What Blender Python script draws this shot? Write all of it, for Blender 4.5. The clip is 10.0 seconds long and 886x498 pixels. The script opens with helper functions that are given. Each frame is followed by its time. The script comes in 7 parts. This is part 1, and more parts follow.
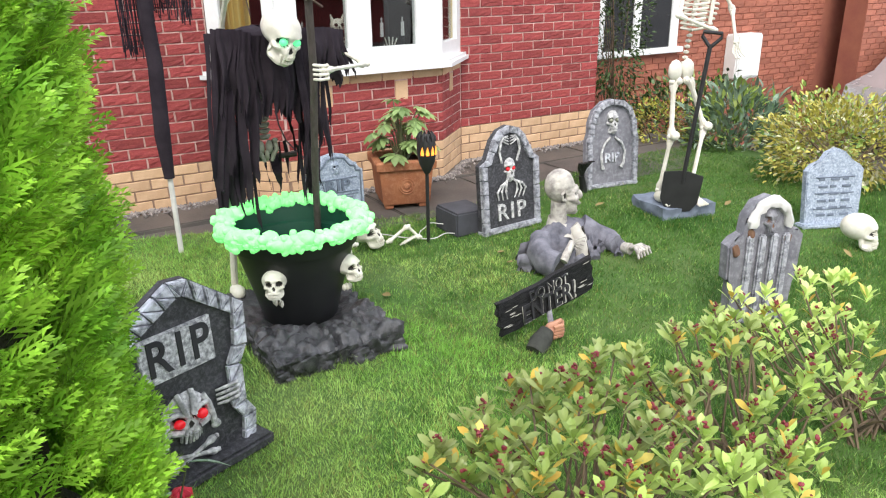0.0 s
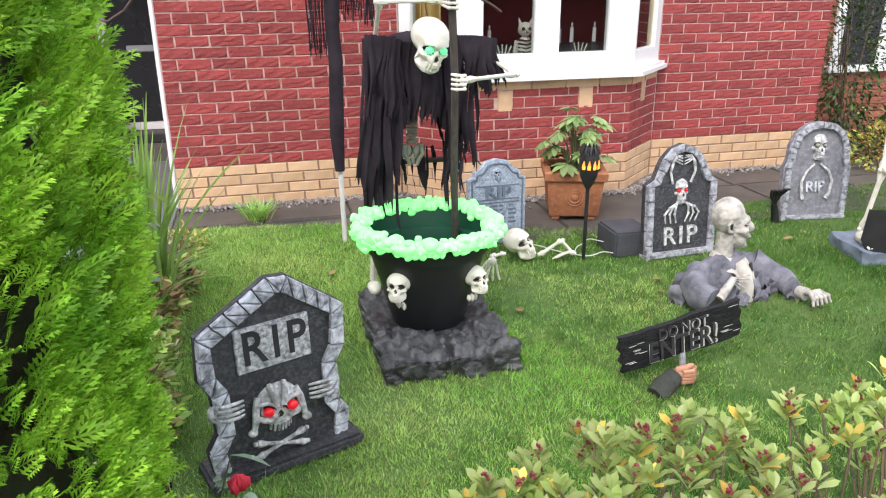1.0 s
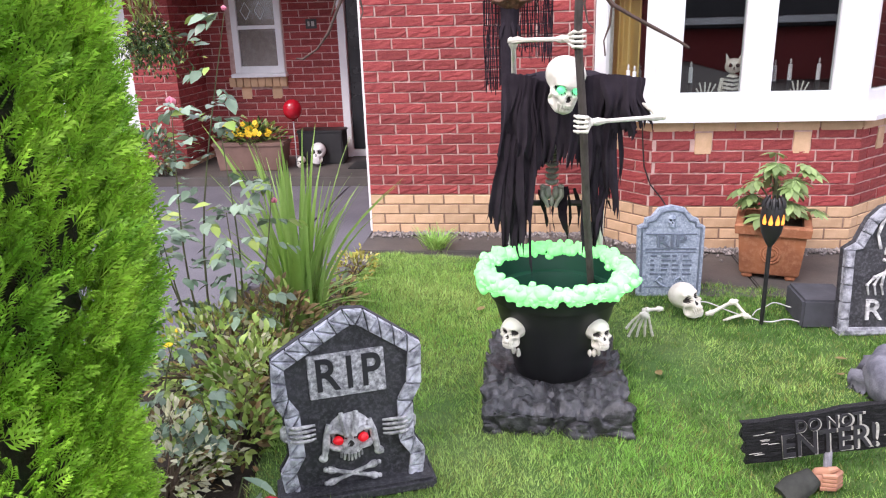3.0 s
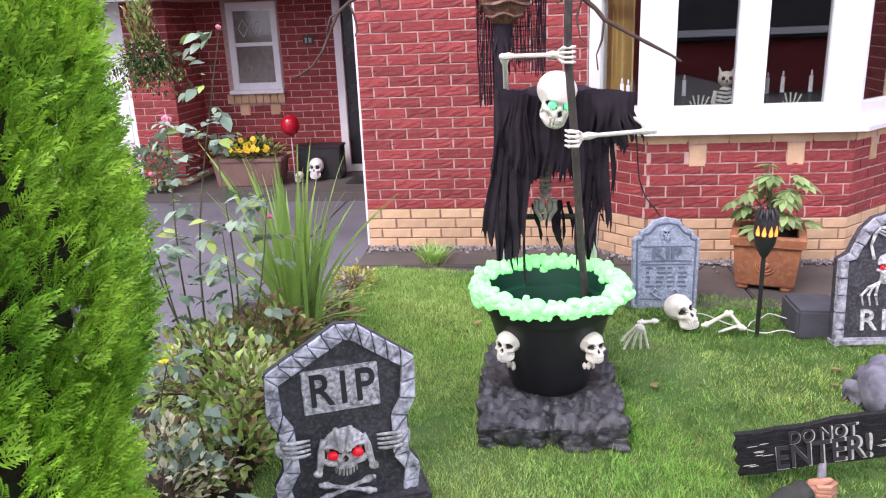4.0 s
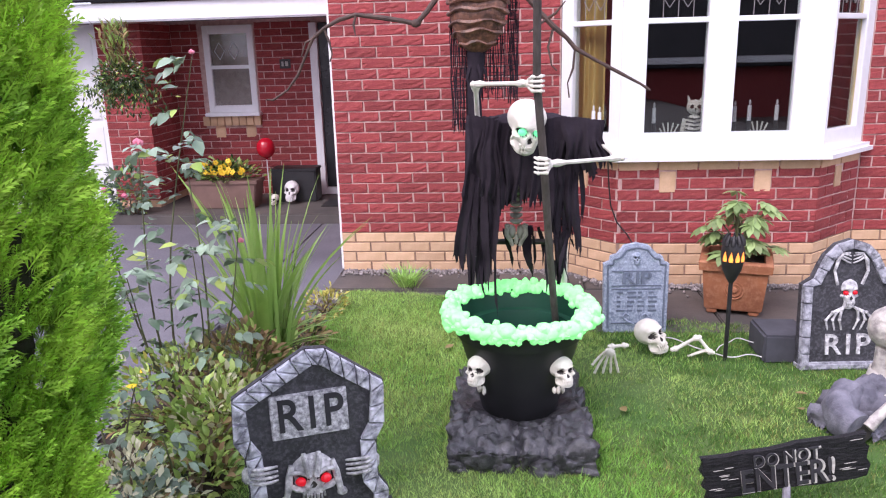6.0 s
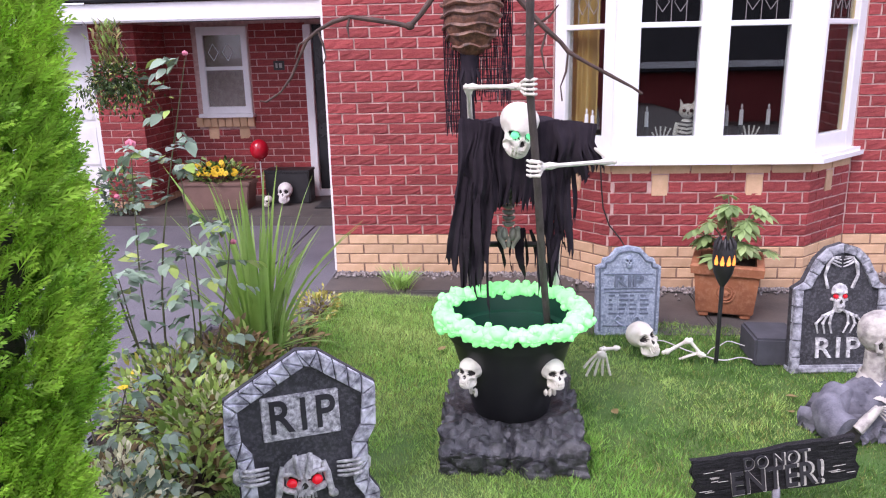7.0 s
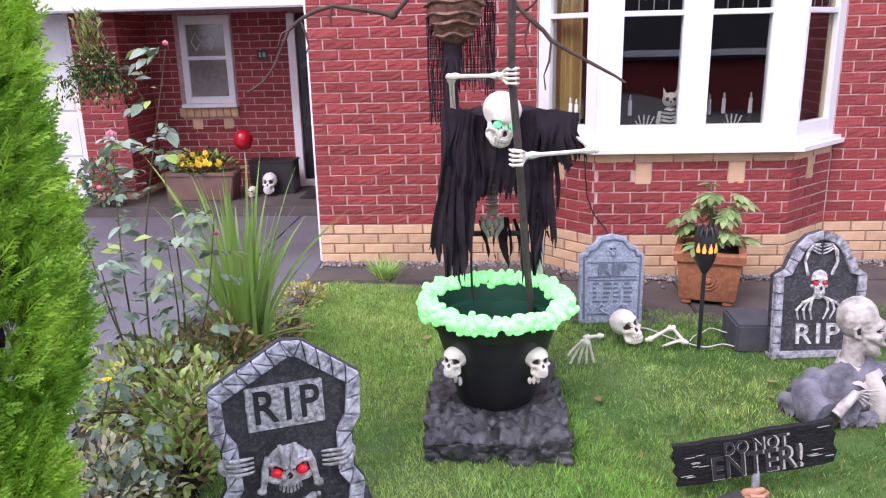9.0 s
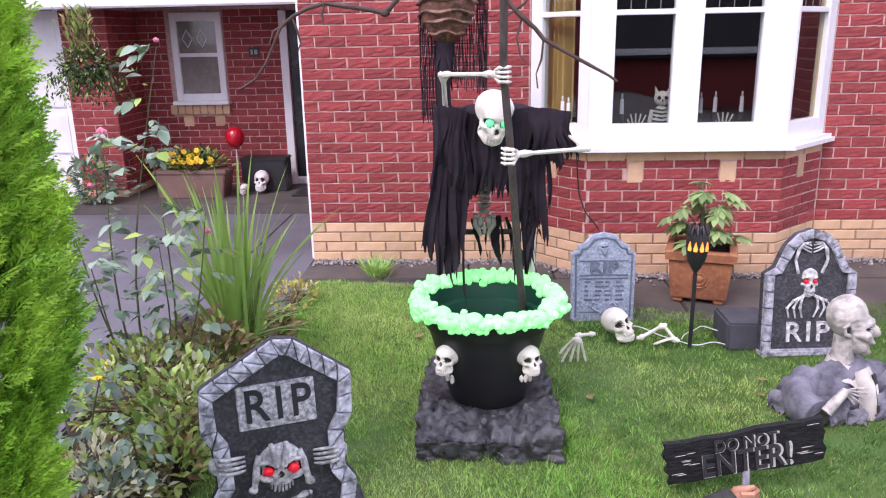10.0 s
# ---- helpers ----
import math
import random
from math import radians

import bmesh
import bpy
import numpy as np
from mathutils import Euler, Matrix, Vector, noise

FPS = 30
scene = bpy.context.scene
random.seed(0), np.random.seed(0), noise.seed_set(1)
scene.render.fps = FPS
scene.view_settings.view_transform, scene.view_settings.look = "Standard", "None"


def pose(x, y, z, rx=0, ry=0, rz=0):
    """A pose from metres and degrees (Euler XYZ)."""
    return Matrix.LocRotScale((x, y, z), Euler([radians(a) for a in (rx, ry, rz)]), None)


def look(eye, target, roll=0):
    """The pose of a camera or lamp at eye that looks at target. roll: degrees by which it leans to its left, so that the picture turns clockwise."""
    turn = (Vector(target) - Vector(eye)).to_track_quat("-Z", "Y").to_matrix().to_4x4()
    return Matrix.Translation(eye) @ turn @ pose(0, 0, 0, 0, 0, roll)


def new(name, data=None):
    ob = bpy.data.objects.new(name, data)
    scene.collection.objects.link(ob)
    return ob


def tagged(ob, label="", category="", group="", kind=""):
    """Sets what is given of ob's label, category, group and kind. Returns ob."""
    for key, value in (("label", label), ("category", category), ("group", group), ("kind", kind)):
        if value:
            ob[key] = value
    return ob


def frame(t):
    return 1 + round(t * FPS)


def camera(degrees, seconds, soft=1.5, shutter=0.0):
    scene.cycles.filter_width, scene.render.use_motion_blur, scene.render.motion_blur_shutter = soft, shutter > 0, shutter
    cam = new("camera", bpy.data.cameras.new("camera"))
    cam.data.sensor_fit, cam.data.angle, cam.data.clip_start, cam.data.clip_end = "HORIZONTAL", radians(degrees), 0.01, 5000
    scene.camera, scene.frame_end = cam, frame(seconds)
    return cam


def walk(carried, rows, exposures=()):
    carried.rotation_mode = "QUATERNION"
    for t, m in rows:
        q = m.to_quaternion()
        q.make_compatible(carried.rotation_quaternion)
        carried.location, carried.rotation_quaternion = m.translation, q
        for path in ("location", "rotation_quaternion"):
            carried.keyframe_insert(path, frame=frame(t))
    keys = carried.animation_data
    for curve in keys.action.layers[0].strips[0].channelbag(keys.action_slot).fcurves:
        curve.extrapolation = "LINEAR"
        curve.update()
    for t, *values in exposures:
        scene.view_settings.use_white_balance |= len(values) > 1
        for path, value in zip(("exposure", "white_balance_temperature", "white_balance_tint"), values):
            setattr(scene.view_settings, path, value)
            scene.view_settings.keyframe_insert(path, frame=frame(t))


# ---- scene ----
cam = camera(61.0, 10.0, soft=1.15)
PATH = [
    (0, (0.182, -0.122, 1.551), (1.152, 1.485, 0.861), -0.9),
    (0.5, (0.411, -0.228, 1.607), (1.032, 1.536, 0.898), -1.0),
    (1, (0.574, -0.18, 1.599), (1.016, 1.643, 0.905), -0.4),
    (1.5, (0.754, -0.1, 1.588), (1.012, 1.771, 0.932), 0.0),
    (2, (0.959, -0.092, 1.602), (0.989, 1.8, 0.954), -0.6),
    (2.5, (1.101, -0.106, 1.604), (0.895, 1.781, 0.977), -1.0),
    (4, (1.191, -0.133, 1.615), (0.956, 1.769, 1.044), -2.3),
    (4.5, (1.211, -0.135, 1.62), (1.003, 1.775, 1.064), -2.1),
    (5, (1.219, -0.141, 1.623), (1.038, 1.775, 1.08), -1.8),
    (5.5, (1.22, -0.144, 1.628), (1.04, 1.777, 1.101), -1.7),
    (7, (1.226, -0.153, 1.63), (1.067, 1.774, 1.12), -1.2),
    (7.5, (1.237, -0.155, 1.629), (1.085, 1.771, 1.114), -1.2),
    (8, (1.254, -0.162, 1.63), (1.103, 1.762, 1.108), -1.4),
    (8.5, (1.252, -0.161, 1.63), (1.115, 1.763, 1.1), -1.5),
    (9, (1.241, -0.16, 1.632), (1.116, 1.763, 1.094), -1.3),
    (9.5, (1.239, -0.162, 1.632), (1.125, 1.76, 1.091), -1.3),
    (10, (1.243, -0.158, 1.634), (1.138, 1.764, 1.09), -1.1),
]
walk(cam, [(t, look(eye, target, roll)) for t, eye, target, roll in PATH],
     exposures=[(0, 0.0, 6500, 10), (1.5, 0.06, 6420, 15), (2.5, 0.10, 6340, 20), (4, 0.08, 6200, 28), (5.5, 0.02, 6120, 30), (7, -0.06, 6050, 32), (10, -0.06, 6050, 32)])

# ---- light ----
world = bpy.data.worlds.new("sky")
world.use_nodes = True
scene.world = world
wn = world.node_tree
sky = wn.nodes.new("ShaderNodeTexSky")
sky.sky_type = "NISHITA"
sky.sun_disc = False
sky.sun_elevation, sky.sun_rotation = radians(48), radians(214)
sky.air_density, sky.dust_density, sky.ozone_density = 1.0, 4.0, 1.0
# cloud cover: the sky's blue is veiled to a soft grey-white
veil = wn.nodes.new("ShaderNodeMix")
veil.data_type = "RGBA"
veil.inputs["Factor"].default_value = 0.75
veil.inputs["B"].default_value = (9.0, 9.4, 10.0, 1)
wn.links.new(sky.outputs["Color"], veil.inputs["A"])
wn.links.new(veil.outputs["Result"], wn.nodes["Background"].inputs["Color"])
wn.nodes["Background"].inputs["Strength"].default_value = 0.23
sun_data = bpy.data.lights.new("sun", "SUN")
sun_data.energy, sun_data.angle, sun_data.color = 2.6, radians(25), (1.0, 0.95, 0.87)
sun = new("sun", sun_data)
sun.matrix_world = look((-5, -6, 12), (1, 3, 0))


# ---- materials ----
def mat(name, c1, c2=None, scale=8.0, rough=0.7, bump=0.0, fine=60.0, metal=0.0, spec=0.5, emit=None, power=0.0, per_object=0.0, per_island=0.0, c3=None, stretch=(1, 1, 1), detail=4.0):
    """A surface with two scales of variation, fine relief and, where asked, a shift of tone from piece to piece."""
    m = bpy.data.materials.new(name)
    m.use_nodes = True
    nt = m.node_tree
    n, l = nt.nodes, nt.links
    p = n["Principled BSDF"]
    c2 = c2 or tuple(v * 0.75 for v in c1)
    tc = n.new("ShaderNodeTexCoord")
    mp = n.new("ShaderNodeMapping")
    mp.inputs["Scale"].default_value = stretch
    l.new(tc.outputs["Object"], mp.inputs["Vector"])
    big = n.new("ShaderNodeTexNoise")
    big.inputs["Scale"].default_value, big.inputs["Detail"].default_value = scale, detail
    small = n.new("ShaderNodeTexNoise")
    small.inputs["Scale"].default_value, small.inputs["Detail"].default_value, small.inputs["Roughness"].default_value = fine * 0.6, 8.0, 0.68
    l.new(mp.outputs["Vector"], big.inputs["Vector"])
    l.new(mp.outputs["Vector"], small.inputs["Vector"])
    ramp = n.new("ShaderNodeValToRGB")
    ramp.color_ramp.elements[0].position, ramp.color_ramp.elements[1].position = 0.35, 0.65
    ramp.color_ramp.elements[0].color, ramp.color_ramp.elements[1].color = (*c1, 1), (*c2, 1)
    l.new(big.outputs["Fac"], ramp.inputs["Fac"])
    out = ramp.outputs["Color"]
    if c3:
        r2 = n.new("ShaderNodeValToRGB")
        r2.color_ramp.elements[0].position, r2.color_ramp.elements[1].position = 0.47, 0.74
        mix = n.new("ShaderNodeMix")
        mix.data_type = "RGBA"
        mix.inputs["B"].default_value = (*c3, 1)
        l.new(small.outputs["Fac"], r2.inputs["Fac"])
        l.new(r2.outputs["Color"], mix.inputs["Factor"])
        l.new(out, mix.inputs["A"])
        out = mix.outputs["Result"]
    hsv = n.new("ShaderNodeHueSaturation")
    amount = n.new("ShaderNodeMapRange")
    amount.inputs["To Min"].default_value, amount.inputs["To Max"].default_value = 0.86, 1.14
    l.new(small.outputs["Fac"], amount.inputs["Value"])
    val = amount.outputs["Result"]
    for want, node, socket in ((per_object, "ShaderNodeObjectInfo", "Random"), (per_island, "ShaderNodeNewGeometry", "Random Per Island")):
        if want:
            src = n.new(node)
            rng = n.new("ShaderNodeMapRange")
            rng.inputs["To Min"].default_value, rng.inputs["To Max"].default_value = 1 - want, 1 + want
            l.new(src.outputs[socket], rng.inputs["Value"])
            mul = n.new("ShaderNodeMath")
            mul.operation = "MULTIPLY"
            l.new(val, mul.inputs[0])
            l.new(rng.outputs["Result"], mul.inputs[1])
            val = mul.outputs[0]
    l.new(val, hsv.inputs["Value"])
    l.new(out, hsv.inputs["Color"])
    l.new(hsv.outputs["Color"], p.inputs["Base Color"])
    rr = n.new("ShaderNodeMapRange")
    rr.inputs["To Min"].default_value, rr.inputs["To Max"].default_value = max(0.02, rough - 0.12), min(1, rough + 0.12)
    l.new(big.outputs["Fac"], rr.inputs["Value"])
    l.new(rr.outputs["Result"], p.inputs["Roughness"])
    p.inputs["Metallic"].default_value = metal
    p.inputs["Specular IOR Level"].default_value = spec
    if emit:
        p.inputs["Emission Color"].default_value = (*emit, 1)
        p.inputs["Emission Strength"].default_value = power
    if bump:
        b = n.new("ShaderNodeBump")
        b.inputs["Strength"].default_value, b.inputs["Distance"].default_value = 0.8, bump
        add = n.new("ShaderNodeMath")
        add.operation = "ADD"
        l.new(big.outputs["Fac"], add.inputs[0])
        l.new(small.outputs["Fac"], add.inputs[1])
        l.new(add.outputs[0], b.inputs["Height"])
        l.new(b.outputs["Normal"], p.inputs["Normal"])
    return m


def leafy(name, c1, c2, rough=0.45, glow=0.35, scale=3.0, vary=0.3, each=0.0):
    """Foliage: tone varies from leaf to leaf, and some light passes through."""
    m = mat(name, c1, c2, scale=scale, rough=rough, fine=40, per_island=vary, per_object=each, spec=0.4)
    nt = m.node_tree
    n, l = nt.nodes, nt.links
    t = n.new("ShaderNodeBsdfTranslucent")
    mx = n.new("ShaderNodeMixShader")
    mx.inputs[0].default_value = glow
    p = n["Principled BSDF"]
    l.new(p.inputs["Base Color"].links[0].from_socket, t.inputs["Color"])
    l.new(p.outputs[0], mx.inputs[1])
    l.new(t.outputs[0], mx.inputs[2])
    l.new(mx.outputs[0], n["Material Output"].inputs["Surface"])
    return m


def glass(name, amount=0.12):
    m = bpy.data.materials.new(name)
    m.use_nodes = True
    n, l = m.node_tree.nodes, m.node_tree.links
    n.remove(n["Principled BSDF"])
    tr, gl, mx, fr = (n.new(k) for k in ("ShaderNodeBsdfTransparent", "ShaderNodeBsdfGlossy", "ShaderNodeMixShader", "ShaderNodeFresnel"))
    tr.inputs[0].default_value = (0.8, 0.84, 0.84, 1)
    gl.inputs["Roughness"].default_value = 0.0
    ad = n.new("ShaderNodeMath")
    ad.operation = "ADD"
    ad.inputs[1].default_value = amount
    fr.inputs["IOR"].default_value = 1.5
    l.new(fr.outputs[0], ad.inputs[0])
    l.new(ad.outputs[0], mx.inputs[0])
    l.new(tr.outputs[0], mx.inputs[1])
    l.new(gl.outputs[0], mx.inputs[2])
    l.new(mx.outputs[0], n["Material Output"].inputs["Surface"])
    return m


BRICK = mat("red_brick", (0.315, 0.052, 0.049), (0.225, 0.030, 0.036), scale=11, rough=0.8, bump=0.006, fine=90, per_object=0.22, stretch=(0.8, 1, 3), c3=(0.37, 0.085, 0.070))
BUFF = mat("buff_brick", (0.64, 0.43, 0.27), (0.55, 0.36, 0.215), scale=10, rough=0.85, bump=0.003, fine=120, per_object=0.12)
MORTAR = mat("mortar", (0.62, 0.43, 0.39), (0.48, 0.31, 0.28), scale=20, rough=0.95, bump=0.002)
MORTAR_BUFF = mat("dark_mortar", (0.33, 0.22, 0.16), (0.25, 0.165, 0.12), scale=20, rough=0.95, bump=0.002)
FAR_BRICK = mat("orange_brick", (0.36, 0.13, 0.08), (0.30, 0.10, 0.07), scale=5, rough=0.85, per_object=0.18, bump=0.002)
WHITE = mat("white_upvc", (0.82, 0.83, 0.84), (0.76, 0.77, 0.78), scale=3, rough=0.32, fine=20)
GARAGE = mat("white_garage_paint", (0.80, 0.81, 0.80), (0.72, 0.73, 0.72), scale=2, rough=0.45, fine=14)
GLASS = glass("window_glass", 0.07)
GLASS_DIM = glass("shaded_glass", 0.0)
BLACK_DOOR = mat("black_door_paint", (0.012, 0.013, 0.016), (0.018, 0.018, 0.02), scale=4, rough=0.25)
# indoor gloom as colour, for everything behind the window panes
DARK_ROOM = mat("darkened_room", (0.07, 0.04, 0.034), (0.05, 0.03, 0.027), scale=2, rough=0.9)
CURTAIN = mat("gold_curtain", (0.84, 0.66, 0.25), (0.74, 0.54, 0.18), scale=6, rough=0.8, stretch=(6, 6, 1))
SOFFIT = mat("soffit_board", (0.20, 0.18, 0.18), (0.16, 0.145, 0.145), scale=4, rough=0.6)
TARMAC = mat("wet_tarmac", (0.14, 0.135, 0.155), (0.095, 0.092, 0.11), scale=1.6, rough=0.55, bump=0.004, fine=160, c3=(0.19, 0.185, 0.20))
SLAB = mat("damp_paving", (0.11, 0.095, 0.085), (0.07, 0.065, 0.06), scale=3, rough=0.6, bump=0.003, fine=80)
SOIL = mat("dark_soil", (0.045, 0.032, 0.022), (0.028, 0.02, 0.014), scale=10, rough=0.95, bump=0.02, fine=70)
# mossy turf, coloured darker to deepen the shade between blades
LAWN = mat("mossy_turf_gap_shade", (0.055, 0.125, 0.022), (0.09, 0.14, 0.035), scale=1.8, rough=0.95, bump=0.01, fine=50)
GRASS_DEEP = leafy("deep_green_blade", (0.060, 0.165, 0.026), (0.125, 0.26, 0.05), rough=0.5, glow=0.3, scale=2.2, vary=0.45)
GRASS = leafy("grass_blade", (0.26, 0.52, 0.095), (0.46, 0.64, 0.19), rough=0.5, glow=0.3, scale=1.4, vary=0.42)
GRAVEL = mat("grey_gravel", (0.30, 0.27, 0.25), (0.18, 0.16, 0.16), scale=30, rough=0.8, per_island=0.45)
BONE = mat("ivory_plastic_bone", (0.76, 0.74, 0.66), (0.64, 0.61, 0.52), scale=18, rough=0.5, bump=0.002, fine=70)
RELIEF = mat("grey_relief_bone", (0.78, 0.78, 0.78), (0.30, 0.30, 0.31), scale=34, rough=0.65, bump=0.003, fine=110, c3=(0.14, 0.14, 0.15))
BONE_DARK = mat("bone_shadow_paint", (0.035, 0.03, 0.026), (0.02, 0.018, 0.016), scale=20, rough=0.7)
BONE_GREEN = mat("mossy_bone", (0.33, 0.34, 0.27), (0.20, 0.21, 0.16), scale=24, rough=0.6, bump=0.003)
STONE = mat("foam_stone", (0.020, 0.020, 0.024), (0.045, 0.045, 0.052), scale=9, rough=0.6, bump=0.005, fine=110, c3=(0.12, 0.12, 0.135))
STONE_EDGE = mat("dry_brushed_stone", (0.72, 0.74, 0.82), (0.16, 0.165, 0.195), scale=26, rough=0.7, bump=0.006, fine=70, c3=(0.80, 0.81, 0.88))
STONE_EDGE_DIM = mat("dull_brushed_stone", (0.42, 0.43, 0.48), (0.13, 0.134, 0.155), scale=26, rough=0.75, bump=0.006, fine=70, c3=(0.58, 0.59, 0.65))
STONE_GROOVE = mat("groove_paint", (0.02, 0.02, 0.024), (0.035, 0.035, 0.04), scale=12, rough=0.85)
STONE_PALE = mat("speckled_panel", (0.80, 0.80, 0.83), (0.20, 0.20, 0.22), scale=60, rough=0.75, bump=0.004, fine=230, c3=(0.09, 0.09, 0.10), detail=8.0)
STONE_BLUE = mat("blue_grey_stone", (0.36, 0.42, 0.52), (0.21, 0.255, 0.335), scale=26, rough=0.8, bump=0.006, fine=120, c3=(0.62, 0.69, 0.78))
STONE_BLUE_DARK = mat("blue_grey_groove", (0.17, 0.205, 0.265), (0.12, 0.145, 0.19), scale=20, rough=0.85)
STONE_GREY = mat("weathered_grey_stone", (0.21, 0.21, 0.24), (0.14, 0.14, 0.165), scale=8, rough=0.8, bump=0.005, fine=50, c3=(0.33, 0.33, 0.36))
STONE_RUST = mat("rust_stain", (0.20, 0.10, 0.06), (0.14, 0.08, 0.05), scale=30, rough=0.9)
ROCK = mat("painted_foam_rock", (0.052, 0.052, 0.058), (0.020, 0.020, 0.023), scale=22, rough=0.34, bump=0.010, fine=46, c3=(0.115, 0.115, 0.128))
RED_EYE = mat("red_lens", (0.6, 0.01, 0.02), (0.5, 0.01, 0.02), rough=0.15, emit=(1, 0.02, 0.03), power=0.35)
GREEN_EYE = mat("green_lens", (0.1, 0.6, 0.25), (0.1, 0.5, 0.2), rough=0.2, emit=(0.15, 1.0, 0.4), power=0.9)
FLAME = mat("flame_light", (0.9, 0.35, 0.05), (0.9, 0.2, 0.02), scale=30, rough=0.4, emit=(1.0, 0.33, 0.05), power=1.4)
# emission added to overbrighten the fluorescent green; no lamp sits inside
FOAM = mat("fluorescent_foam_glow", (0.24, 0.90, 0.26), (0.36, 0.93, 0.37), scale=25, rough=0.6, bump=0.003, emit=(0.24, 1.0, 0.28), power=0.60)
CAULDRON = mat("black_plastic", (0.012, 0.013, 0.014), (0.018, 0.019, 0.02), scale=5, rough=0.42, fine=30)
# the slime's green light on the liner is put into its colour
CAULDRON_IN = mat("green_lit_plastic", (0.008, 0.055, 0.035), (0.006, 0.04, 0.026), scale=4, rough=0.4)
CLOTH = mat("black_gauze_cloth", (0.020, 0.015, 0.021), (0.034, 0.027, 0.035), scale=9, rough=0.95, bump=0.004, fine=200, spec=0.15)
WOOD_STAFF = mat("grey_staff", (0.09, 0.075, 0.068), (0.055, 0.045, 0.04), scale=10, rough=0.7, bump=0.004, stretch=(6, 6, 1))
TWIG = mat("brown_branch", (0.085, 0.05, 0.038), (0.05, 0.032, 0.026), scale=16, rough=0.75, bump=0.004)
RIBS = mat("brown_resin_ribs", (0.16, 0.07, 0.04), (0.05, 0.025, 0.018), scale=14, rough=0.4, bump=0.006, c3=(0.30, 0.14, 0.085))
POLE_WHITE = mat("white_pole", (0.66, 0.65, 0.64), (0.56, 0.55, 0.54), scale=10, rough=0.5)
TERRA = mat("terracotta", (0.36, 0.135, 0.058), (0.26, 0.095, 0.045), scale=6, rough=0.8, bump=0.002, fine=60, c3=(0.40, 0.19, 0.10))
SIGN_BLACK = mat("charred_plank", (0.014, 0.014, 0.016), (0.008, 0.008, 0.009), scale=22, rough=0.55, bump=0.006, stretch=(1, 6, 6), c3=(0.045, 0.045, 0.05), spec=0.2)
SIGN_TEXT = mat("faded_lettering", (0.55, 0.54, 0.50), (0.36, 0.35, 0.32), scale=60, rough=0.8)
SKIN = mat("rubber_flesh", (0.50, 0.25, 0.16), (0.34, 0.15, 0.10), scale=14, rough=0.5)
SLEEVE = mat("dark_sleeve", (0.05, 0.052, 0.045), (0.03, 0.032, 0.028), scale=20, rough=0.95, bump=0.004)
ZOMBIE = mat("grey_latex", (0.54, 0.51, 0.46), (0.27, 0.245, 0.235), scale=22, rough=0.55, bump=0.006, fine=50, c3=(0.55, 0.53, 0.48))
RAG = mat("grey_rag", (0.22, 0.218, 0.26), (0.10, 0.10, 0.125), scale=14, rough=0.95, bump=0.008, fine=120)
SHIRT = mat("off_white_shirt", (0.60, 0.57, 0.52), (0.46, 0.43, 0.40), scale=14, rough=0.9, bump=0.003)
BLACK = mat("black_plastic_prop", (0.012, 0.012, 0.013), (0.02, 0.02, 0.021), scale=12, rough=0.45)
RED_BALL = mat("red_balloon", (0.42, 0.008, 0.02), (0.36, 0.008, 0.018), rough=0.2)
PLANTER = mat("brown_trough", (0.20, 0.12, 0.095), (0.15, 0.09, 0.07), scale=5, rough=0.75)
STEM = mat("woody_stem", (0.17, 0.12, 0.075), (0.10, 0.075, 0.05), scale=20, rough=0.85)
GREEN_STEM = mat("green_stem", (0.10, 0.13, 0.05), (0.09, 0.08, 0.045), scale=20, rough=0.6)
SKIMMIA = leafy("skimmia_leaf", (0.34, 0.50, 0.10), (0.54, 0.62, 0.24), rough=0.35, glow=0.25, scale=6, vary=0.1, each=0.4)
SKIMMIA_YELLOW = leafy("yellowed_leaf", (0.62, 0.50, 0.10), (0.66, 0.36, 0.07), rough=0.45, glow=0.25)
BUD = mat("dark_red_bud", (0.24, 0.025, 0.04), (0.13, 0.018, 0.028), scale=40, rough=0.6, bump=0.002)
CONIFER = leafy("conifer_spray", (0.17, 0.41, 0.030), (0.45, 0.74, 0.07), rough=0.5, glow=0.22, scale=5, vary=0.4)
# near-black, so the gaps between sprays look deep in shade
CONIFER_IN = mat("conifer_inner_shade", (0.020, 0.032, 0.008), (0.030, 0.024, 0.010), scale=18, rough=0.95, bump=0.02)
IRIS = leafy("sword_leaf", (0.27, 0.46, 0.09), (0.35, 0.52, 0.16), rough=0.35, glow=0.3)
ROSE_LEAF = leafy("rose_leaf", (0.13, 0.21, 0.14), (0.27, 0.36, 0.26), rough=0.28, glow=0.15, vary=0.5)
DARK_LEAF = leafy("evergreen_leaf", (0.035, 0.075, 0.02), (0.06, 0.11, 0.03), rough=0.35, glow=0.15, vary=0.45)
MID_LEAF = leafy("border_leaf", (0.24, 0.42, 0.09), (0.40, 0.48, 0.13), rough=0.4, glow=0.25, vary=0.45)
DRY_LEAF = leafy("dried_leaf", (0.30, 0.24, 0.10), (0.18, 0.10, 0.05), rough=0.8, glow=0.15, vary=0.5)
PALE_LEAF = leafy("cream_leaf", (0.70, 0.66, 0.48), (0.52, 0.54, 0.32), rough=0.6, glow=0.2, vary=0.35)
GOLD_LEAF = leafy("golden_leaf", (0.34, 0.33, 0.05), (0.46, 0.40, 0.10), rough=0.4, glow=0.2, vary=0.5)
FATSIA = leafy("palmate_leaf", (0.23, 0.35, 0.12), (0.37, 0.48, 0.21), rough=0.35, glow=0.25, vary=0.4)
YELLOW = mat("yellow_petal", (0.85, 0.62, 0.02), (0.8, 0.5, 0.02), rough=0.6)
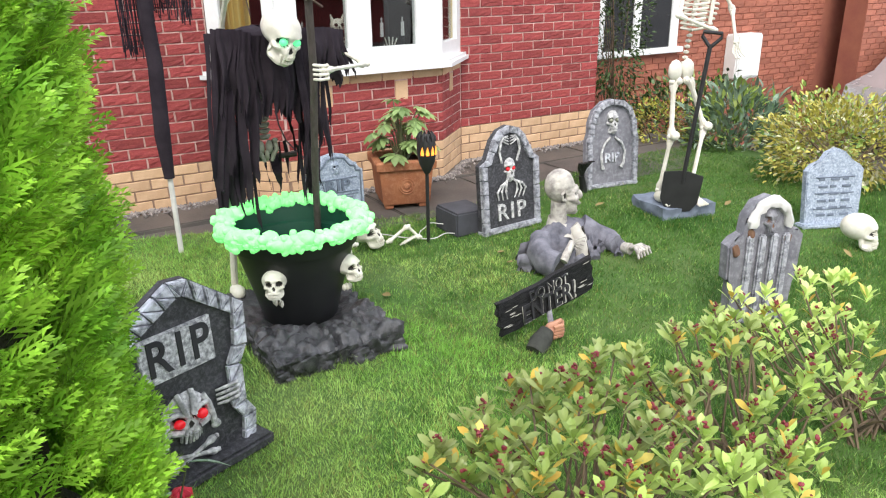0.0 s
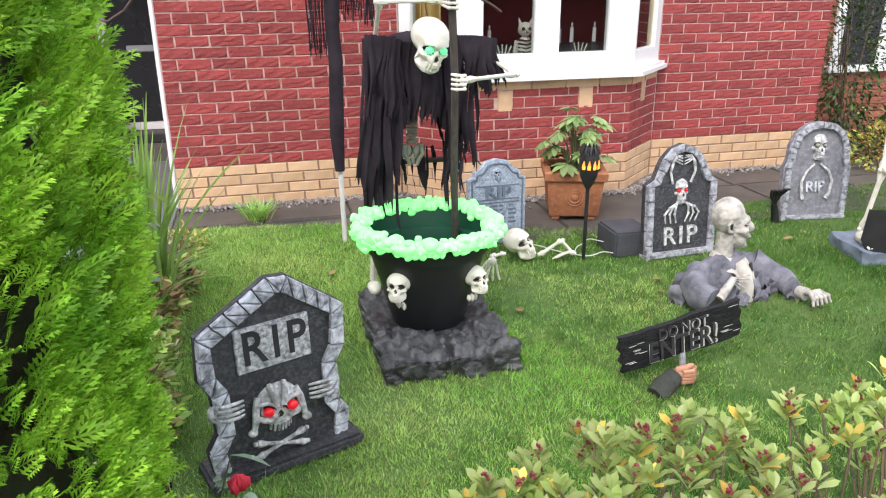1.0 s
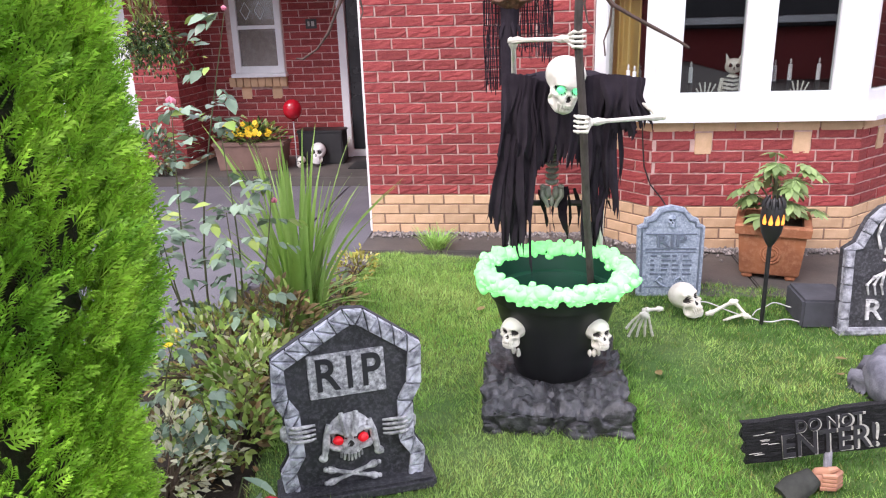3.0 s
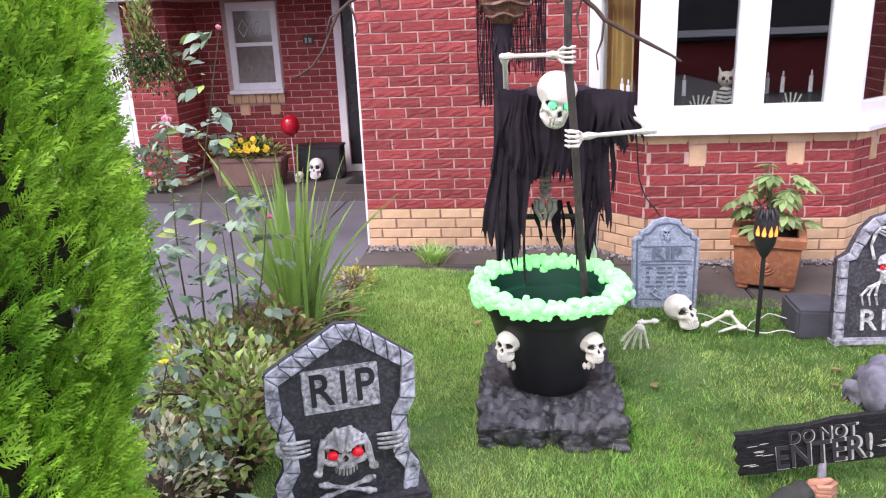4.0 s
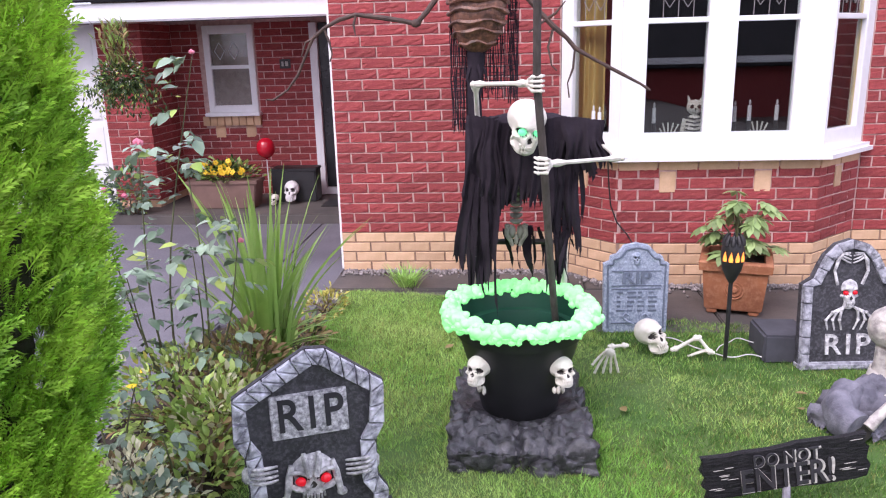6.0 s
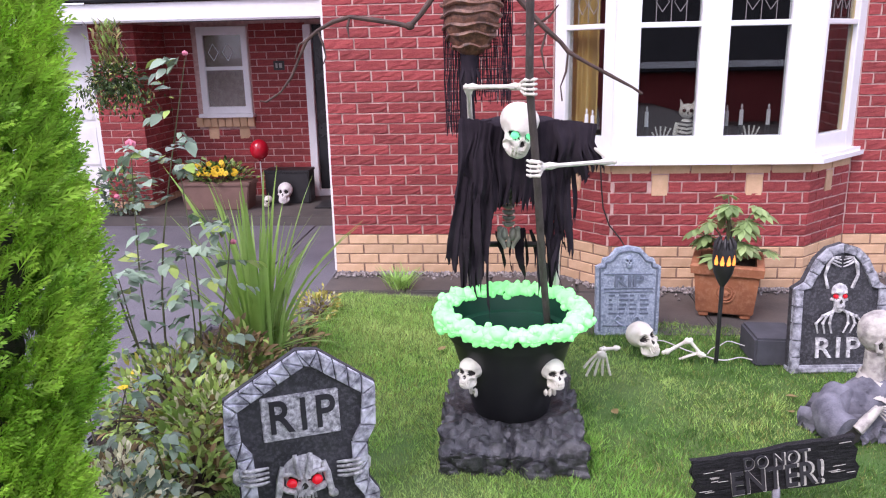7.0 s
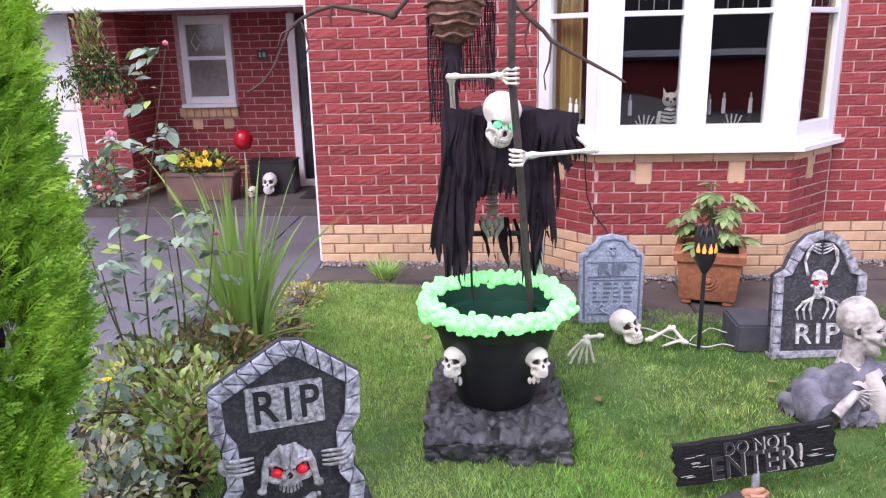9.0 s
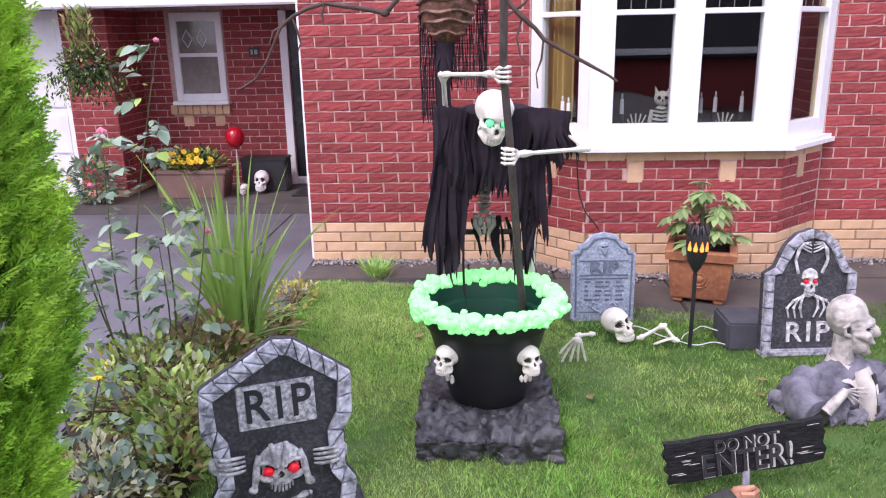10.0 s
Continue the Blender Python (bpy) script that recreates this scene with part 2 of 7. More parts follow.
PINK = mat("pink_petal", (0.75, 0.28, 0.36), (0.6, 0.14, 0.22), rough=0.6)
RUST_PETAL = mat("withered_petal", (0.42, 0.13, 0.03), (0.20, 0.07, 0.03), scale=30, rough=0.8)
RED_PETAL = mat("red_petal", (0.55, 0.015, 0.04), (0.42, 0.01, 0.03), rough=0.6)
SILVER = mat("silver_car_paint", (0.55, 0.57, 0.60), (0.50, 0.52, 0.55), scale=3, rough=0.25, metal=0.6)
TILE = mat("dark_roof_tile", (0.03, 0.03, 0.034), (0.02, 0.02, 0.023), scale=6, rough=0.9, spec=0.2)
FOAM_DARK = mat("grey_block_foam", (0.06, 0.062, 0.075), (0.045, 0.046, 0.055), scale=10, rough=0.8)


# ---- building helpers ----
def finish(bm, name, mats, smooth=True):
    me = bpy.data.meshes.new(name)
    bmesh.ops.recalc_face_normals(bm, faces=bm.faces)
    if smooth:
        for f in bm.faces:
            f.smooth = True
    bm.to_mesh(me)
    bm.free()
    for m in mats if isinstance(mats, (list, tuple)) else [mats]:
        me.materials.append(m)
    if smooth:
        me.set_sharp_from_angle(angle=radians(42))
    return me


def thing(name, label, category, m=None, group="", kind=""):
    ob = new(name)
    ob.empty_display_size = 0.1
    ob.matrix_world = m or Matrix()
    return tagged(ob, label, category, group, kind)


def part(name, bm, mats, parent=None, label="", smooth=True, m=None):
    ob = new(name, finish(bm, name, mats, smooth))
    if parent is not None:
        ob.parent = parent
    if m is not None:
        ob.matrix_local = m
    return tagged(ob, label)


def solid(name, bm, mats, label, category, m=None, group="", kind="", smooth=True):
    ob = new(name, finish(bm, name, mats, smooth))
    if m is not None:
        ob.matrix_world = m
    return tagged(ob, label, category, group, kind)


def raw(name, verts, faces, mats, parent=None, index=None, smooth=False):
    """A mesh from numpy arrays: verts (n, 3), faces (k, 3 or 4)."""
    me = bpy.data.meshes.new(name)
    verts, faces = np.asarray(verts, dtype=np.float32), np.asarray(faces, dtype=np.int32)
    k = faces.shape[1]
    me.vertices.add(len(verts))
    me.vertices.foreach_set("co", verts.ravel())
    me.loops.add(faces.size)
    me.loops.foreach_set("vertex_index", faces.ravel())
    me.polygons.add(len(faces))
    me.polygons.foreach_set("loop_start", np.arange(len(faces), dtype=np.int32) * k)
    if index is not None:
        me.polygons.foreach_set("material_index", np.asarray(index, dtype=np.int32))
    for m in mats if isinstance(mats, (list, tuple)) else [mats]:
        me.materials.append(m)
    me.update(calc_edges=True)
    me.validate()
    if smooth:
        me.polygons.foreach_set("use_smooth", np.ones(len(faces), dtype=bool))
    ob = new(name, me)
    if parent is not None:
        ob.parent = parent
    return ob


def mark(bm, before, mi):
    for f in bm.faces:
        if f not in before:
            f.material_index = mi


def box(bm, lo, hi, mi=0, bevel=0.0, m=None):
    before = set(bm.faces) if mi else ()
    c = [(a + b) / 2 for a, b in zip(lo, hi)]
    s = [abs(b - a) for a, b in zip(lo, hi)]
    mm = Matrix.Translation(c) @ Matrix.Diagonal((*s, 1))
    v = bmesh.ops.create_cube(bm, size=1, matrix=(m @ mm) if m else mm)["verts"]
    if bevel:
        e = list({e for x in v for e in x.link_edges})
        bmesh.ops.bevel(bm, geom=e, offset=bevel, segments=2, affect="EDGES")
    if mi:
        mark(bm, before, mi)


def rod(bm, a, b, ra, rb=None, seg=8, mi=0):
    """A tapered rod from a to b."""
    before = set(bm.faces) if mi else ()
    a, b = Vector(a), Vector(b)
    d = b - a
    mm = Matrix.Translation((a + b) / 2) @ d.to_track_quat("Z", "Y").to_matrix().to_4x4()
    bmesh.ops.create_cone(bm, cap_ends=True, segments=seg, radius1=ra, radius2=ra if rb is None else rb, depth=d.length, matrix=mm)
    if mi:
        mark(bm, before, mi)


def chain(bm, pts, radii, seg=8, mi=0):
    """A smooth tube through points."""
    pts = [Vector(p) for p in pts]
    rings = []
    side = None
    for i, p in enumerate(pts):
        d = (pts[min(i + 1, len(pts) - 1)] - pts[max(i - 1, 0)]).normalized()
        if side is None:
            side = d.orthogonal().normalized()
        side = (side - d * side.dot(d)).normalized()
        up = d.cross(side)
        rings.append([bm.verts.new(p + (side * math.cos(t) + up * math.sin(t)) * radii[i]) for t in (2 * math.pi * k / seg for k in range(seg))])
    for r, s in zip(rings, rings[1:]):
        for k in range(seg):
            bm.faces.new((r[k], r[(k + 1) % seg], s[(k + 1) % seg], s[k])).material_index = mi
    bm.faces.new(rings[0][::-1]).material_index = mi
    bm.faces.new(rings[-1]).material_index = mi


def ball(bm, c, r, sub=2, mi=0, m=None):
    before = set(bm.faces) if mi else ()
    r = (r, r, r) if isinstance(r, (int, float)) else r
    mm = Matrix.Translation(c) @ (m or Matrix()) @ Matrix.Diagonal((*r, 1))
    v = bmesh.ops.create_icosphere(bm, subdivisions=sub, radius=1, matrix=mm)["verts"]
    if mi:
        mark(bm, before, mi)
    return v


def slab_poly(bm, pts, y0, y1, mi=0, bevel=0.0):
    """A polygon in x-z, given depth from y0 (front) to y1 (back)."""
    before = set(bm.faces) if mi else ()
    f = [bm.verts.new((x, y0, z)) for x, z in pts]
    b = [bm.verts.new((x, y1, z)) for x, z in pts]
    front = bm.faces.new(f)
    bm.faces.new(b[::-1])
    for i in range(len(pts)):
        j = (i + 1) % len(pts)
        bm.faces.new((f[j], f[i], b[i], b[j]))
    if bevel:
        bmesh.ops.bevel(bm, geom=list(front.edges), offset=bevel, segments=2, affect="EDGES")
    if mi:
        mark(bm, before, mi)


def roughen(bm, amount, scale, verts=None):
    for v in verts or bm.verts:
        v.co += noise.noise_vector(v.co * scale) * amount


def lettering(body, size, depth, material, name, parent, m, label="", squeeze=1.0, spacing=1.0):
    """Words as solid letters, centred, facing -y in the frame m of their parent."""
    cu = bpy.data.curves.new(name, "FONT")
    cu.body, cu.size, cu.extrude, cu.align_x, cu.align_y = body, size, depth / 2, "CENTER", "CENTER"
    cu.space_character = spacing
    cu.bevel_depth, cu.bevel_resolution, cu.offset = 0.0, 0, size * 0.012
    tmp = new(name, cu)
    me = bpy.data.meshes.new_from_object(tmp.evaluated_get(bpy.context.evaluated_depsgraph_get()))
    bpy.data.objects.remove(tmp)
    me.transform(Matrix.Rotation(radians(90), 4, "X") @ Matrix.Diagonal((squeeze, 1, 1, 1)))
    me.materials.append(material)
    ob = new(name, me)
    ob.parent = parent
    ob.matrix_local = m
    return tagged(ob, label)


def merge(whole, piece, m):
    """Adds a piece to a bmesh at the pose m."""
    me = bpy.data.meshes.new("piece")
    piece.to_mesh(me)
    piece.free()
    me.transform(m)
    whole.from_mesh(me)
    bpy.data.meshes.remove(me)


def exit_radius(o, d, c, r):
    """How far a ray from o along d runs until it leaves an ellipsoid; 0 where it misses."""
    p = [(o[i] - c[i]) / r[i] for i in range(3)]
    q = [d[i] / r[i] for i in range(3)]
    a = sum(v * v for v in q)
    b = sum(u * v for u, v in zip(p, q))
    e = b * b - a * (sum(v * v for v in p) - 1)
    return (-b + math.sqrt(e)) / a if e > 0 else 0.0


def mould(bm, o, shapes, sub=4, smooth=2):
    """One skin round ellipsoids (centre, radii), all in sight of o."""
    v = bmesh.ops.create_icosphere(bm, subdivisions=sub, radius=1)["verts"]
    for p in v:
        d = p.co.normalized()
        p.co = Vector(o) + d * max(exit_radius(o, d, c, r) for c, r in shapes)
    for _ in range(smooth):
        bmesh.ops.smooth_vert(bm, verts=v, factor=0.5, use_axis_x=True, use_axis_y=True, use_axis_z=True)
    return v


def dip(a, b, c, ra, rb):
    """1 at the middle of an ellipse, falling to 0 at its rim."""
    k = ((a - c[0]) / ra) ** 2 + ((b - c[1]) / rb) ** 2
    return max(0.0, 1 - k)


def skull(bm, m, s=1.0, bone=0, dark=1, eye=None, jaw=True):
    """A skull of height about 0.22 s looking along -y in the frame m; its middle is the origin."""
    whole, bm = bm, bmesh.new()
    shapes = [((0, 0.022, 0.036), (0.073, 0.094, 0.076)), ((0, -0.026, 0.034), (0.058, 0.050, 0.044)), ((0, -0.048, -0.028), (0.038, 0.042, 0.046))]
    for k in (-1, 1):
        shapes += [((0.043 * k, -0.040, -0.012), (0.021, 0.030, 0.014)), ((0.027 * k, -0.058, 0.036), (0.026, 0.022, 0.010))]
        if jaw:
            shapes += [((0.042 * k, -0.012, -0.058), (0.014, 0.026, 0.036)), ((0.026 * k, -0.045, -0.085), (0.018, 0.030, 0.017))]
    if jaw:
        shapes.append(((0, -0.060, -0.088), (0.026, 0.026, 0.019)))
    v = mould(bm, (0, -0.012, 0.0), shapes)
    deep = set()
    for p in v:
        x, y, z = p.co
        ax = abs(x)
        if y < -0.02:
            k = dip(ax, z, (0.0295, 0.013), 0.0225, 0.0205)
            n = dip(ax, z, (0.0, -0.020), 0.0125 - 0.25 * max(0, z + 0.024), 0.017)
            g = dip(x, z, (0, -0.061), 0.036, 0.0065)
            h = dip(ax, z, (0.046, -0.044), 0.022, 0.026)
            p.co.y += 0.030 * min(1, 1.8 * k) + 0.020 * min(1, 1.5 * n) + 0.010 * min(1, 1.5 * g) + 0.010 * h
            p.co.x *= 1 - 0.16 * h
            if k > 0.22 or n > 0.22 or g > 0.3:
                deep.add(p)
        t = dip(y, z, (-0.028, 0.03), 0.034, 0.030)
        if ax > 0.045:
            p.co.x *= 1 - 0.10 * t
    for f in bm.faces:
        f.material_index = dark if sum(p in deep for p in f.verts) >= 2 else bone
    if eye is not None:
        for k in (-1, 1):
            ball(bm, (0.029 * k, -0.060, 0.013), 0.0160, 2, eye)
    for i in range(-3, 4):
        y = -0.090 + 0.0020 * i * i
        box(bm, (i * 0.0092 - 0.0040, y, -0.0585), (i * 0.0092 + 0.0040, y + 0.016, -0.042), bone, bevel=0.0015)
        if jaw:
            box(bm, (i * 0.0086 - 0.0037, y + 0.003, -0.079), (i * 0.0086 + 0.0037, y + 0.018, -0.0635), bone, bevel=0.0015)
    merge(whole, bm, m @ Matrix.Scale(s, 4))


def long_bone(bm, a, b, r, mi=0):
    a, b = Vector(a), Vector(b)
    chain(bm, [a, a.lerp(b, 0.08), a.lerp(b, 0.2), a.lerp(b, 0.8), a.lerp(b, 0.92), b], [r * 1.2, r * 1.5, r * 0.85, r * 0.8, r * 1.5, r * 1.2], 8, mi)
    for p in (a, b):
        for k in (-1, 1):
            ball(bm, p + Vector((r * 0.8 * k, 0, 0)), r * 1.15, 1, mi)


def bony_palm(bm, m, s=1.0, mi=0, curl=0.3):
    """A skeletal paw: wrist at the origin, fingers along -z spreading in x."""
    whole, bm = bm, bmesh.new()
    ball(bm, (0, 0, -0.012), (0.022, 0.012, 0.018), 1, mi)
    for i in range(5):
        a = (i - 2) * 0.24
        k = 0.7 if i == 0 else 1.0
        p = Vector((0.009 * (i - 2), 0, -0.015))
        d = Vector((math.sin(a), 0, -math.cos(a)))
        for j, ln in enumerate((0.042, 0.028, 0.022)):
            q = p + d * ln * k
            rod(bm, p, q, 0.0052, 0.0042, 6, mi)
            ball(bm, q, 0.0062, 1, mi)
            p, d = q, (d + Vector((0, -curl, 0))).normalized()
    merge(whole, bm, m @ Matrix.Scale(s, 4))


# ---- ground ----
WALL, BAY = 5.291, 4.929
bm = bmesh.new()
steps = [-400, -60, -8, 5.9, 6.6, 7.4, 8.2, 12, 60, 400]
low = [bm.verts.new((x, -400, -0.14 - 0.62 * min(max((x - 5.9) / 2.3, 0), 1))) for x in steps]
far = [bm.verts.new((v.co.x, 400, v.co.z)) for v in low]
for i in range(len(steps) - 1):
    bm.faces.new((low[i], low[i + 1], far[i + 1], far[i]))
solid("ground", bm, SLAB, "grey damp ground reaching the horizon", "ground", kind="structure")


def lawn_height(x, y):
    return 0.012 * noise.noise(Vector((x * 0.9, y * 0.9, 3))) + 0.006 * noise.noise(Vector((x * 4, y * 4, 7)))


def edge_x(y):
    """The lawn's edge along the flower border."""
    return 0.14 + 0.10 * math.sin(y * 1.3 + 0.4) - 0.04 * (y - 3)


def edge_y(x):
    """The lawn's far edge, which bends round the bay."""
    return float(np.interp(x, (0, 0.9, 1.7, 2.3, 2.9, 3.9, 5.2), (4.82, 4.68, 4.45, 4.20, 4.12, 4.38, 4.60)))


bm = bmesh.new()
NX, NY = 64, 52
grid = [[None] * NY for _ in range(NX)]
for i in range(NX):
    for j in range(NY):
        y = 0.55 + 4.30 * j / (NY - 1)
        x = edge_x(y) + (6.0 - edge_x(y)) * i / (NX - 1)
        y = 0.55 + (edge_y(x) - 0.55) * j / (NY - 1)
        grid[i][j] = bm.verts.new((x, y, lawn_height(x, y)))
for i in range(NX - 1):
    for j in range(NY - 1):
        bm.faces.new((grid[i][j], grid[i + 1][j], grid[i + 1][j + 1], grid[i][j + 1]))
e = [e for e in bm.edges if e.is_boundary]
r = bmesh.ops.extrude_edge_only(bm, edges=e)
for v in r["geom"]:
    if isinstance(v, bmesh.types.BMVert):
        v.co.z = -0.15
solid("lawn", bm, LAWN, "short damp green lawn with yellowish patches", "lawn", kind="structure")

bm = bmesh.new()
box(bm, (-6.5, 0.3, -0.3), (-0.62, 7.0, -0.02), bevel=0.01)
box(bm, (-0.62, 4.2, -0.3), (-0.06, 7.0, -0.021), bevel=0.01)
solid("driveway", bm, TARMAC, "dark wet tarmac driveway beside the flower border", "driveway", kind="structure")
bm = bmesh.new()
box(bm, (-6.5, 7.0, -0.3), (-0.05, 8.1, 0.075), bevel=0.012)
solid("porch_step", bm, SLAB, "low grey concrete step under the porch", "step", kind="structure")
bm = bmesh.new()
bmesh.ops.create_grid(bm, x_segments=24, y_segments=60, size=0.5, matrix=Matrix.Translation((-0.25, 2.4, -0.03)) @ Matrix.Diagonal((0.9, 3.9, 1, 1)))
for v in bm.verts:
    v.co.z += 0.035 * noise.noise(v.co * 6) + 0.02 * noise.noise(v.co * 17) - 0.05 * max(0, abs(v.co.x + 0.2) - 0.3)
    if v.co.x > -0.2:
        v.co.x = -0.2 + (v.co.x + 0.2) / 0.4 * (edge_x(v.co.y) + 0.25)
solid("border_soil", bm, SOIL, "dark crumbly soil of the flower border", "soil", kind="structure")
bm = bmesh.new()
for i in range(10):
    x0 = -0.06 + i * 0.6
    box(bm, (x0 + 0.004, 4.84, -0.2), (x0 + 0.596, 5.20, 0.004 + 0.004 * (i % 3)), bevel=0.008)
for i in range(7):
    box(bm, (-0.06 + i * 0.85, 4.035, -0.2), (0.782 + i * 0.85, 4.832, -0.019 if i < 2 else 0.002 + 0.003 * (i % 2)), bevel=0.008)
box(bm, (-0.06, 4.05, -0.2), (5.9, 5.29, -0.02))
solid("pavement_by_wall", bm, SLAB, "narrow dark damp paving strip along the house wall", "pavement", kind="structure")
# pebbles at the foot of the wall
rng = np.random.default_rng(3)
P, F = [], []
octa = np.array([(1, 0, 0), (-1, 0, 0), (0, 1, 0), (0, -1, 0), (0, 0, 1), (0, 0, -1)])
octf = np.array([(0, 2, 4), (2, 1, 4), (1, 3, 4), (3, 0, 4), (2, 0, 5), (1, 2, 5), (3, 1, 5), (0, 3, 5)])
for i in range(2600):
    x = rng.uniform(-0.03, 5.2)
    front = WALL if x < 1.58 or x > 3.65 else max(BAY, WALL - (x - 1.58), WALL - (3.65 - x))
    y = front - abs(rng.normal(0, 0.06)) - 0.012
    s = rng.uniform(0.006, 0.015)
    P.append(octa * s * rng.uniform(0.6, 1.3, (1, 3)) + rng.uniform(-0.3, 0.3, (6, 3)) * s + (x, y, 0.012))
    F.append(octf + 6 * i)
tagged(raw("gravel", np.concatenate(P), np.concatenate(F), GRAVEL), "small grey pebbles along the wall foot", "gravel", kind="stuff")

# ---- house ----
MORTAR_BACK = 0.007


def wall_core(name, label, lo, hi, split=0.305, mats=(MORTAR_BUFF, MORTAR)):
    bm = bmesh.new()
    box(bm, lo, (hi[0], hi[1], split), 0)
    box(bm, (lo[0], lo[1], split), hi, 1)
    return solid(name, bm, mats, label, "wall", kind="structure", smooth=False)


wall_left = wall_core("wall_front", "red brick house wall on a buff brick plinth", (-0.04, WALL + MORTAR_BACK, -0.15), (1.585, WALL + 0.25, 2.9))
wall_right = wall_core("wall_front_2", "red brick house wall with buff plinth beside the bay", (3.645, WALL + MORTAR_BACK, -0.15), (5.17, WALL + 0.25, 2.9))
wall_end = wall_core("wall_return", "red brick side of the house", (4.92, WALL + 0.26, -0.15), (5.16, 9.5, 2.9))
bm = bmesh.new()
box(bm, (1.585, WALL + 0.05, 2.0), (3.645, WALL + 0.25, 2.9))
solid("wall_over_bay", bm, BRICK, "red brick wall above the bay window", "wall", kind="structure")

# canted bay base
OUT = [(1.585, WALL), (1.947, BAY), (3.25, BAY), (3.645, WALL)]


def bay_prism(bm, z0, z1, inset, mi=0, back=0.2):
    o = [(1.585 + inset * 0.414, WALL), (1.947 + inset * 0.414, BAY + inset), (3.25 - inset * 0.414, BAY + inset), (3.645 - inset * 0.414, WALL), (3.645 - inset * 0.414, WALL + back), (1.585 + inset * 0.414, WALL + back)]
    o[0] = (1.585 + inset * 1.0, WALL)
    o[3] = (3.645 - inset * 1.0, WALL)
    o[5] = (o[0][0], WALL + back)
    o[4] = (o[3][0], WALL + back)
    lo = [bm.verts.new((x, y, z0)) for x, y in o]
    hi = [bm.verts.new((x, y, z1)) for x, y in o]
    fs = [bm.faces.new(hi), bm.faces.new(lo[::-1])]
    for i in range(6):
        fs.append(bm.faces.new((lo[i], lo[(i + 1) % 6], hi[(i + 1) % 6], hi[i])))
    for f in fs:
        f.material_index = mi


bm = bmesh.new()
bay_prism(bm, -0.15, 0.305, MORTAR_BACK, 0)
bay_prism(bm, 0.305, 0.872, MORTAR_BACK, 1)
bay_wall = solid("wall_bay", bm, (MORTAR_BUFF, MORTAR), "canted bay base in red brick with buff blocks", "wall", kind="structure", smooth=False)

# bay window: sill, frames and panes, one face after another
bay_window = thing("window_1", "white plastic bay window with leaded top lights", "window", kind="structure")
bm = bmesh.new()
for z0, z1, out in ((0.875, 0.905, -0.085), (0.905, 0.93, -0.06)):
    bay_prism(bm, z0, z1, out)
part("window_sill", bm, WHITE, bay_window, "white projecting sill")


def bay_face(a, b, panes, z0=0.93, z1=2.35):
    """A framed face of the bay from a to b; panes are (start, end) along it. Two lights high."""
    a, b = Vector((*a, 0)), Vector((*b, 0))
    u = (b - a).normalized()
    ang = math.atan2(u.y, u.x)
    ln = (b - a).length
    m = Matrix.Translation(a) @ Matrix.Rotation(ang, 4, "Z")
    bm = bmesh.new()
    xs = [0.0] + [v for p in panes for v in p] + [ln]
    box(bm, (0, 0.0012, z0), (ln, 0.075, 1.05), bevel=0.004)
    for i in range(0, len(xs), 2):
        box(bm, (xs[i], 0, z0 + 0.0), (xs[i + 1], 0.08, z1), bevel=0.005)
    for p in panes:
        for za, zb in ((1.744, 1.778), (2.18, 2.35)):
            box(bm, (p[0] - 0.004, 0.006, za), (p[1] + 0.004, 0.07, zb), bevel=0.004)
    fr = part("window_frame", bm, WHITE, bay_window, m=m)
    for p in panes:
        for za, zb in ((1.05, 1.744), (1.778, 2.18)):
            bm = bmesh.new()
            box(bm, (p[0] - 0.003, 0.034, za - 0.003), (p[1] + 0.003, 0.040, zb + 0.003))
            pane = part("pane", bm, GLASS, fr, smooth=False)
            pane.visible_shadow = False
        bm = bmesh.new()
        for k in range(1, 4):
            x = p[0] + (p[1] - p[0]) * k / 4
            rod(bm, (x, 0.030, 1.778), (x, 0.030, 2.18), 0.003, seg=5)
        for k in range(2):
            x = p[0] + (p[1] - p[0]) * (0.35 + 0.3 * k)
            chain(bm, [(x, 0.028, 1.84), (x - 0.04, 0.028, 1.90), (x, 0.028, 1.98), (x + 0.04, 0.028, 1.90), (x, 0.028, 1.84)], [0.003] * 5, 5)
        part("leading", bm, SOFFIT, fr, "grey lead strips")


bay_face((1.585, WALL), (1.947, BAY), [(0.10, 0.42)])
bay_face((1.947, BAY), (3.25, BAY), [(0.160, 0.536), (0.718, 1.092)])
bay_face((3.25, BAY), (3.645, WALL), [(0.035, 0.43)])

# the room behind, its indoor dimness put into a dark surface colour
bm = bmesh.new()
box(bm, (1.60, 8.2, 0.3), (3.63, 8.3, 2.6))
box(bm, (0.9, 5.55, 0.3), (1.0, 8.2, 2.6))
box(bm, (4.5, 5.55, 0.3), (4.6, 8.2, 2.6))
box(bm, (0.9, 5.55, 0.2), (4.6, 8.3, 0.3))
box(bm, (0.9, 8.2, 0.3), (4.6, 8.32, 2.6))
solid("room_wall", bm, DARK_ROOM, "room walls coloured dark brown for the dim indoors", "wall", kind="structure", smooth=False)
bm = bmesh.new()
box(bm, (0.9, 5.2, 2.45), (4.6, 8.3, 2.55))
solid("ceiling", bm, DARK_ROOM, "ceiling coloured dark brown for the dim indoors", "ceiling", kind="structure")
bm = bmesh.new()
bay_prism(bm, 0.94, 0.985, 0.09)
solid("inner_window_board", bm, WHITE, "white board inside the bay window", "window board", kind="structure")


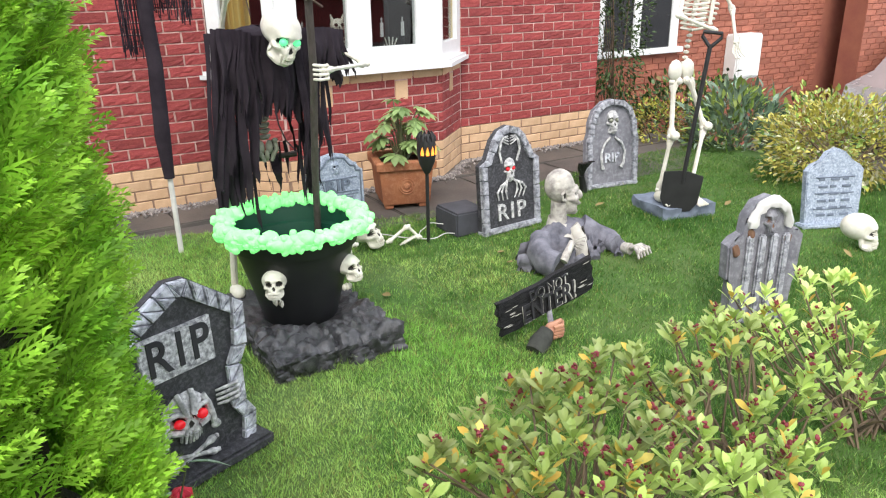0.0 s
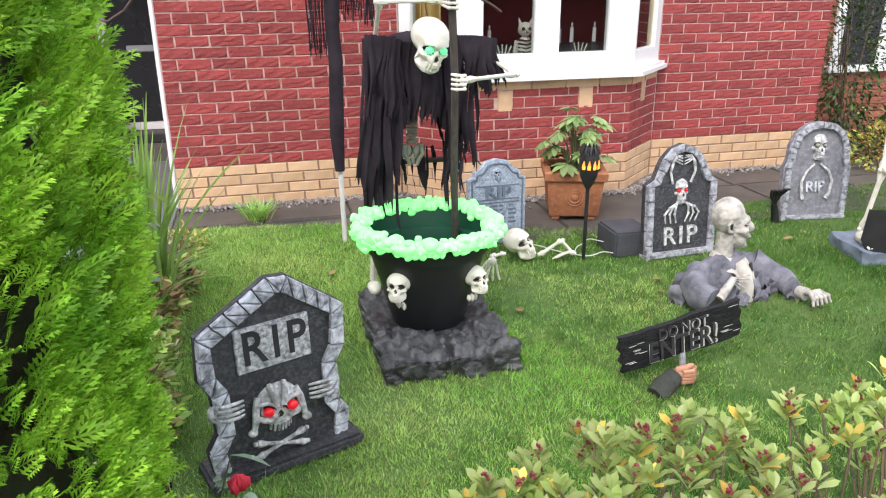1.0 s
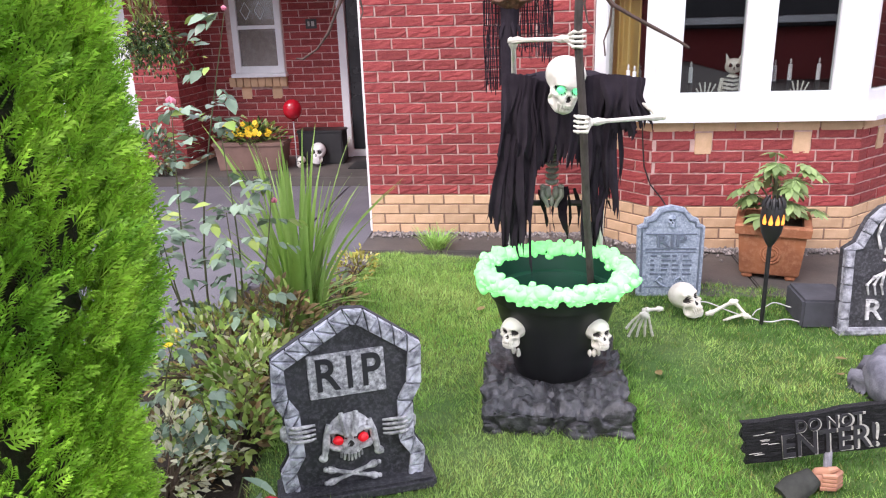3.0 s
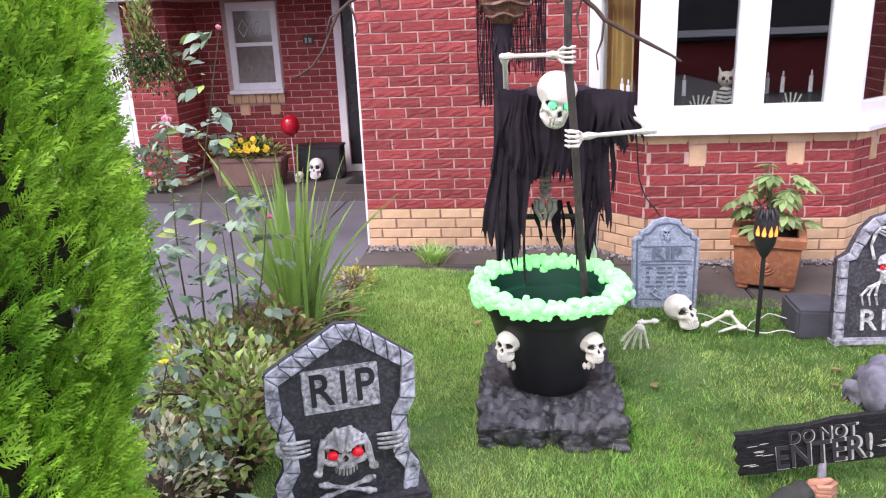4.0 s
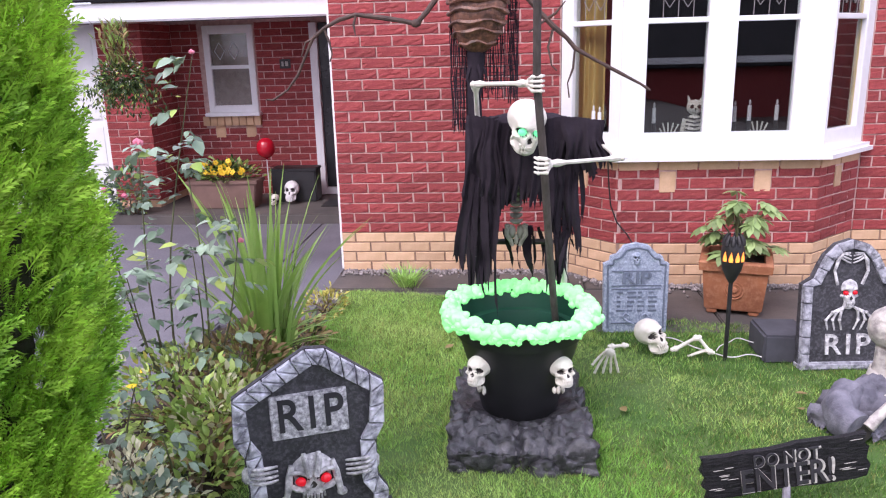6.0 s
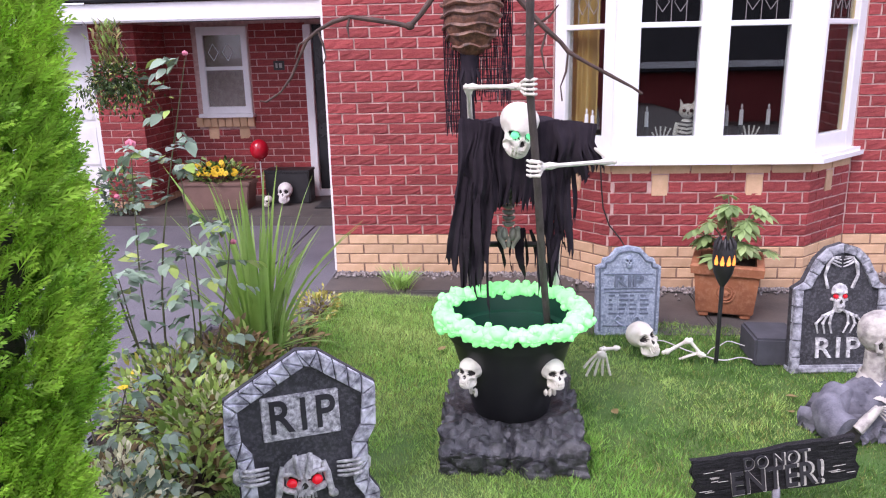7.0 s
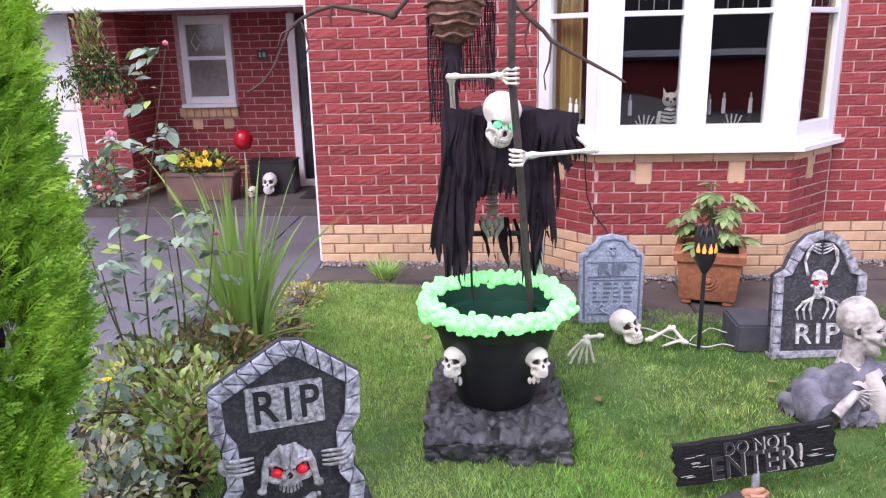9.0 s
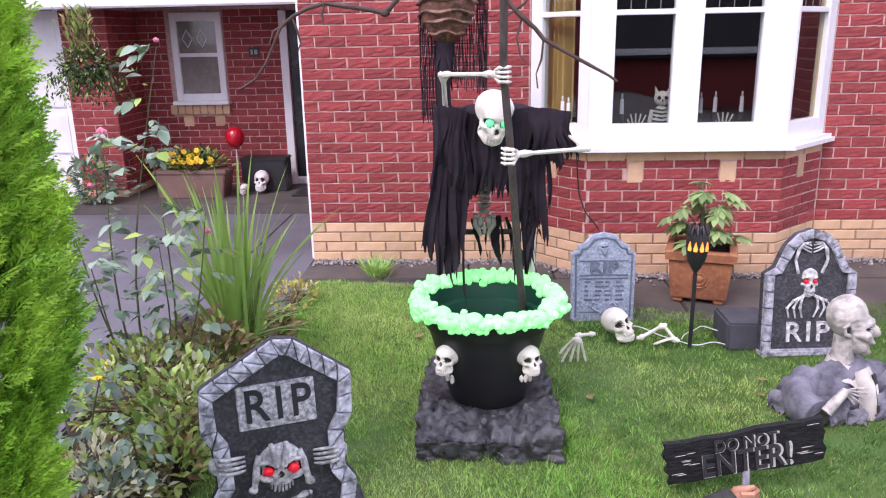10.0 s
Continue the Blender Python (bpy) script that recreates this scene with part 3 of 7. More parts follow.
def curtain(x0, y0, x1, y1, n=60):
    bm = bmesh.new()
    a, b = Vector((x0, y0, 0)), Vector((x1, y1, 0))
    u = (b - a).normalized()
    w = Vector((-u.y, u.x, 0))
    rows = []
    for k in range(12):
        z = 1.0 + 1.35 * k / 11
        rows.append([bm.verts.new(a.lerp(b, i / n) + w * (0.022 * math.sin(i * 0.95 + 0.3 * math.sin(z * 3)) + 0.006 * math.sin(i * 2.3)) + Vector((0, 0, z))) for i in range(n + 1)])
    for r, s in zip(rows, rows[1:]):
        for i in range(n):
            bm.faces.new((r[i], r[i + 1], s[i + 1], s[i]))
    return solid("curtain", bm, CURTAIN, "gold pleated curtain inside the bay window", "curtain", group="bay window curtains")


curtain(1.70, 5.36, 1.87, 5.22, 36)
curtain(3.34, 5.19, 3.60, 5.285)

# porch and garage
BACK = 8.1
porch_wall = wall_core("wall_porch", "shaded red brick wall at the back of the porch", (-2.75, BACK + MORTAR_BACK, 0), (0.2, BACK + 0.2, 2.6), split=0.02, mats=(MORTAR, MORTAR))
pier = wall_core("wall_pier", "red brick pier between garage and porch", (-2.93, 7.4 + MORTAR_BACK, 0), (-2.455 - MORTAR_BACK, BACK + 0.1, 2.6), split=0.02, mats=(MORTAR, MORTAR))
bm = bmesh.new()
box(bm, (-0.045, 5.56, 0), (0.15, BACK + 0.2, 2.6))
solid("wall_porch_side", bm, BRICK, "red brick inner side of the porch", "wall", kind="structure")
bm = bmesh.new()
box(bm, (-0.09, 5.44, -0.05), (-0.048, 5.55, 2.6), bevel=0.008)
box(bm, (-0.085, 5.43, -0.05), (-0.06, 5.56, 2.6), bevel=0.004)
solid("corner_board", bm, WHITE, "white boxed board up the house corner", "board", kind="structure")
EAVES = 7.02
bm = bmesh.new()
box(bm, (-6.6, EAVES - 0.02, 1.945), (-0.047, EAVES + 0.02, 2.12), bevel=0.005)
box(bm, (-6.6, EAVES - 0.03, 1.96), (-0.047, EAVES - 0.021, 1.975), bevel=0.002)
solid("fascia", bm, WHITE, "white fascia board along the porch roof", "fascia", kind="structure")
bm = bmesh.new()
box(bm, (-6.6, EAVES + 0.022, 1.99), (-0.047, BACK + 0.2, 2.03))
for k in range(6):
    box(bm, (-6.6, EAVES + 0.03 + 0.2 * k, 1.982), (-0.047, EAVES + 0.215 + 0.2 * k, 1.991), bevel=0.002)
solid("soffit", bm, SOFFIT, "grey boarded ceiling of the porch", "ceiling", kind="structure")
bm = bmesh.new()
for k in range(6):
    m = Matrix.Translation((-3.3, EAVES - 0.06 + k * 0.3, 2.14 + k * 0.13)) @ Matrix.Rotation(radians(26), 4, "X")
    box(bm, (-3.4, 0, -0.012), (3.25, 0.34, 0.012), m=m)
solid("porch_roof", bm, TILE, "dark tiled lean-to porch roof", "roof", kind="structure")

garage = thing("garage_door", "white panelled up-and-over garage door", "garage door", kind="structure")
bm = bmesh.new()
box(bm, (-5.3, 7.46, -0.02), (-2.95, 7.52, 1.95))
part("backing", bm, GARAGE, garage)
for k in range(4):
    for i in range(4):
        bm = bmesh.new()
        x0, z0 = -5.22 + i * 0.575, 0.06 + k * 0.47
        box(bm, (x0, 7.446, z0), (x0 + 0.50, 7.465, z0 + 0.40), bevel=0.012)
        part("panel", bm, GARAGE, garage)
bm = bmesh.new()
box(bm, (-2.99, 7.43, -0.02), (-2.93, 7.50, 1.97), bevel=0.006)
part("frame", bm, WHITE, garage, "white timber jamb")

window_2 = thing("window_2", "small white porch window with diamond leading", "window", kind="structure")
X0, X1, Z0, Z1 = -2.09, -1.53, 1.0, 1.93
bm = bmesh.new()
for lo, hi in (((X0, 0), (X0 + 0.07, 0)), ((X1 - 0.07, 0), (X1, 0))):
    box(bm, (lo[0], BACK - 0.03, Z0), (hi[0], BACK + 0.06, Z1), bevel=0.006)
for za, zb in ((Z0, Z0 + 0.08), (1.47, 1.51), (Z1 - 0.09, Z1)):
    box(bm, (X0 + 0.06, BACK - 0.027, za), (X1 - 0.06, BACK + 0.06, zb), bevel=0.005)
part("window_frame", bm, WHITE, window_2)
bm = bmesh.new()
box(bm, (X0 - 0.03, BACK - 0.10, Z0 - 0.035), (X1 + 0.03, BACK + 0.02, Z0 + 0.004), bevel=0.006)
part("window_sill", bm, WHITE, window_2)
for za, zb in ((Z0 + 0.08, 1.47), (1.51, Z1 - 0.09)):
    bm = bmesh.new()
    box(bm, (X0 + 0.06, BACK + 0.0, za), (X1 - 0.06, BACK + 0.006, zb))
    part("pane", bm, GLASS_DIM, window_2, smooth=False).visible_shadow = False
for cx in (-1.92, -1.76):
    bm = bmesh.new()
    chain(bm, [(cx, BACK - 0.006, 1.57), (cx - 0.055, BACK - 0.006, 1.66), (cx, BACK - 0.006, 1.75), (cx + 0.055, BACK - 0.006, 1.66), (cx, BACK - 0.006, 1.57)], [0.005] * 5, 5)
    part("leading", bm, WHITE, window_2)
# dark board in place of the unlit interior behind the panes
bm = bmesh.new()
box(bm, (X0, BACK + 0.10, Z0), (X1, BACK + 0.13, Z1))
part("dark_backing", bm, DARK_ROOM, window_2, "dark board standing for the dim interior")

door = thing("door_1", "black front door in a white frame", "door", kind="structure")
bm = bmesh.new()
for x0, x1 in ((-0.905, -0.82), (-0.10, -0.05)):
    box(bm, (x0, BACK - 0.06, 0.075), (x1, BACK + 0.05, 1.93), bevel=0.006)
box(bm, (-0.89, BACK - 0.05, 0.078), (-0.06, BACK + 0.05, 0.15), bevel=0.006)
part("frame", bm, WHITE, door, "white door frame and threshold")
bm = bmesh.new()
box(bm, (-0.815, BACK - 0.01, 0.155), (-0.105, BACK + 0.035, 1.93), bevel=0.004)
leaf = part("door_leaf", bm, BLACK_DOOR, door)
for x0, x1, z0, z1 in ((-0.76, -0.52, 0.25, 0.75), (-0.47, -0.18, 0.25, 0.75), (-0.76, -0.52, 1.05, 1.75), (-0.47, -0.18, 1.05, 1.75)):
    bm = bmesh.new()
    box(bm, (x0, BACK - 0.022, z0), (x1, BACK - 0.008, z1), bevel=0.01)
    part("panel", bm, BLACK_DOOR, leaf)
bm = bmesh.new()
box(bm, (-0.66, BACK - 0.03, 0.86), (-0.38, BACK - 0.005, 0.92), bevel=0.008)
part("letter_plate", bm, SILVER, leaf, "bright metal letter plate")
bm = bmesh.new()
box(bm, (-1.26, BACK - 0.012, 1.46), (-1.14, BACK + 0.0, 1.56), bevel=0.004)
box(bm, (-1.235, BACK - 0.02, 1.485), (-1.215, BACK - 0.01, 1.535), 1)
box(bm, (-1.195, BACK - 0.02, 1.485), (-1.165, BACK - 0.01, 1.535), 1)
solid("number_plaque", bm, (BLACK, SIGN_TEXT), "small dark plaque with pale bars on porch wall", "plaque")

# ---- neighbour and the far side of the street ----
NB = 6.5
bm = bmesh.new()
box(bm, (5.6, NB + 0.012, -0.9), (11.4, NB + 0.3, 4.0))
nb_wall = solid("wall_neighbour", bm, FAR_BRICK, "orange-red brick wall of the neighbouring house", "wall", kind="structure")
bm = bmesh.new()
box(bm, (10.46, NB - 0.6, -0.9), (16.5, NB - 0.3, 4.0))
nb_wall_2 = solid("wall_neighbour_2", bm, FAR_BRICK, "orange-red brick wall stepping forward", "wall", kind="structure")
window_3 = thing("window_3", "white window of the neighbouring house", "window", kind="structure")
bm = bmesh.new()
for x0, x1 in ((6.25, 6.35), (6.80, 6.92), (7.42, 7.55)):
    box(bm, (x0, NB - 0.02, 0.66), (x1, NB + 0.05, 1.9), bevel=0.006)
box(bm, (6.2, NB - 0.08, 0.60), (7.6, NB + 0.02, 0.665), bevel=0.006)
box(bm, (6.3, NB - 0.018, 1.78), (7.5, NB + 0.05, 1.9), bevel=0.005)
fr3 = part("window_frame", bm, WHITE, window_3)
for x0, x1 in ((6.35, 6.80), (6.92, 7.42)):
    bm = bmesh.new()
    box(bm, (x0, NB + 0.0, 0.665), (x1, NB + 0.008, 1.78))
    part("pane", bm, BLACK_DOOR, window_3, smooth=False)
bm = bmesh.new()
box(bm, (8.46, NB - 0.2, 0.20), (8.94, NB + 0.01, 0.76), bevel=0.02)
box(bm, (8.50, NB - 0.212, 0.23), (8.90, NB - 0.195, 0.73), bevel=0.008)
solid("meter_box", bm, GARAGE, "white plastic utility meter box on brick wall", "meter box")

# the house across the street, which the windows reflect
opposite = thing("opposite_house", "red brick house with dark tiled roof across the street", "house", m=Matrix.Translation((0, 0, -2.0)), kind="structure")
bm = bmesh.new()
box(bm, (-9, -15.3, 1.0), (13, -15.0, 3.1))
part("wall", bm, BRICK, opposite)
bm = bmesh.new()
m = Matrix.Translation((0, -15.0, 3.05)) @ Matrix.Rotation(radians(146), 4, "X")
for k in range(12):
    box(bm, (-9.4, -0.4 + k * 0.4, -0.03), (13.4, 0.02 + k * 0.4, 0.02), m=m @ Matrix.Rotation(radians(1.5), 4, "X"))
part("roof", bm, TILE, opposite)
bm = bmesh.new()
box(bm, (-9.4, -14.78, 2.95), (13.4, -14.72, 3.15))
part("gutter", bm, WHITE, opposite)

# out of view: added so the left bay pane mirrors brick, not sky
left_house = thing("unseen_side_house", "unseen brick house added to block sky reflections", "house", kind="structure")
bm = bmesh.new()
box(bm, (-10.4, -4, -0.15), (-10.0, 9, 3.4))
part("wall", bm, BRICK, left_house)
bm = bmesh.new()
slab_poly(bm, [(-9.6, 3.2), (-13.5, 6.2), (-13.5, 6.0), (-9.6, 3.0)], -4.4, 9.4)
part("roof", bm, TILE, left_house)


# ---- tombstones ----
def shrink(pts, k):
    cx, cz = sum(p[0] for p in pts) / len(pts), sum(p[1] for p in pts) / len(pts)
    return [(cx + (x - cx) * k, cz + (z - cz) * k) for x, z in pts]


def arch(w, z0, shoulder, top, n=9, power=1.0):
    """The outline of a stone with a round head, anticlockwise from the lower left."""
    pts = [(w / 2, z0), (w / 2, shoulder)]
    for i in range(1, n):
        a = math.pi * i / n
        pts.append((w / 2 * math.cos(a), shoulder + (top - shoulder) * math.sin(a) ** power))
    return pts + [(-w / 2, shoulder), (-w / 2, z0)]


def inward(pts, d):
    """The open outline moved inwards by d, the foot left as it is."""
    c = Vector((0, sum(p[1] for p in pts) / len(pts)))
    out = []
    for i, p in enumerate(pts):
        a, b = Vector(pts[max(i - 1, 0)]), Vector(pts[min(i + 1, len(pts) - 1)])
        t = (b - a).normalized()
        n = Vector((-t.y, t.x))
        if n.dot(c - Vector(p)) < 0:
            n = -n
        q = Vector(p) + n * d
        out.append((q.x, q.y if 0 < i < len(pts) - 1 else p[1]))
    return out


def border_blocks(tomb, outline, width, depth, material, every, zigzag):
    inner = inward(outline, width)
    for i in range(len(outline) - 1):
        o0, o1, p0, p1 = (Vector(v) for v in (outline[i], outline[i + 1], inner[i], inner[i + 1]))
        n = max(1, round((o1 - o0).length / every))
        for k in range(n):
            a, b = o0.lerp(o1, k / n), o0.lerp(o1, (k + 1) / n)
            c, d = p0.lerp(p1, k / n), p0.lerp(p1, (k + 1) / n)
            polys = ([a, b, c], [c, b, d]) if zigzag else ([a, b, d, c],)
            for j, q in enumerate(polys):
                bm = bmesh.new()
                slab_poly(bm, shrink([tuple(v) for v in q], 0.87 if zigzag else 0.945), -depth - 0.004 * ((i * 7 + k * 3 + j) % 3), 0.004, bevel=0.004)
                part("block", bm, material, tomb)


def relief_arm(bm, x, z, side, mi=0):
    """Four finger bones gripping inwards from the stone's edge."""
    for i in range(4):
        zz = z + (i - 1.5) * 0.017
        chain(bm, [(x, -0.006, zz), (x - side * 0.035, -0.034, zz + 0.004), (x - side * 0.075, -0.028, zz + 0.001 * i), (x - side * 0.10, -0.012, zz - 0.004)], [0.0065, 0.007, 0.006, 0.004], 6, mi)
    ball(bm, (x + side * 0.005, -0.004, z), (0.016, 0.012, 0.034), 1, mi)


# the large stone beside the conifer
m = pose(0.557, 2.10, 0, -1.5, 0, 20)
t1 = thing("tombstone", "black foam tombstone with red-eyed skull and pale block border", "tombstone", m)
OUT1 = [(0.235, 0.02), (0.25, 0.13), (0.212, 0.19), (0.212, 0.325), (0.246, 0.385), (0.25, 0.538), (0.062, 0.678), (-0.008, 0.684), (-0.254, 0.538), (-0.262, 0.385), (-0.228, 0.325), (-0.222, 0.18), (-0.258, 0.12), (-0.245, 0.02)]
bm = bmesh.new()
slab_poly(bm, OUT1, 0.0, 0.03, bevel=0.004)
part("slab", bm, STONE, t1)
bm = bmesh.new()
slab_poly(bm, inward(OUT1, 0.040), -0.004, 0.010)
part("field", bm, STONE, t1, "black sunken field")
border_blocks(t1, OUT1, 0.058, 0.02, STONE_EDGE, 0.062, True)
bm = bmesh.new()
box(bm, (-0.128, -0.014, 0.378), (0.13, 0.004, 0.535), bevel=0.003, m=Matrix.Rotation(radians(-1), 4, "Y"))
part("name_panel", bm, STONE_PALE, t1, "speckled grey panel")
lettering("RIP", 0.165, 0.006, STONE_GROOVE, "lettering", t1, pose(-0.004, -0.0155, 0.457, 0, -1, 0), "black letters", 0.85, 1.25)
bm = bmesh.new()
CXR = -0.012
skull(bm, Matrix.Translation((CXR, 0.004, 0.222)) @ Matrix.Diagonal((1.08, 0.46, 0.86, 1)), 1.0, 0, 1, None, False)
for k in (-1, 1):
    ball(bm, (CXR + 0.043 * k, -0.036, 0.226), (0.0190, 0.0160, 0.0165), 3, 2)
    chain(bm, [(CXR + 0.026 * k, -0.016, 0.318), (CXR + 0.022 * k, -0.034, 0.284), (CXR + 0.012 * k, -0.042, 0.240)], [0.009, 0.011, 0.010], 8, 0)
    chain(bm, [(CXR + 0.014 * k, -0.036, 0.244), (CXR + 0.042 * k, -0.034, 0.260), (CXR + 0.072 * k, -0.022, 0.252)], [0.008, 0.009, 0.008], 8, 0)
    chain(bm, [(CXR + 0.068 * k, -0.010, 0.276), (CXR + 0.078 * k, -0.018, 0.240), (CXR + 0.084 * k, -0.022, 0.200), (CXR + 0.092 * k, -0.018, 0.164)], [0.011, 0.013, 0.013, 0.011], 8, 0)
    ball(bm, (CXR + 0.096 * k, -0.016, 0.156), (0.018, 0.014, 0.015), 2, 0)
    chain(bm, [(CXR + 0.082 * k, -0.014, 0.205), (CXR + 0.060 * k, -0.028, 0.196), (CXR + 0.030 * k, -0.034, 0.190)], [0.009, 0.011, 0.009], 8, 0)
for i in range(-3, 4):
    rod(bm, (CXR + i * 0.0115, -0.036 + 0.0012 * i * i, 0.172), (CXR + i * 0.012, -0.031 + 0.0012 * i * i, 0.142 + 0.001 * i * i), 0.0054, 0.0042, 6, 0)
roughen(bm, 0.0035, 45)
part("skull_relief", bm, (RELIEF, BONE_DARK, RED_EYE), t1, "grey skull with red eyes")
bm = bmesh.new()
for k in (-1, 1):
    long_bone(bm, (-0.012 - 0.085 * k, -0.014, 0.055), (-0.012 + 0.085 * k, -0.014, 0.108), 0.009)
part("crossbones_relief", bm, RELIEF, t1)
for side, z in ((-1, 0.262), (1, 0.245)):
    bm = bmesh.new()
    relief_arm(bm, side * 0.215 - 0.012, z, side)
    part("finger_relief", bm, RELIEF, t1)
bm = bmesh.new()
box(bm, (-0.275, -0.075, 0.0), (0.275, 0.11, 0.045), bevel=0.012)
bmesh.ops.subdivide_edges(bm, edges=bm.edges, cuts=3)
roughen(bm, 0.006, 22)
part("plinth", bm, STONE, t1)

# the small blue-grey stone by the bay
rr2 = random.Random(77)
m = pose(1.945, 4.03, 0, -3, 0, 2)
t2 = thing("tombstone", "small blue-grey foam tombstone with skull and scroll", "tombstone", m)
OUT2 = [(0.18, 0.0), (0.185, 0.41), (0.15, 0.425), (0.145, 0.455), (0.11, 0.465), (0.07, 0.515), (0.0, 0.53), (-0.07, 0.515), (-0.11, 0.465), (-0.145, 0.455), (-0.15, 0.425), (-0.185, 0.41), (-0.18, 0.0)]
bm = bmesh.new()
slab_poly(bm, OUT2, 0.0, 0.05, bevel=0.006)
part("slab", bm, STONE_BLUE, t2)
bm = bmesh.new()
IN2 = inward(OUT2, 0.022)
for a, b in zip(IN2, IN2[1:]):
    rod(bm, (a[0], -0.003, max(a[1], 0.03)), (b[0], -0.003, max(b[1], 0.03)), 0.006, seg=6)
for z in (0.37, 0.285, 0.265, 0.06):
    rod(bm, (-0.14, -0.002, z), (0.14, -0.002, z), 0.004, seg=6)
part("moulding", bm, STONE_BLUE_DARK, t2)
lettering("RIP", 0.10, 0.014, STONE_BLUE_DARK, "lettering", t2, pose(0, -0.004, 0.327), "blue-grey raised letters", 1.25)
bm = bmesh.new()
for k in range(5):
    for i in range(4):
        w = rr2.uniform(0.018, 0.055)
        box(bm, (-0.11 + i * 0.06, -0.006, 0.13 + k * 0.027), (-0.11 + i * 0.06 + w, 0.002, 0.142 + k * 0.027), bevel=0.002)
part("worn_writing", bm, STONE_BLUE_DARK, t2, "worn bars of writing")["kind"] = "stuff"
bm = bmesh.new()
skull(bm, pose(0, 0.012, 0.445), 0.38, 0, 1)
part("skull_relief", bm, (STONE_BLUE, STONE_GROOVE), t2)
for k in (-1, 1):
    bm = bmesh.new()
    chain(bm, [(0.01 * k, -0.004, 0.055), (0.05 * k, -0.006, 0.075), (0.075 * k, -0.006, 0.10), (0.055 * k, -0.006, 0.12), (0.035 * k, -0.006, 0.105), (0.045 * k, -0.006, 0.09)], [0.007, 0.007, 0.006, 0.006, 0.005, 0.004], 6)
    part("scroll", bm, STONE_BLUE, t2)

# the stone with a red-eyed skeleton, propped on a block
m = pose(2.9, 3.55, 0, -5, 0, 4)
t3 = thing("tombstone", "black foam tombstone with red-eyed skeleton and grey border", "tombstone", m)
OUT3 = [(0.25, 0.0), (0.25, 0.44), (0.198, 0.475), (0.175, 0.53), (0.145, 0.59), (0.09, 0.645), (0.015, 0.668), (-0.06, 0.645), (-0.115, 0.59), (-0.145, 0.53), (-0.168, 0.475), (-0.22, 0.44), (-0.22, 0.0)]
bm = bmesh.new()
slab_poly(bm, OUT3, 0.0, 0.04, bevel=0.004)
part("slab", bm, STONE, t3)
bm = bmesh.new()
slab_poly(bm, inward(OUT3, 0.040), -0.004, 0.010)
part("field", bm, STONE, t3, "black sunken field")
border_blocks(t3, OUT3, 0.045, 0.022, STONE_EDGE_DIM, 0.085, False)
bm = bmesh.new()
box(bm, (-0.225, -0.03, 0.0), (0.255, 0.05, 0.04), bevel=0.01)
part("plinth", bm, STONE_EDGE_DIM, t3)
lettering("RIP", 0.15, 0.012, RELIEF, "lettering", t3, pose(0.015, -0.006, 0.125), "pale raised letters", 1.0, 1.2)
bm = bmesh.new()
skull(bm, pose(0.012, 0.030, 0.395, 6), 0.78, 0, 1, 2)
for k in (-1, 1):
    # raised arms that meet over the head
    chain(bm, [(0.012 + 0.060 * k, -0.008, 0.44), (0.012 + 0.082 * k, -0.016, 0.51), (0.012 + 0.070 * k, -0.018, 0.565)], [0.009, 0.007, 0.010], 7, 0)
    chain(bm, [(0.012 + 0.070 * k, -0.018, 0.565), (0.012 + 0.045 * k, -0.018, 0.60), (0.012 + 0.012 * k, -0.014, 0.60)], [0.009, 0.006, 0.005], 7, 0)
    for i in range(3):
        chain(bm, [(0.012 + 0.055 * k, -0.016, 0.60 - 0.012 * i), (0.012 + 0.028 * k, -0.020, 0.592 - 0.016 * i), (0.012 + 0.006 * k, -0.014, 0.586 - 0.018 * i)], [0.005, 0.005, 0.003], 6, 0)
    # jointed finger bones spread below the jaw
    for i in range(3):
        pts = [(0.012 + 0.026 * k, -0.012, 0.325), (0.012 + (0.040 + 0.022 * i) * k, -0.022, 0.312 - 0.006 * i), (0.012 + (0.046 + 0.034 * i) * k, -0.020, 0.262), (0.012 + (0.030 + 0.034 * i) * k, -0.010, 0.208)]
        chain(bm, pts, [0.007, 0.0065, 0.006, 0.004], 6, 0)
        for q in pts[1:3]:
            ball(bm, q, 0.0095, 1, 0)
roughen(bm, 0.003, 45)
part("skeleton_relief", bm, (RELIEF, BONE_DARK, RED_EYE), t3, "grey skeleton relief with red eyes")
bm = bmesh.new()
box(bm, (2.53, 3.60, 0.0), (2.77, 3.86, 0.155), bevel=0.012)
roughen(bm, 0.004, 14)
solid("foam_block", bm, FOAM_DARK, "dark grey foam block behind a tombstone", "block", m=Matrix())

# the round-headed stone with the green-eyed skull
m = pose(4.14, 3.95, 0, -4, 0, -9)
t4 = thing("tombstone", "grey round-headed foam tombstone with a ghoulish skull", "tombstone", m)
OUT4 = [(0.225, 0.0), (0.225, 0.36), (0.205, 0.42), (0.20, 0.50), (0.165, 0.585), (0.09, 0.645), (0.0, 0.66), (-0.09, 0.645), (-0.165, 0.585), (-0.20, 0.50), (-0.205, 0.42), (-0.225, 0.36), (-0.225, 0.0)]
bm = bmesh.new()
slab_poly(bm, OUT4, 0.0, 0.04, bevel=0.005)
part("slab", bm, STONE_GREY, t4)
border_blocks(t4, OUT4, 0.042, 0.026, STONE_EDGE_DIM, 0.048, False)
bm = bmesh.new()
box(bm, (-0.23, -0.03, 0.0), (0.23, 0.05, 0.035), bevel=0.01)
part("plinth", bm, STONE_EDGE_DIM, t4)
lettering("RIP", 0.10, 0.012, STONE_EDGE, "lettering", t4, pose(0.0, -0.008, 0.225), "pale raised letters")
bm = bmesh.new()
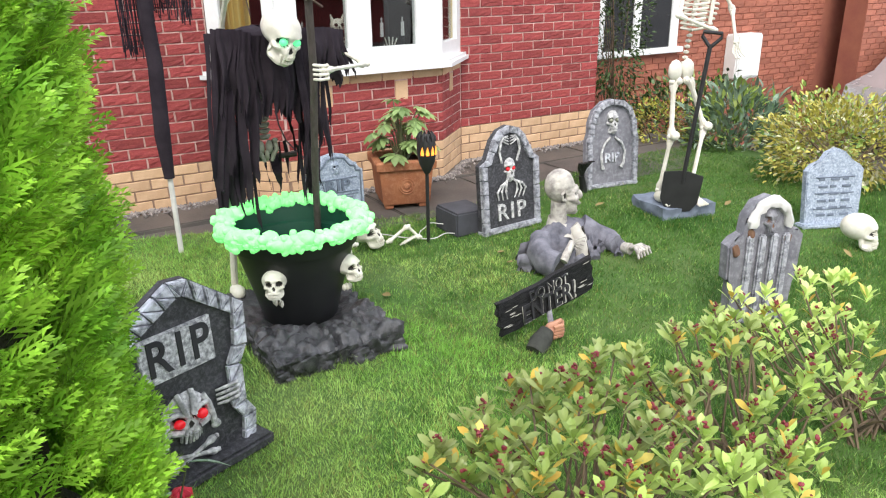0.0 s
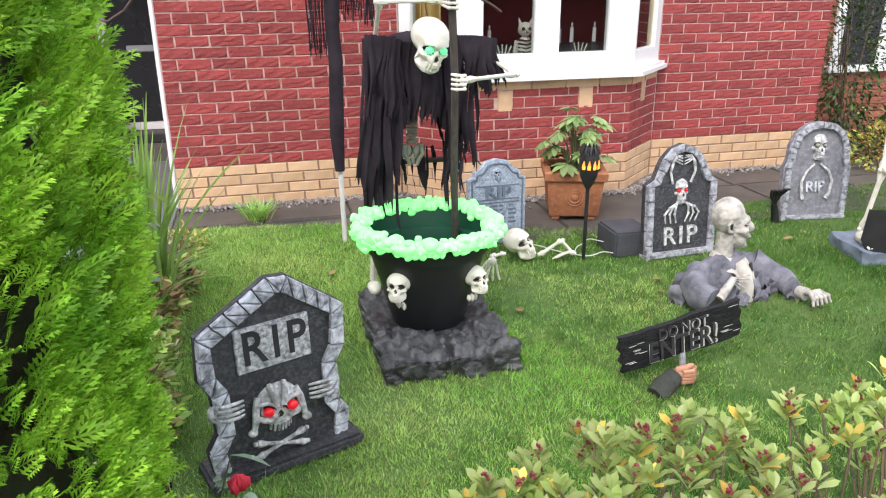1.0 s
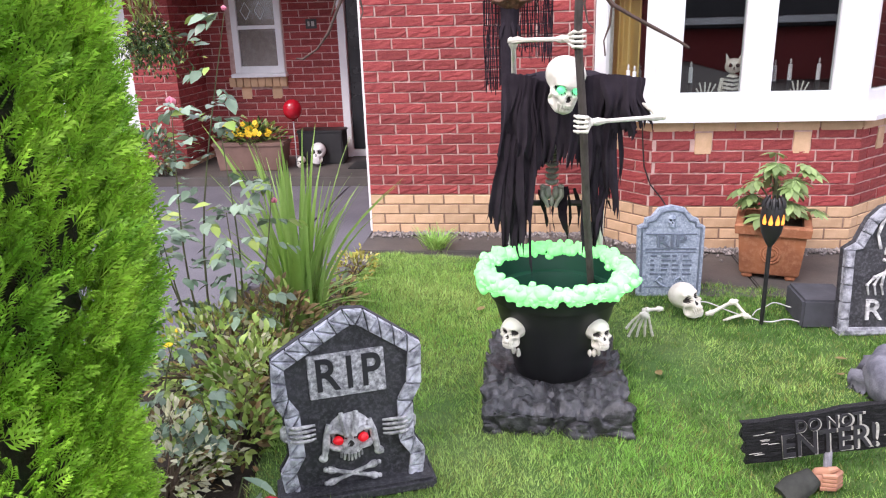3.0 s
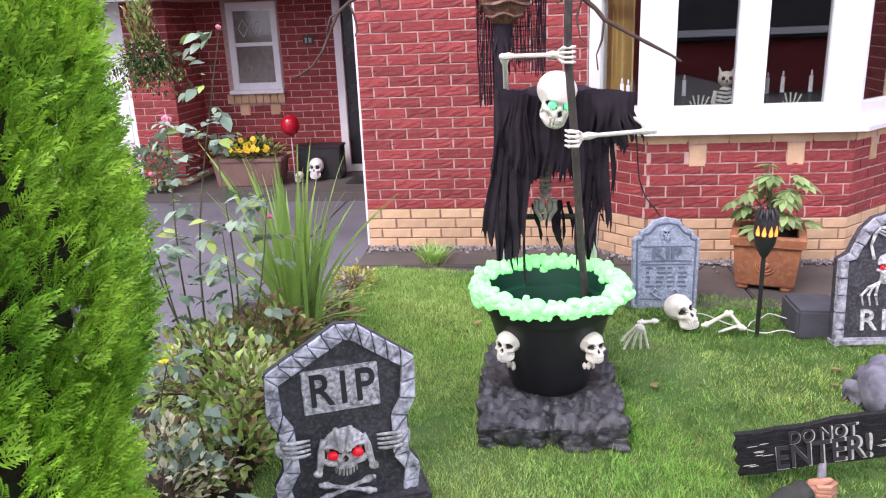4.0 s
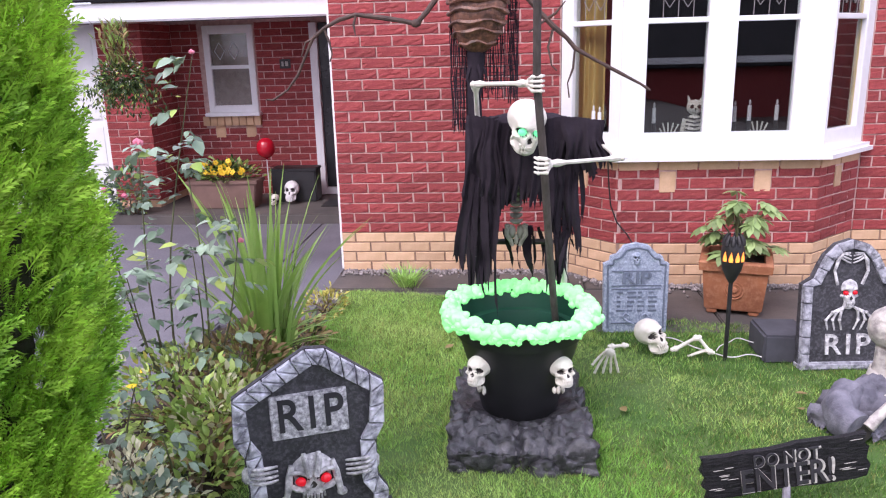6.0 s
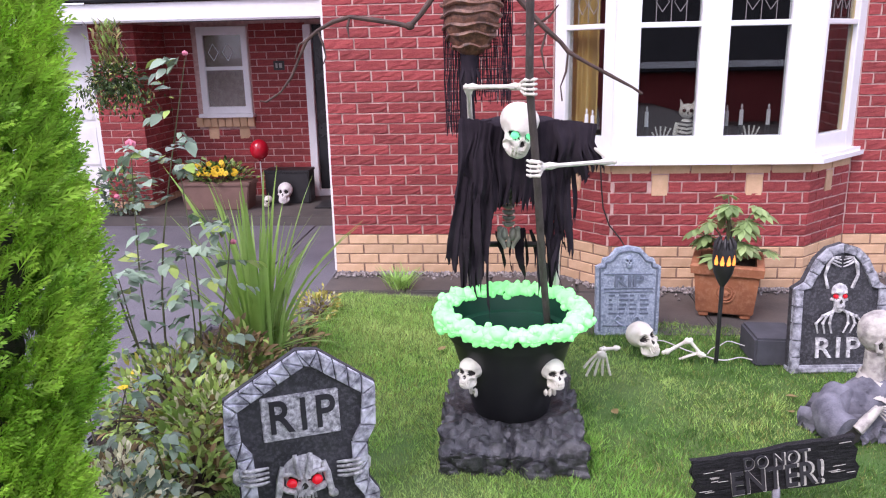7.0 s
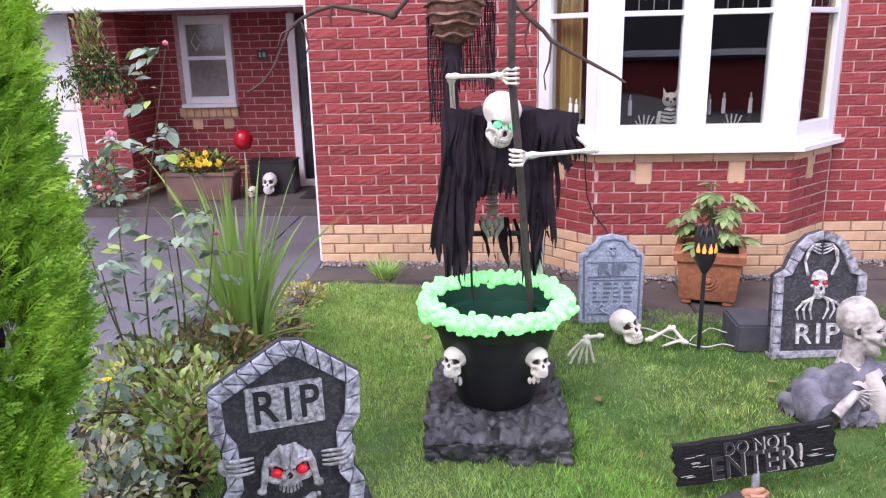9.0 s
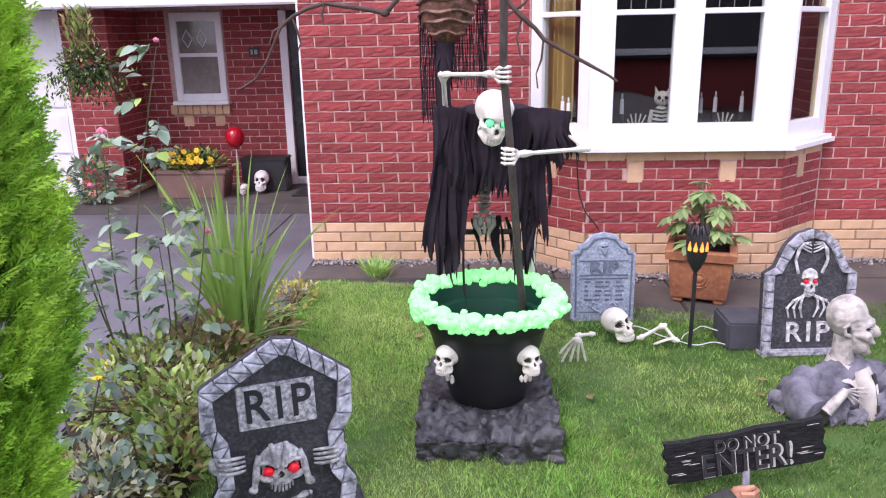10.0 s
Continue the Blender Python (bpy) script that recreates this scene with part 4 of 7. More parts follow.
skull(bm, pose(0.0, 0.03, 0.495), 0.88, 0, 1, 2)
for k in (-1, 1):
    chain(bm, [(0.02 * k, -0.008, 0.38), (0.075 * k, -0.02, 0.335), (0.105 * k, -0.022, 0.27), (0.095 * k, -0.02, 0.18), (0.08 * k, -0.012, 0.15)], [0.008, 0.009, 0.009, 0.011, 0.015], 7, 0)
part("skull_relief", bm, (RELIEF, STONE_GROOVE, BONE_GREEN), t4, "bone-coloured skull with thin arms")

# the fluted stone behind the shrubs
m = pose(3.05, 1.83, 0, 0, 0, -20) @ Matrix.Diagonal((0.78, 1, 1, 1))
t5 = thing("tombstone", "pale grey fluted tombstone with rust-brown stains", "tombstone", m)
OUT5 = [(0.19, 0.0), (0.19, 0.20), (0.225, 0.23), (0.235, 0.42), (0.20, 0.45), (0.15, 0.44), (0.14, 0.52), (0.09, 0.585), (0.0, 0.61), (-0.09, 0.585), (-0.14, 0.52), (-0.15, 0.44), (-0.20, 0.42), (-0.235, 0.39), (-0.225, 0.23), (-0.19, 0.20), (-0.19, 0.0)]
bm = bmesh.new()
slab_poly(bm, OUT5, 0.0, 0.07, bevel=0.01)
part("slab", bm, STONE_GREY, t5)
for i in range(4):
    bm = bmesh.new()
    box(bm, (-0.135 + i * 0.075, -0.02, 0.02), (-0.09 + i * 0.075, 0.004, 0.44), bevel=0.008)
    part("flute", bm, STONE_EDGE_DIM, t5)
bm = bmesh.new()
chain(bm, [(0.115 * math.cos(t), -0.004, 0.475 + 0.115 * math.sin(t)) for t in [math.pi * i / 14 for i in range(15)]], [0.026 + 0.005 * math.sin(i * 2.1) for i in range(15)], 8)
roughen(bm, 0.008, 40)
part("arch_moulding", bm, POLE_WHITE, t5, "whitish crumbling arch")
bm = bmesh.new()
skull(bm, pose(0, 0.03, 0.50), 0.72, 0, 1)
part("skull_relief", bm, (STONE_GREY, STONE_RUST), t5)
for x, z in ((-0.11, 0.44), (-0.19, 0.37), (0.12, 0.41)):
    bm = bmesh.new()
    ball(bm, (x, -0.004, z), (0.026, 0.012, 0.03), 2)
    roughen(bm, 0.012, 30)
    part("stain", bm, STONE_RUST, t5, "rust-brown patch")

# the pointed blue-grey stone by the golden shrub
m = pose(4.62, 2.47, 0, -6, 0, -24)
t6 = thing("tombstone", "pointed blue-grey foam tombstone beside golden shrub", "tombstone", m)
OUT6 = [(0.18, 0.0), (0.19, 0.36), (0.155, 0.40), (0.10, 0.42), (0.06, 0.475), (0.0, 0.50), (-0.06, 0.475), (-0.10, 0.42), (-0.155, 0.40), (-0.19, 0.36), (-0.18, 0.0)]
bm = bmesh.new()
slab_poly(bm, OUT6, 0.0, 0.05, bevel=0.006)
part("slab", bm, STONE_BLUE, t6)
bm = bmesh.new()
for k in range(3):
    rod(bm, (-0.13, -0.002, 0.12 + k * 0.1), (0.13, -0.002, 0.12 + k * 0.1), 0.004, seg=6)
part("moulding", bm, STONE_BLUE_DARK, t6)
bm = bmesh.new()
for k in range(6):
    for i in range(3):
        box(bm, (-0.11 + i * 0.08, -0.006, 0.075 + k * 0.045), (-0.05 + i * 0.08 - 0.02 * ((i + k) % 2), 0.002, 0.09 + k * 0.045), bevel=0.002)
part("worn_writing", bm, STONE_BLUE_DARK, t6)["kind"] = "stuff"
bm = bmesh.new()
box(bm, (-0.21, -0.04, 0.0), (0.21, 0.07, 0.03), bevel=0.008)
part("plinth", bm, STONE_BLUE, t6)

# ---- cauldron on its rock base ----
CX, CY = 1.262, 2.955
RX, RY = 1.262, 2.875
bm = bmesh.new()
bmesh.ops.create_cube(bm, size=1, matrix=Matrix.Translation((RX, RY, 0.07)) @ Matrix.Diagonal((0.575, 0.77, 0.14, 1)))
bmesh.ops.subdivide_edges(bm, edges=bm.edges, cuts=58, use_grid_fill=True)
for v in bm.verts:
    c = Vector((v.co.x - RX, v.co.y - RY, 0))
    k = min(1, max(abs(c.x) / 0.2875, abs(c.y) / 0.385)) ** 8
    r = math.hypot(v.co.x - CX, v.co.y - CY)
    top = v.co.z / 0.14
    v.co.z -= 0.045 * k * top
    out = c.normalized() * (0.9 * k) + Vector((0, 0, top))
    q = v.co + noise.noise_vector(v.co * 9) * 0.035
    big, mid = noise.voronoi(q * 9.5)[0], noise.voronoi(q * 23)[0]
    lump = 0.066 * (min(big[1] - big[0], 0.42) - 0.20) + 0.034 * (min(mid[1] - mid[0], 0.35) - 0.17) + 0.022 * noise.noise(q * 6) + 0.007 * noise.noise(q * 38)
    low = v.co.z < 0.005
    if abs(q.x - RX - 0.02 * math.sin(q.y * 9)) < 0.016 and q.y < 2.9:
        lump -= 0.018
    v.co += out * lump
    if low:
        v.co.z = 0.0
    elif r < 0.30:
        f = min(1, max(0, (r - 0.15) / 0.15))
        v.co.z = v.co.z * f + min(v.co.z, 0.07) * (1 - f)
solid("rock_base", bm, ROCK, "lumpy dark grey foam rock base on the lawn", "prop base")

cauldron = thing("cauldron", "large black plastic cauldron with glowing green slime rim", "cauldron", pose(CX, CY, 0.082))
bm = bmesh.new()
PROFILE = [(0.0, -0.045), (0.148, -0.045), (0.160, -0.032), (0.20, 0.12), (0.235, 0.24), (0.262, 0.335), (0.264, 0.345), (0.278, 0.350), (0.290, 0.43), (0.292, 0.445)]
seg = 72
rings = []
for r, z in PROFILE:
    rings.append([bm.verts.new((max(r, 0.001) * math.cos(2 * math.pi * k / seg), max(r, 0.001) * math.sin(2 * math.pi * k / seg), z)) for k in range(seg)])
for a, b in zip(rings, rings[1:]):
    for k in range(seg):
        bm.faces.new((a[k], a[(k + 1) % seg], b[(k + 1) % seg], b[k]))
part("pot", bm, CAULDRON, cauldron)
bm = bmesh.new()
rings = []
for r, z in ((0.292, 0.445), (0.278, 0.446), (0.268, 0.395), (0.262, 0.362), (0.256, 0.358), (0.236, 0.356), (0.230, 0.33), (0.222, 0.285), (0.001, 0.283)):
    rings.append([bm.verts.new((r * math.cos(2 * math.pi * k / seg), r * math.sin(2 * math.pi * k / seg), z)) for k in range(seg)])
for a, b in zip(rings, rings[1:]):
    for k in range(seg):
        bm.faces.new((a[k], a[(k + 1) % seg], b[(k + 1) % seg], b[k]))
part("liner", bm, CAULDRON_IN, cauldron, "inside coloured dark green for slime light, with an inner ledge")
bm = bmesh.new()
fr = random.Random(11)
n = 86
for k in range(n):
    a = 2 * math.pi * (k + fr.uniform(-0.35, 0.35)) / n
    r = 0.300 + fr.uniform(-0.012, 0.014)
    s = fr.uniform(0.019, 0.036)
    ball(bm, (r * math.cos(a), r * math.sin(a), 0.446 + fr.uniform(-0.006, 0.016)), (s * 1.15, s * 1.15, s * 0.95), 3)
    for q in range(3):
        b = a + fr.uniform(-0.05, 0.05)
        rq = r + fr.uniform(-0.022, 0.034)
        ball(bm, (rq * math.cos(b), rq * math.sin(b), 0.45 + fr.uniform(-0.030, 0.030)), fr.uniform(0.009, 0.019), 2)
    if fr.random() < 0.5:
        ball(bm, ((r - 0.030) * math.cos(a), (r - 0.030) * math.sin(a), 0.446), fr.uniform(0.012, 0.020), 2)
    if fr.random() < 0.62:
        ln = fr.uniform(0.004, 0.034)
        p = Vector(((r + 0.016) * math.cos(a), (r + 0.016) * math.sin(a), 0.432))
        chain(bm, [p, p + Vector((0, 0, -ln * 0.5)), p + Vector((0, 0, -ln))], [0.021, 0.018, 0.014], 10)
        ball(bm, p + Vector((0, 0, -ln)), fr.uniform(0.014, 0.020), 2)
roughen(bm, 0.005, 34)
roughen(bm, 0.003, 90)
part("slime_rim", bm, FOAM, cauldron, "fluorescent green foam slime with added glow")
for ang, s in ((-132, 0.64), (-48, 0.64)):
    a = radians(ang)
    bm = bmesh.new()
    skull(bm, Matrix(), s, 0, 1)
    r = 0.262
    part("skull_ornament", bm, (BONE, BONE_DARK), cauldron, "ivory skull fixed to the side", m=Matrix.Translation((r * math.cos(a), r * math.sin(a), 0.238)) @ Matrix.Rotation(0.55 * (a + radians(90)), 4, "Z") @ Matrix.Rotation(radians(-16), 4, "X") @ Matrix.Diagonal((1.15, 1.0, 0.95, 1)))
    bm = bmesh.new()
    for i in range(4):
        ball(bm, ((i - 1.5) * 0.013, -0.01 * (i % 2), -0.002 * i), (0.009, 0.012, 0.018), 1)
    part("knuckle_ornament", bm, BONE, cauldron, m=Matrix.Translation((0.236 * math.cos(a), 0.236 * math.sin(a), 0.152)) @ Matrix.Rotation(a + radians(90), 4, "Z"))

# ---- the robed reaper figure, one plain mesh ----
bm = bmesh.new()
skull(bm, pose(1.292, 2.985, 1.305, 25, 6, 14) @ Matrix.Diagonal((1.15, 1.05, 0.98, 1)), 0.98, 0, 1, 2)
chain(bm, [(1.29, 3.07, 1.26), (1.28, 3.16, 1.27), (1.27, 3.26, 1.22)], [0.026, 0.028, 0.03], 8, 0)
for i in range(8):
    z = 0.855 + i * 0.027
    ball(bm, (1.252, 3.22, z), (0.025, 0.026, 0.0125), 2, 3)
    rod(bm, (1.252 - 0.029, 3.22, z + 0.006), (1.252 + 0.029, 3.22, z + 0.006), 0.0075, seg=7, mi=3)
for k in (-1, 1):
    ball(bm, (1.252 + 0.020 * k, 3.22, 0.808), (0.019, 0.018, 0.034), 2, 3)
    chain(bm, [(1.252 + 0.042 * k, 3.20, 0.838), (1.252 + 0.044 * k, 3.19, 0.80), (1.252 + 0.026 * k, 3.19, 0.775), (1.252 + 0.016 * k, 3.19, 0.748)], [0.010, 0.011, 0.011, 0.008], 7, 3)
    ball(bm, (1.252 + 0.040 * k, 3.195, 0.842), (0.016, 0.014, 0.012), 1, 3)
ball(bm, (1.252, 3.20, 0.775), (0.012, 0.012, 0.03), 1, 3)
rod(bm, (1.10, 3.28, 0.745), (1.42, 3.28, 0.745), 0.014, seg=8, mi=1)
for x, f in ((1.075, 1.05), (1.475, 1.47)):
    chain(bm, [(x, 3.28, 0.745), (x, 3.27, 0.5), (f, 3.26, 0.16)], [0.017, 0.016, 0.017], 8, 0)
    ball(bm, (f, 3.22, 0.135), (0.035, 0.07, 0.03), 2, 0)
R_ELB, R_WR = Vector((1.085, 3.0, 1.483)), Vector((1.285, 2.79, 1.492))
L_ELB, L_WR = Vector((1.675, 3.0, 1.172)), Vector((1.385, 2.755, 1.19))
long_bone(bm, (1.085, 3.16, 1.31), R_ELB, 0.013)
long_bone(bm, R_ELB, R_WR, 0.0105)
long_bone(bm, (1.55, 3.16, 1.27), L_ELB, 0.013)
long_bone(bm, L_ELB, L_WR, 0.0105)
for wrist, side in ((R_WR, 1), (L_WR, -1)):
    c = wrist + Vector((0.035 * side, -0.03, 0))
    ball(bm, wrist + Vector((0.012 * side, -0.01, 0)), (0.02, 0.016, 0.022), 1, 0)
    for i in range(4):
        z = (i - 1.5) * 0.017
        chain(bm, [wrist + Vector((0.01 * side, -0.012, z * 0.6)), c + Vector((-0.012 * side, -0.036, z)), c + Vector((0.02 * side, -0.034, z * 1.05)), c + Vector((0.032 * side, 0.0, z * 1.1))], [0.006, 0.0068, 0.006, 0.005], 6, 0)
        for q in (c + Vector((-0.012 * side, -0.036, z)), c + Vector((0.02 * side, -0.034, z * 1.05))):
            ball(bm, q, 0.0085, 1, 0)
    chain(bm, [wrist, c + Vector((-0.01 * side, 0.025, 0.02)), c + Vector((0.02 * side, 0.02, 0.026))], [0.006, 0.006, 0.005], 6, 0)
# robe: hood cape over the shoulders, then ragged strips
rr = random.Random(8)
n = 44
rows = []
for j in range(7):
    f = j / 6
    ring = []
    for k in range(n):
        a = 2 * math.pi * k / n
        px, py = 0.06 + 0.175 * f ** 0.7, 0.05 + 0.085 * f ** 0.7
        z = 1.345 - 0.02 * f - 0.10 * f ** 3 + 0.018 * noise.noise(Vector((k * 0.5, j * 0.9, 1)))
        ring.append(bm.verts.new((1.305 + (px + 0.012 * rr.uniform(-1, 1)) * math.cos(a), 3.20 + py * math.sin(a), z)))
    rows.append(ring)
for a, b in zip(rows, rows[1:]):
    for k in range(n):
        f = bm.faces.new((a[k], a[(k + 1) % n], b[(k + 1) % n], b[k]))
        f.material_index = 4


def rag(top, length, width, sway, depth_dir, ripple):
    """A torn strip of cloth hanging from top, narrowing to a point."""
    steps = 9
    left, right = [], []
    ph = rr.uniform(0, 6)
    for s in range(steps + 1):
        t = s / steps
        w = width * (1 - 0.25 * t) * (1 if t < 0.72 else max(0.06, 1 - (t - 0.72) / 0.30)) + rr.uniform(-0.006, 0.006)
        c = Vector(top) + Vector((sway * t + ripple * math.sin(ph + t * 5), depth_dir * 0.03 * math.sin(ph + t * 4), -length * t))
        tilt = 0.35 * math.sin(ph + t * 3)
        u = Vector((math.cos(tilt), math.sin(tilt), 0)) * w / 2
        left.append(bm.verts.new(c - u))
        right.append(bm.verts.new(c + u + Vector((0, 0, rr.uniform(-0.012, 0.012)))))
    for s in range(steps):
        f = bm.faces.new((left[s], right[s], right[s + 1], left[s + 1]))
        f.material_index = 4


def drape(x0, x1, y0, y1, top, bottom, teeth, flare=0.0, cols=26, fold=0.014, lean=0.0, tear=0.55):
    """A hanging cloth from (x0, y0) to (x1, y1): folds, and torn below into strips of uneven length."""
    ph = rr.uniform(0, 6)
    steps = 18
    left = 0
    while left < cols:
        wide = min(rr.choice((4, 6, 8, 11)), cols - left)
        low = bottom + rr.uniform(-teeth, teeth * 0.7)
        skew = rr.uniform(-0.5, 0.5) * teeth
        split = tear + rr.uniform(-0.15, 0.3)
        sway, twist = rr.uniform(-0.022, 0.022), rr.uniform(-0.020, 0.020)
        grid = []
        for j in range(steps + 1):
            t = j / steps
            loose = max(0.0, t - split)
            row = []
            for i in range(left, left + wide + 1):
                u = i / cols
                mid = (left + wide / 2) / cols
                u = u + (mid - u) * loose * rr.uniform(0.2, 1.0)
                z = top - 0.012 * math.sin(3 * u + ph) + (low - top) * t
                w = fold * (0.25 + t) * (math.sin(11 * u + ph) + 0.7 * math.sin(27 * u + 2 * ph + 1.5 * t) + 0.3 * math.sin(8 * t + 40 * u))
                x = x0 + (x1 - x0) * (0.5 + (u - 0.5) * (1 + flare * t)) + lean * t + 0.008 * math.sin(7 * t + 5 * u + ph) + sway * loose * 2
                z += skew * t * t * ((i - left) / wide - 0.5)
                if t == 1:
                    z += rr.uniform(-0.035, 0.035)
                row.append(bm.verts.new((x, y0 + (y1 - y0) * u + w - 0.012 * math.sin(3.14 * t) + twist * loose * 2, z + rr.uniform(-0.003, 0.003))))
            grid.append(row)
        for a, b in zip(grid, grid[1:]):
            for i in range(wide):
                bm.faces.new((a[i], a[i + 1], b[i + 1], b[i])).material_index = 4
        left += wide


drape(1.045, 1.19, 3.13, 3.06, 1.335, 0.66, 0.14, 0.25, 34, 0.012, -0.045)
drape(1.04, 1.18, 3.27, 3.14, 1.33, 0.56, 0.15, 0.10, 34, 0.012, -0.025, 0.55)
drape(1.05, 1.18, 3.06, 3.045, 1.338, 1.06, 0.08, 0.20, 24, 0.012, -0.015, 0.7)
drape(1.11, 1.27, 3.08, 3.075, 1.325, 0.985, 0.06, -0.15, 26, 0.012, 0.0, 0.7)
drape(1.26, 1.45, 3.075, 3.085, 1.325, 1.00, 0.07, 0.0, 26, 0.012, 0.0, 0.7)
drape(1.09, 1.48, 3.30, 3.31, 1.32, 0.985, 0.08, -0.1, 34, 0.010, 0.0, 0.8)
drape(1.375, 1.545, 3.065, 3.12, 1.325, 0.80, 0.17, -0.05, 36, 0.012, 0.005)
drape(1.39, 1.52, 3.14, 3.27, 1.31, 0.60, 0.16, -0.1, 34, 0.012, -0.02, 0.5)
drape(1.44, 1.60, 3.045, 3.07, 1.325, 1.15, 0.06, 0.2, 22, 0.012, 0.035, 0.6)
drape(1.47, 1.615, 3.075, 3.10, 1.31, 1.10, 0.09, 0.0, 18, 0.010, 0.02, 0.5)
for k in range(20):
    x = rr.choice((rr.uniform(1.00, 1.13), rr.uniform(1.39, 1.50)))
    rag((x, rr.uniform(3.06, 3.3), rr.uniform(0.80, 1.0)), rr.uniform(0.15, 0.36), rr.uniform(0.006, 0.022), rr.uniform(-0.03, 0.03), 1, 0.014)
for x, w in ((1.205, 0.018), (1.258, 0.008), (1.30, 0.045), (1.335, 0.012), (1.36, 0.02)):
    rag((x, 3.27, 0.82), rr.uniform(0.16, 0.30), w, rr.uniform(-0.01, 0.03), 1, 0.008)
solid("reaper_figure", bm, (BONE, BONE_DARK, GREEN_EYE, BONE_GREEN, CLOTH), "skeletal reaper figure with green eyes in ragged black robe", "figure")

bm = bmesh.new()
chain(bm, [(1.43, 3.10, 0.385), (1.395, 2.98, 0.75), (1.355, 2.82, 1.19), (1.325, 2.742, 1.5), (1.322, 2.66, 1.80), (1.325, 2.60, 2.1)], [0.0165, 0.016, 0.016, 0.016, 0.015, 0.014], 10)
roughen(bm, 0.003, 18)
solid("stirring_staff", bm, WOOD_STAFF, "rough grey wooden staff standing in the cauldron", "staff")

# ---- the tree-ghoul figure on its pole, one plain mesh ----
bm = bmesh.new()
rod(bm, (1.03, 4.32, -0.05), (1.02, 4.31, 0.62), 0.016, seg=10, mi=0)
chain(bm, [(1.02, 4.31, 0.46), (1.015, 4.31, 0.7), (1.03, 4.31, 1.1), (1.02, 4.31, 1.35), (1.035, 4.31, 1.62)], [0.03, 0.045, 0.042, 0.04, 0.055], 10, 1)
rg = random.Random(21)
for k in range(5):
    a = k * 1.3
    chain(bm, [(1.03 + 0.02 * math.cos(a), 4.30 + 0.02 * math.sin(a), 1.55), (1.03 + 0.05 * math.cos(a), 4.30 + 0.04 * math.sin(a), 1.5), (1.03 + 0.07 * math.cos(a), 4.30 + 0.05 * math.sin(a), 1.44)], [0.014, 0.012, 0.003], 5, 1)
v = ball(bm, (1.05, 4.30, 1.87), (0.165, 0.12, 0.28), 3, 2)
for p in v:
    p.co.x += 0.03 * (p.co.z - 1.87)
    p.co.y -= 0.012 * math.sin(p.co.z * 62 + p.co.x * 9)
for k in range(7):
    z = 1.64 + k * 0.058
    w = 0.165 * math.sqrt(max(0.05, 1 - ((z - 1.87) / 0.28) ** 2)) + 0.006
    pts = [(1.05 + w * math.cos(t) + 0.03 * (z - 1.87), 4.30 - (w * 0.74) * math.sin(t), z + 0.022 * math.sin(t * 1.0) * (1 if k % 2 else 0.6) + 0.008 * math.sin(t * 5 + k)) for t in [math.pi * i / 12 for i in range(13)]]
    chain(bm, pts, [0.012 + 0.004 * math.sin(i * 1.1) for i in range(13)], 6, 2)


def branch(pts, r0, r1):
    n = len(pts)
    chain(bm, pts, [r0 + (r1 - r0) * i / (n - 1) + 0.002 * (i % 2) for i in range(n)], 8, 3)


branch([(0.93, 4.28, 2.05), (0.84, 4.27, 1.93), (0.765, 4.25, 1.83), (0.70, 4.25, 1.765), (0.62, 4.25, 1.785), (0.50, 4.25, 1.805), (0.36, 4.25, 1.825), (0.26, 4.25, 1.80), (0.17, 4.25, 1.755), (0.10, 4.25, 1.70), (0.06, 4.25, 1.62), (0.0, 4.25, 1.50), (-0.07, 4.25, 1.415), (-0.16, 4.25, 1.36), (-0.20, 4.25, 1.365)], 0.017, 0.004)
ball(bm, (0.70, 4.25, 1.768), (0.03, 0.022, 0.024), 2, 3)
branch([(0.36, 4.25, 1.825), (0.345, 4.24, 1.77), (0.355, 4.23, 1.71)], 0.008, 0.003)
branch([(0.17, 4.25, 1.755), (0.20, 4.24, 1.68), (0.215, 4.23, 1.61), (0.20, 4.22, 1.57)], 0.006, 0.003)
branch([(0.10, 4.25, 1.70), (0.06, 4.24, 1.68), (0.03, 4.24, 1.60)], 0.006, 0.003)
branch([(1.20, 4.28, 2.03), (1.30, 4.27, 1.92), (1.40, 4.25, 1.80), (1.47, 4.25, 1.73), (1.545, 4.25, 1.665), (1.59, 4.25, 1.61), (1.70, 4.25, 1.545), (1.83, 4.25, 1.475), (1.96, 4.25, 1.405), (2.01, 4.25, 1.37)], 0.017, 0.006)
branch([(1.43, 4.25, 1.77), (1.38, 4.22, 1.735), (1.33, 4.2, 1.70)], 0.007, 0.003)
branch([(1.43, 4.25, 1.77), (1.48, 4.22, 1.80), (1.53, 4.2, 1.86)], 0.008, 0.003)
branch([(1.59, 4.25, 1.61), (1.58, 4.24, 1.50), (1.55, 4.23, 1.42), (1.56, 4.22, 1.34)], 0.006, 0.0025)
branch([(1.47, 4.25, 1.73), (1.44, 4.24, 1.62), (1.46, 4.23, 1.52), (1.49, 4.23, 1.49)], 0.006, 0.0025)
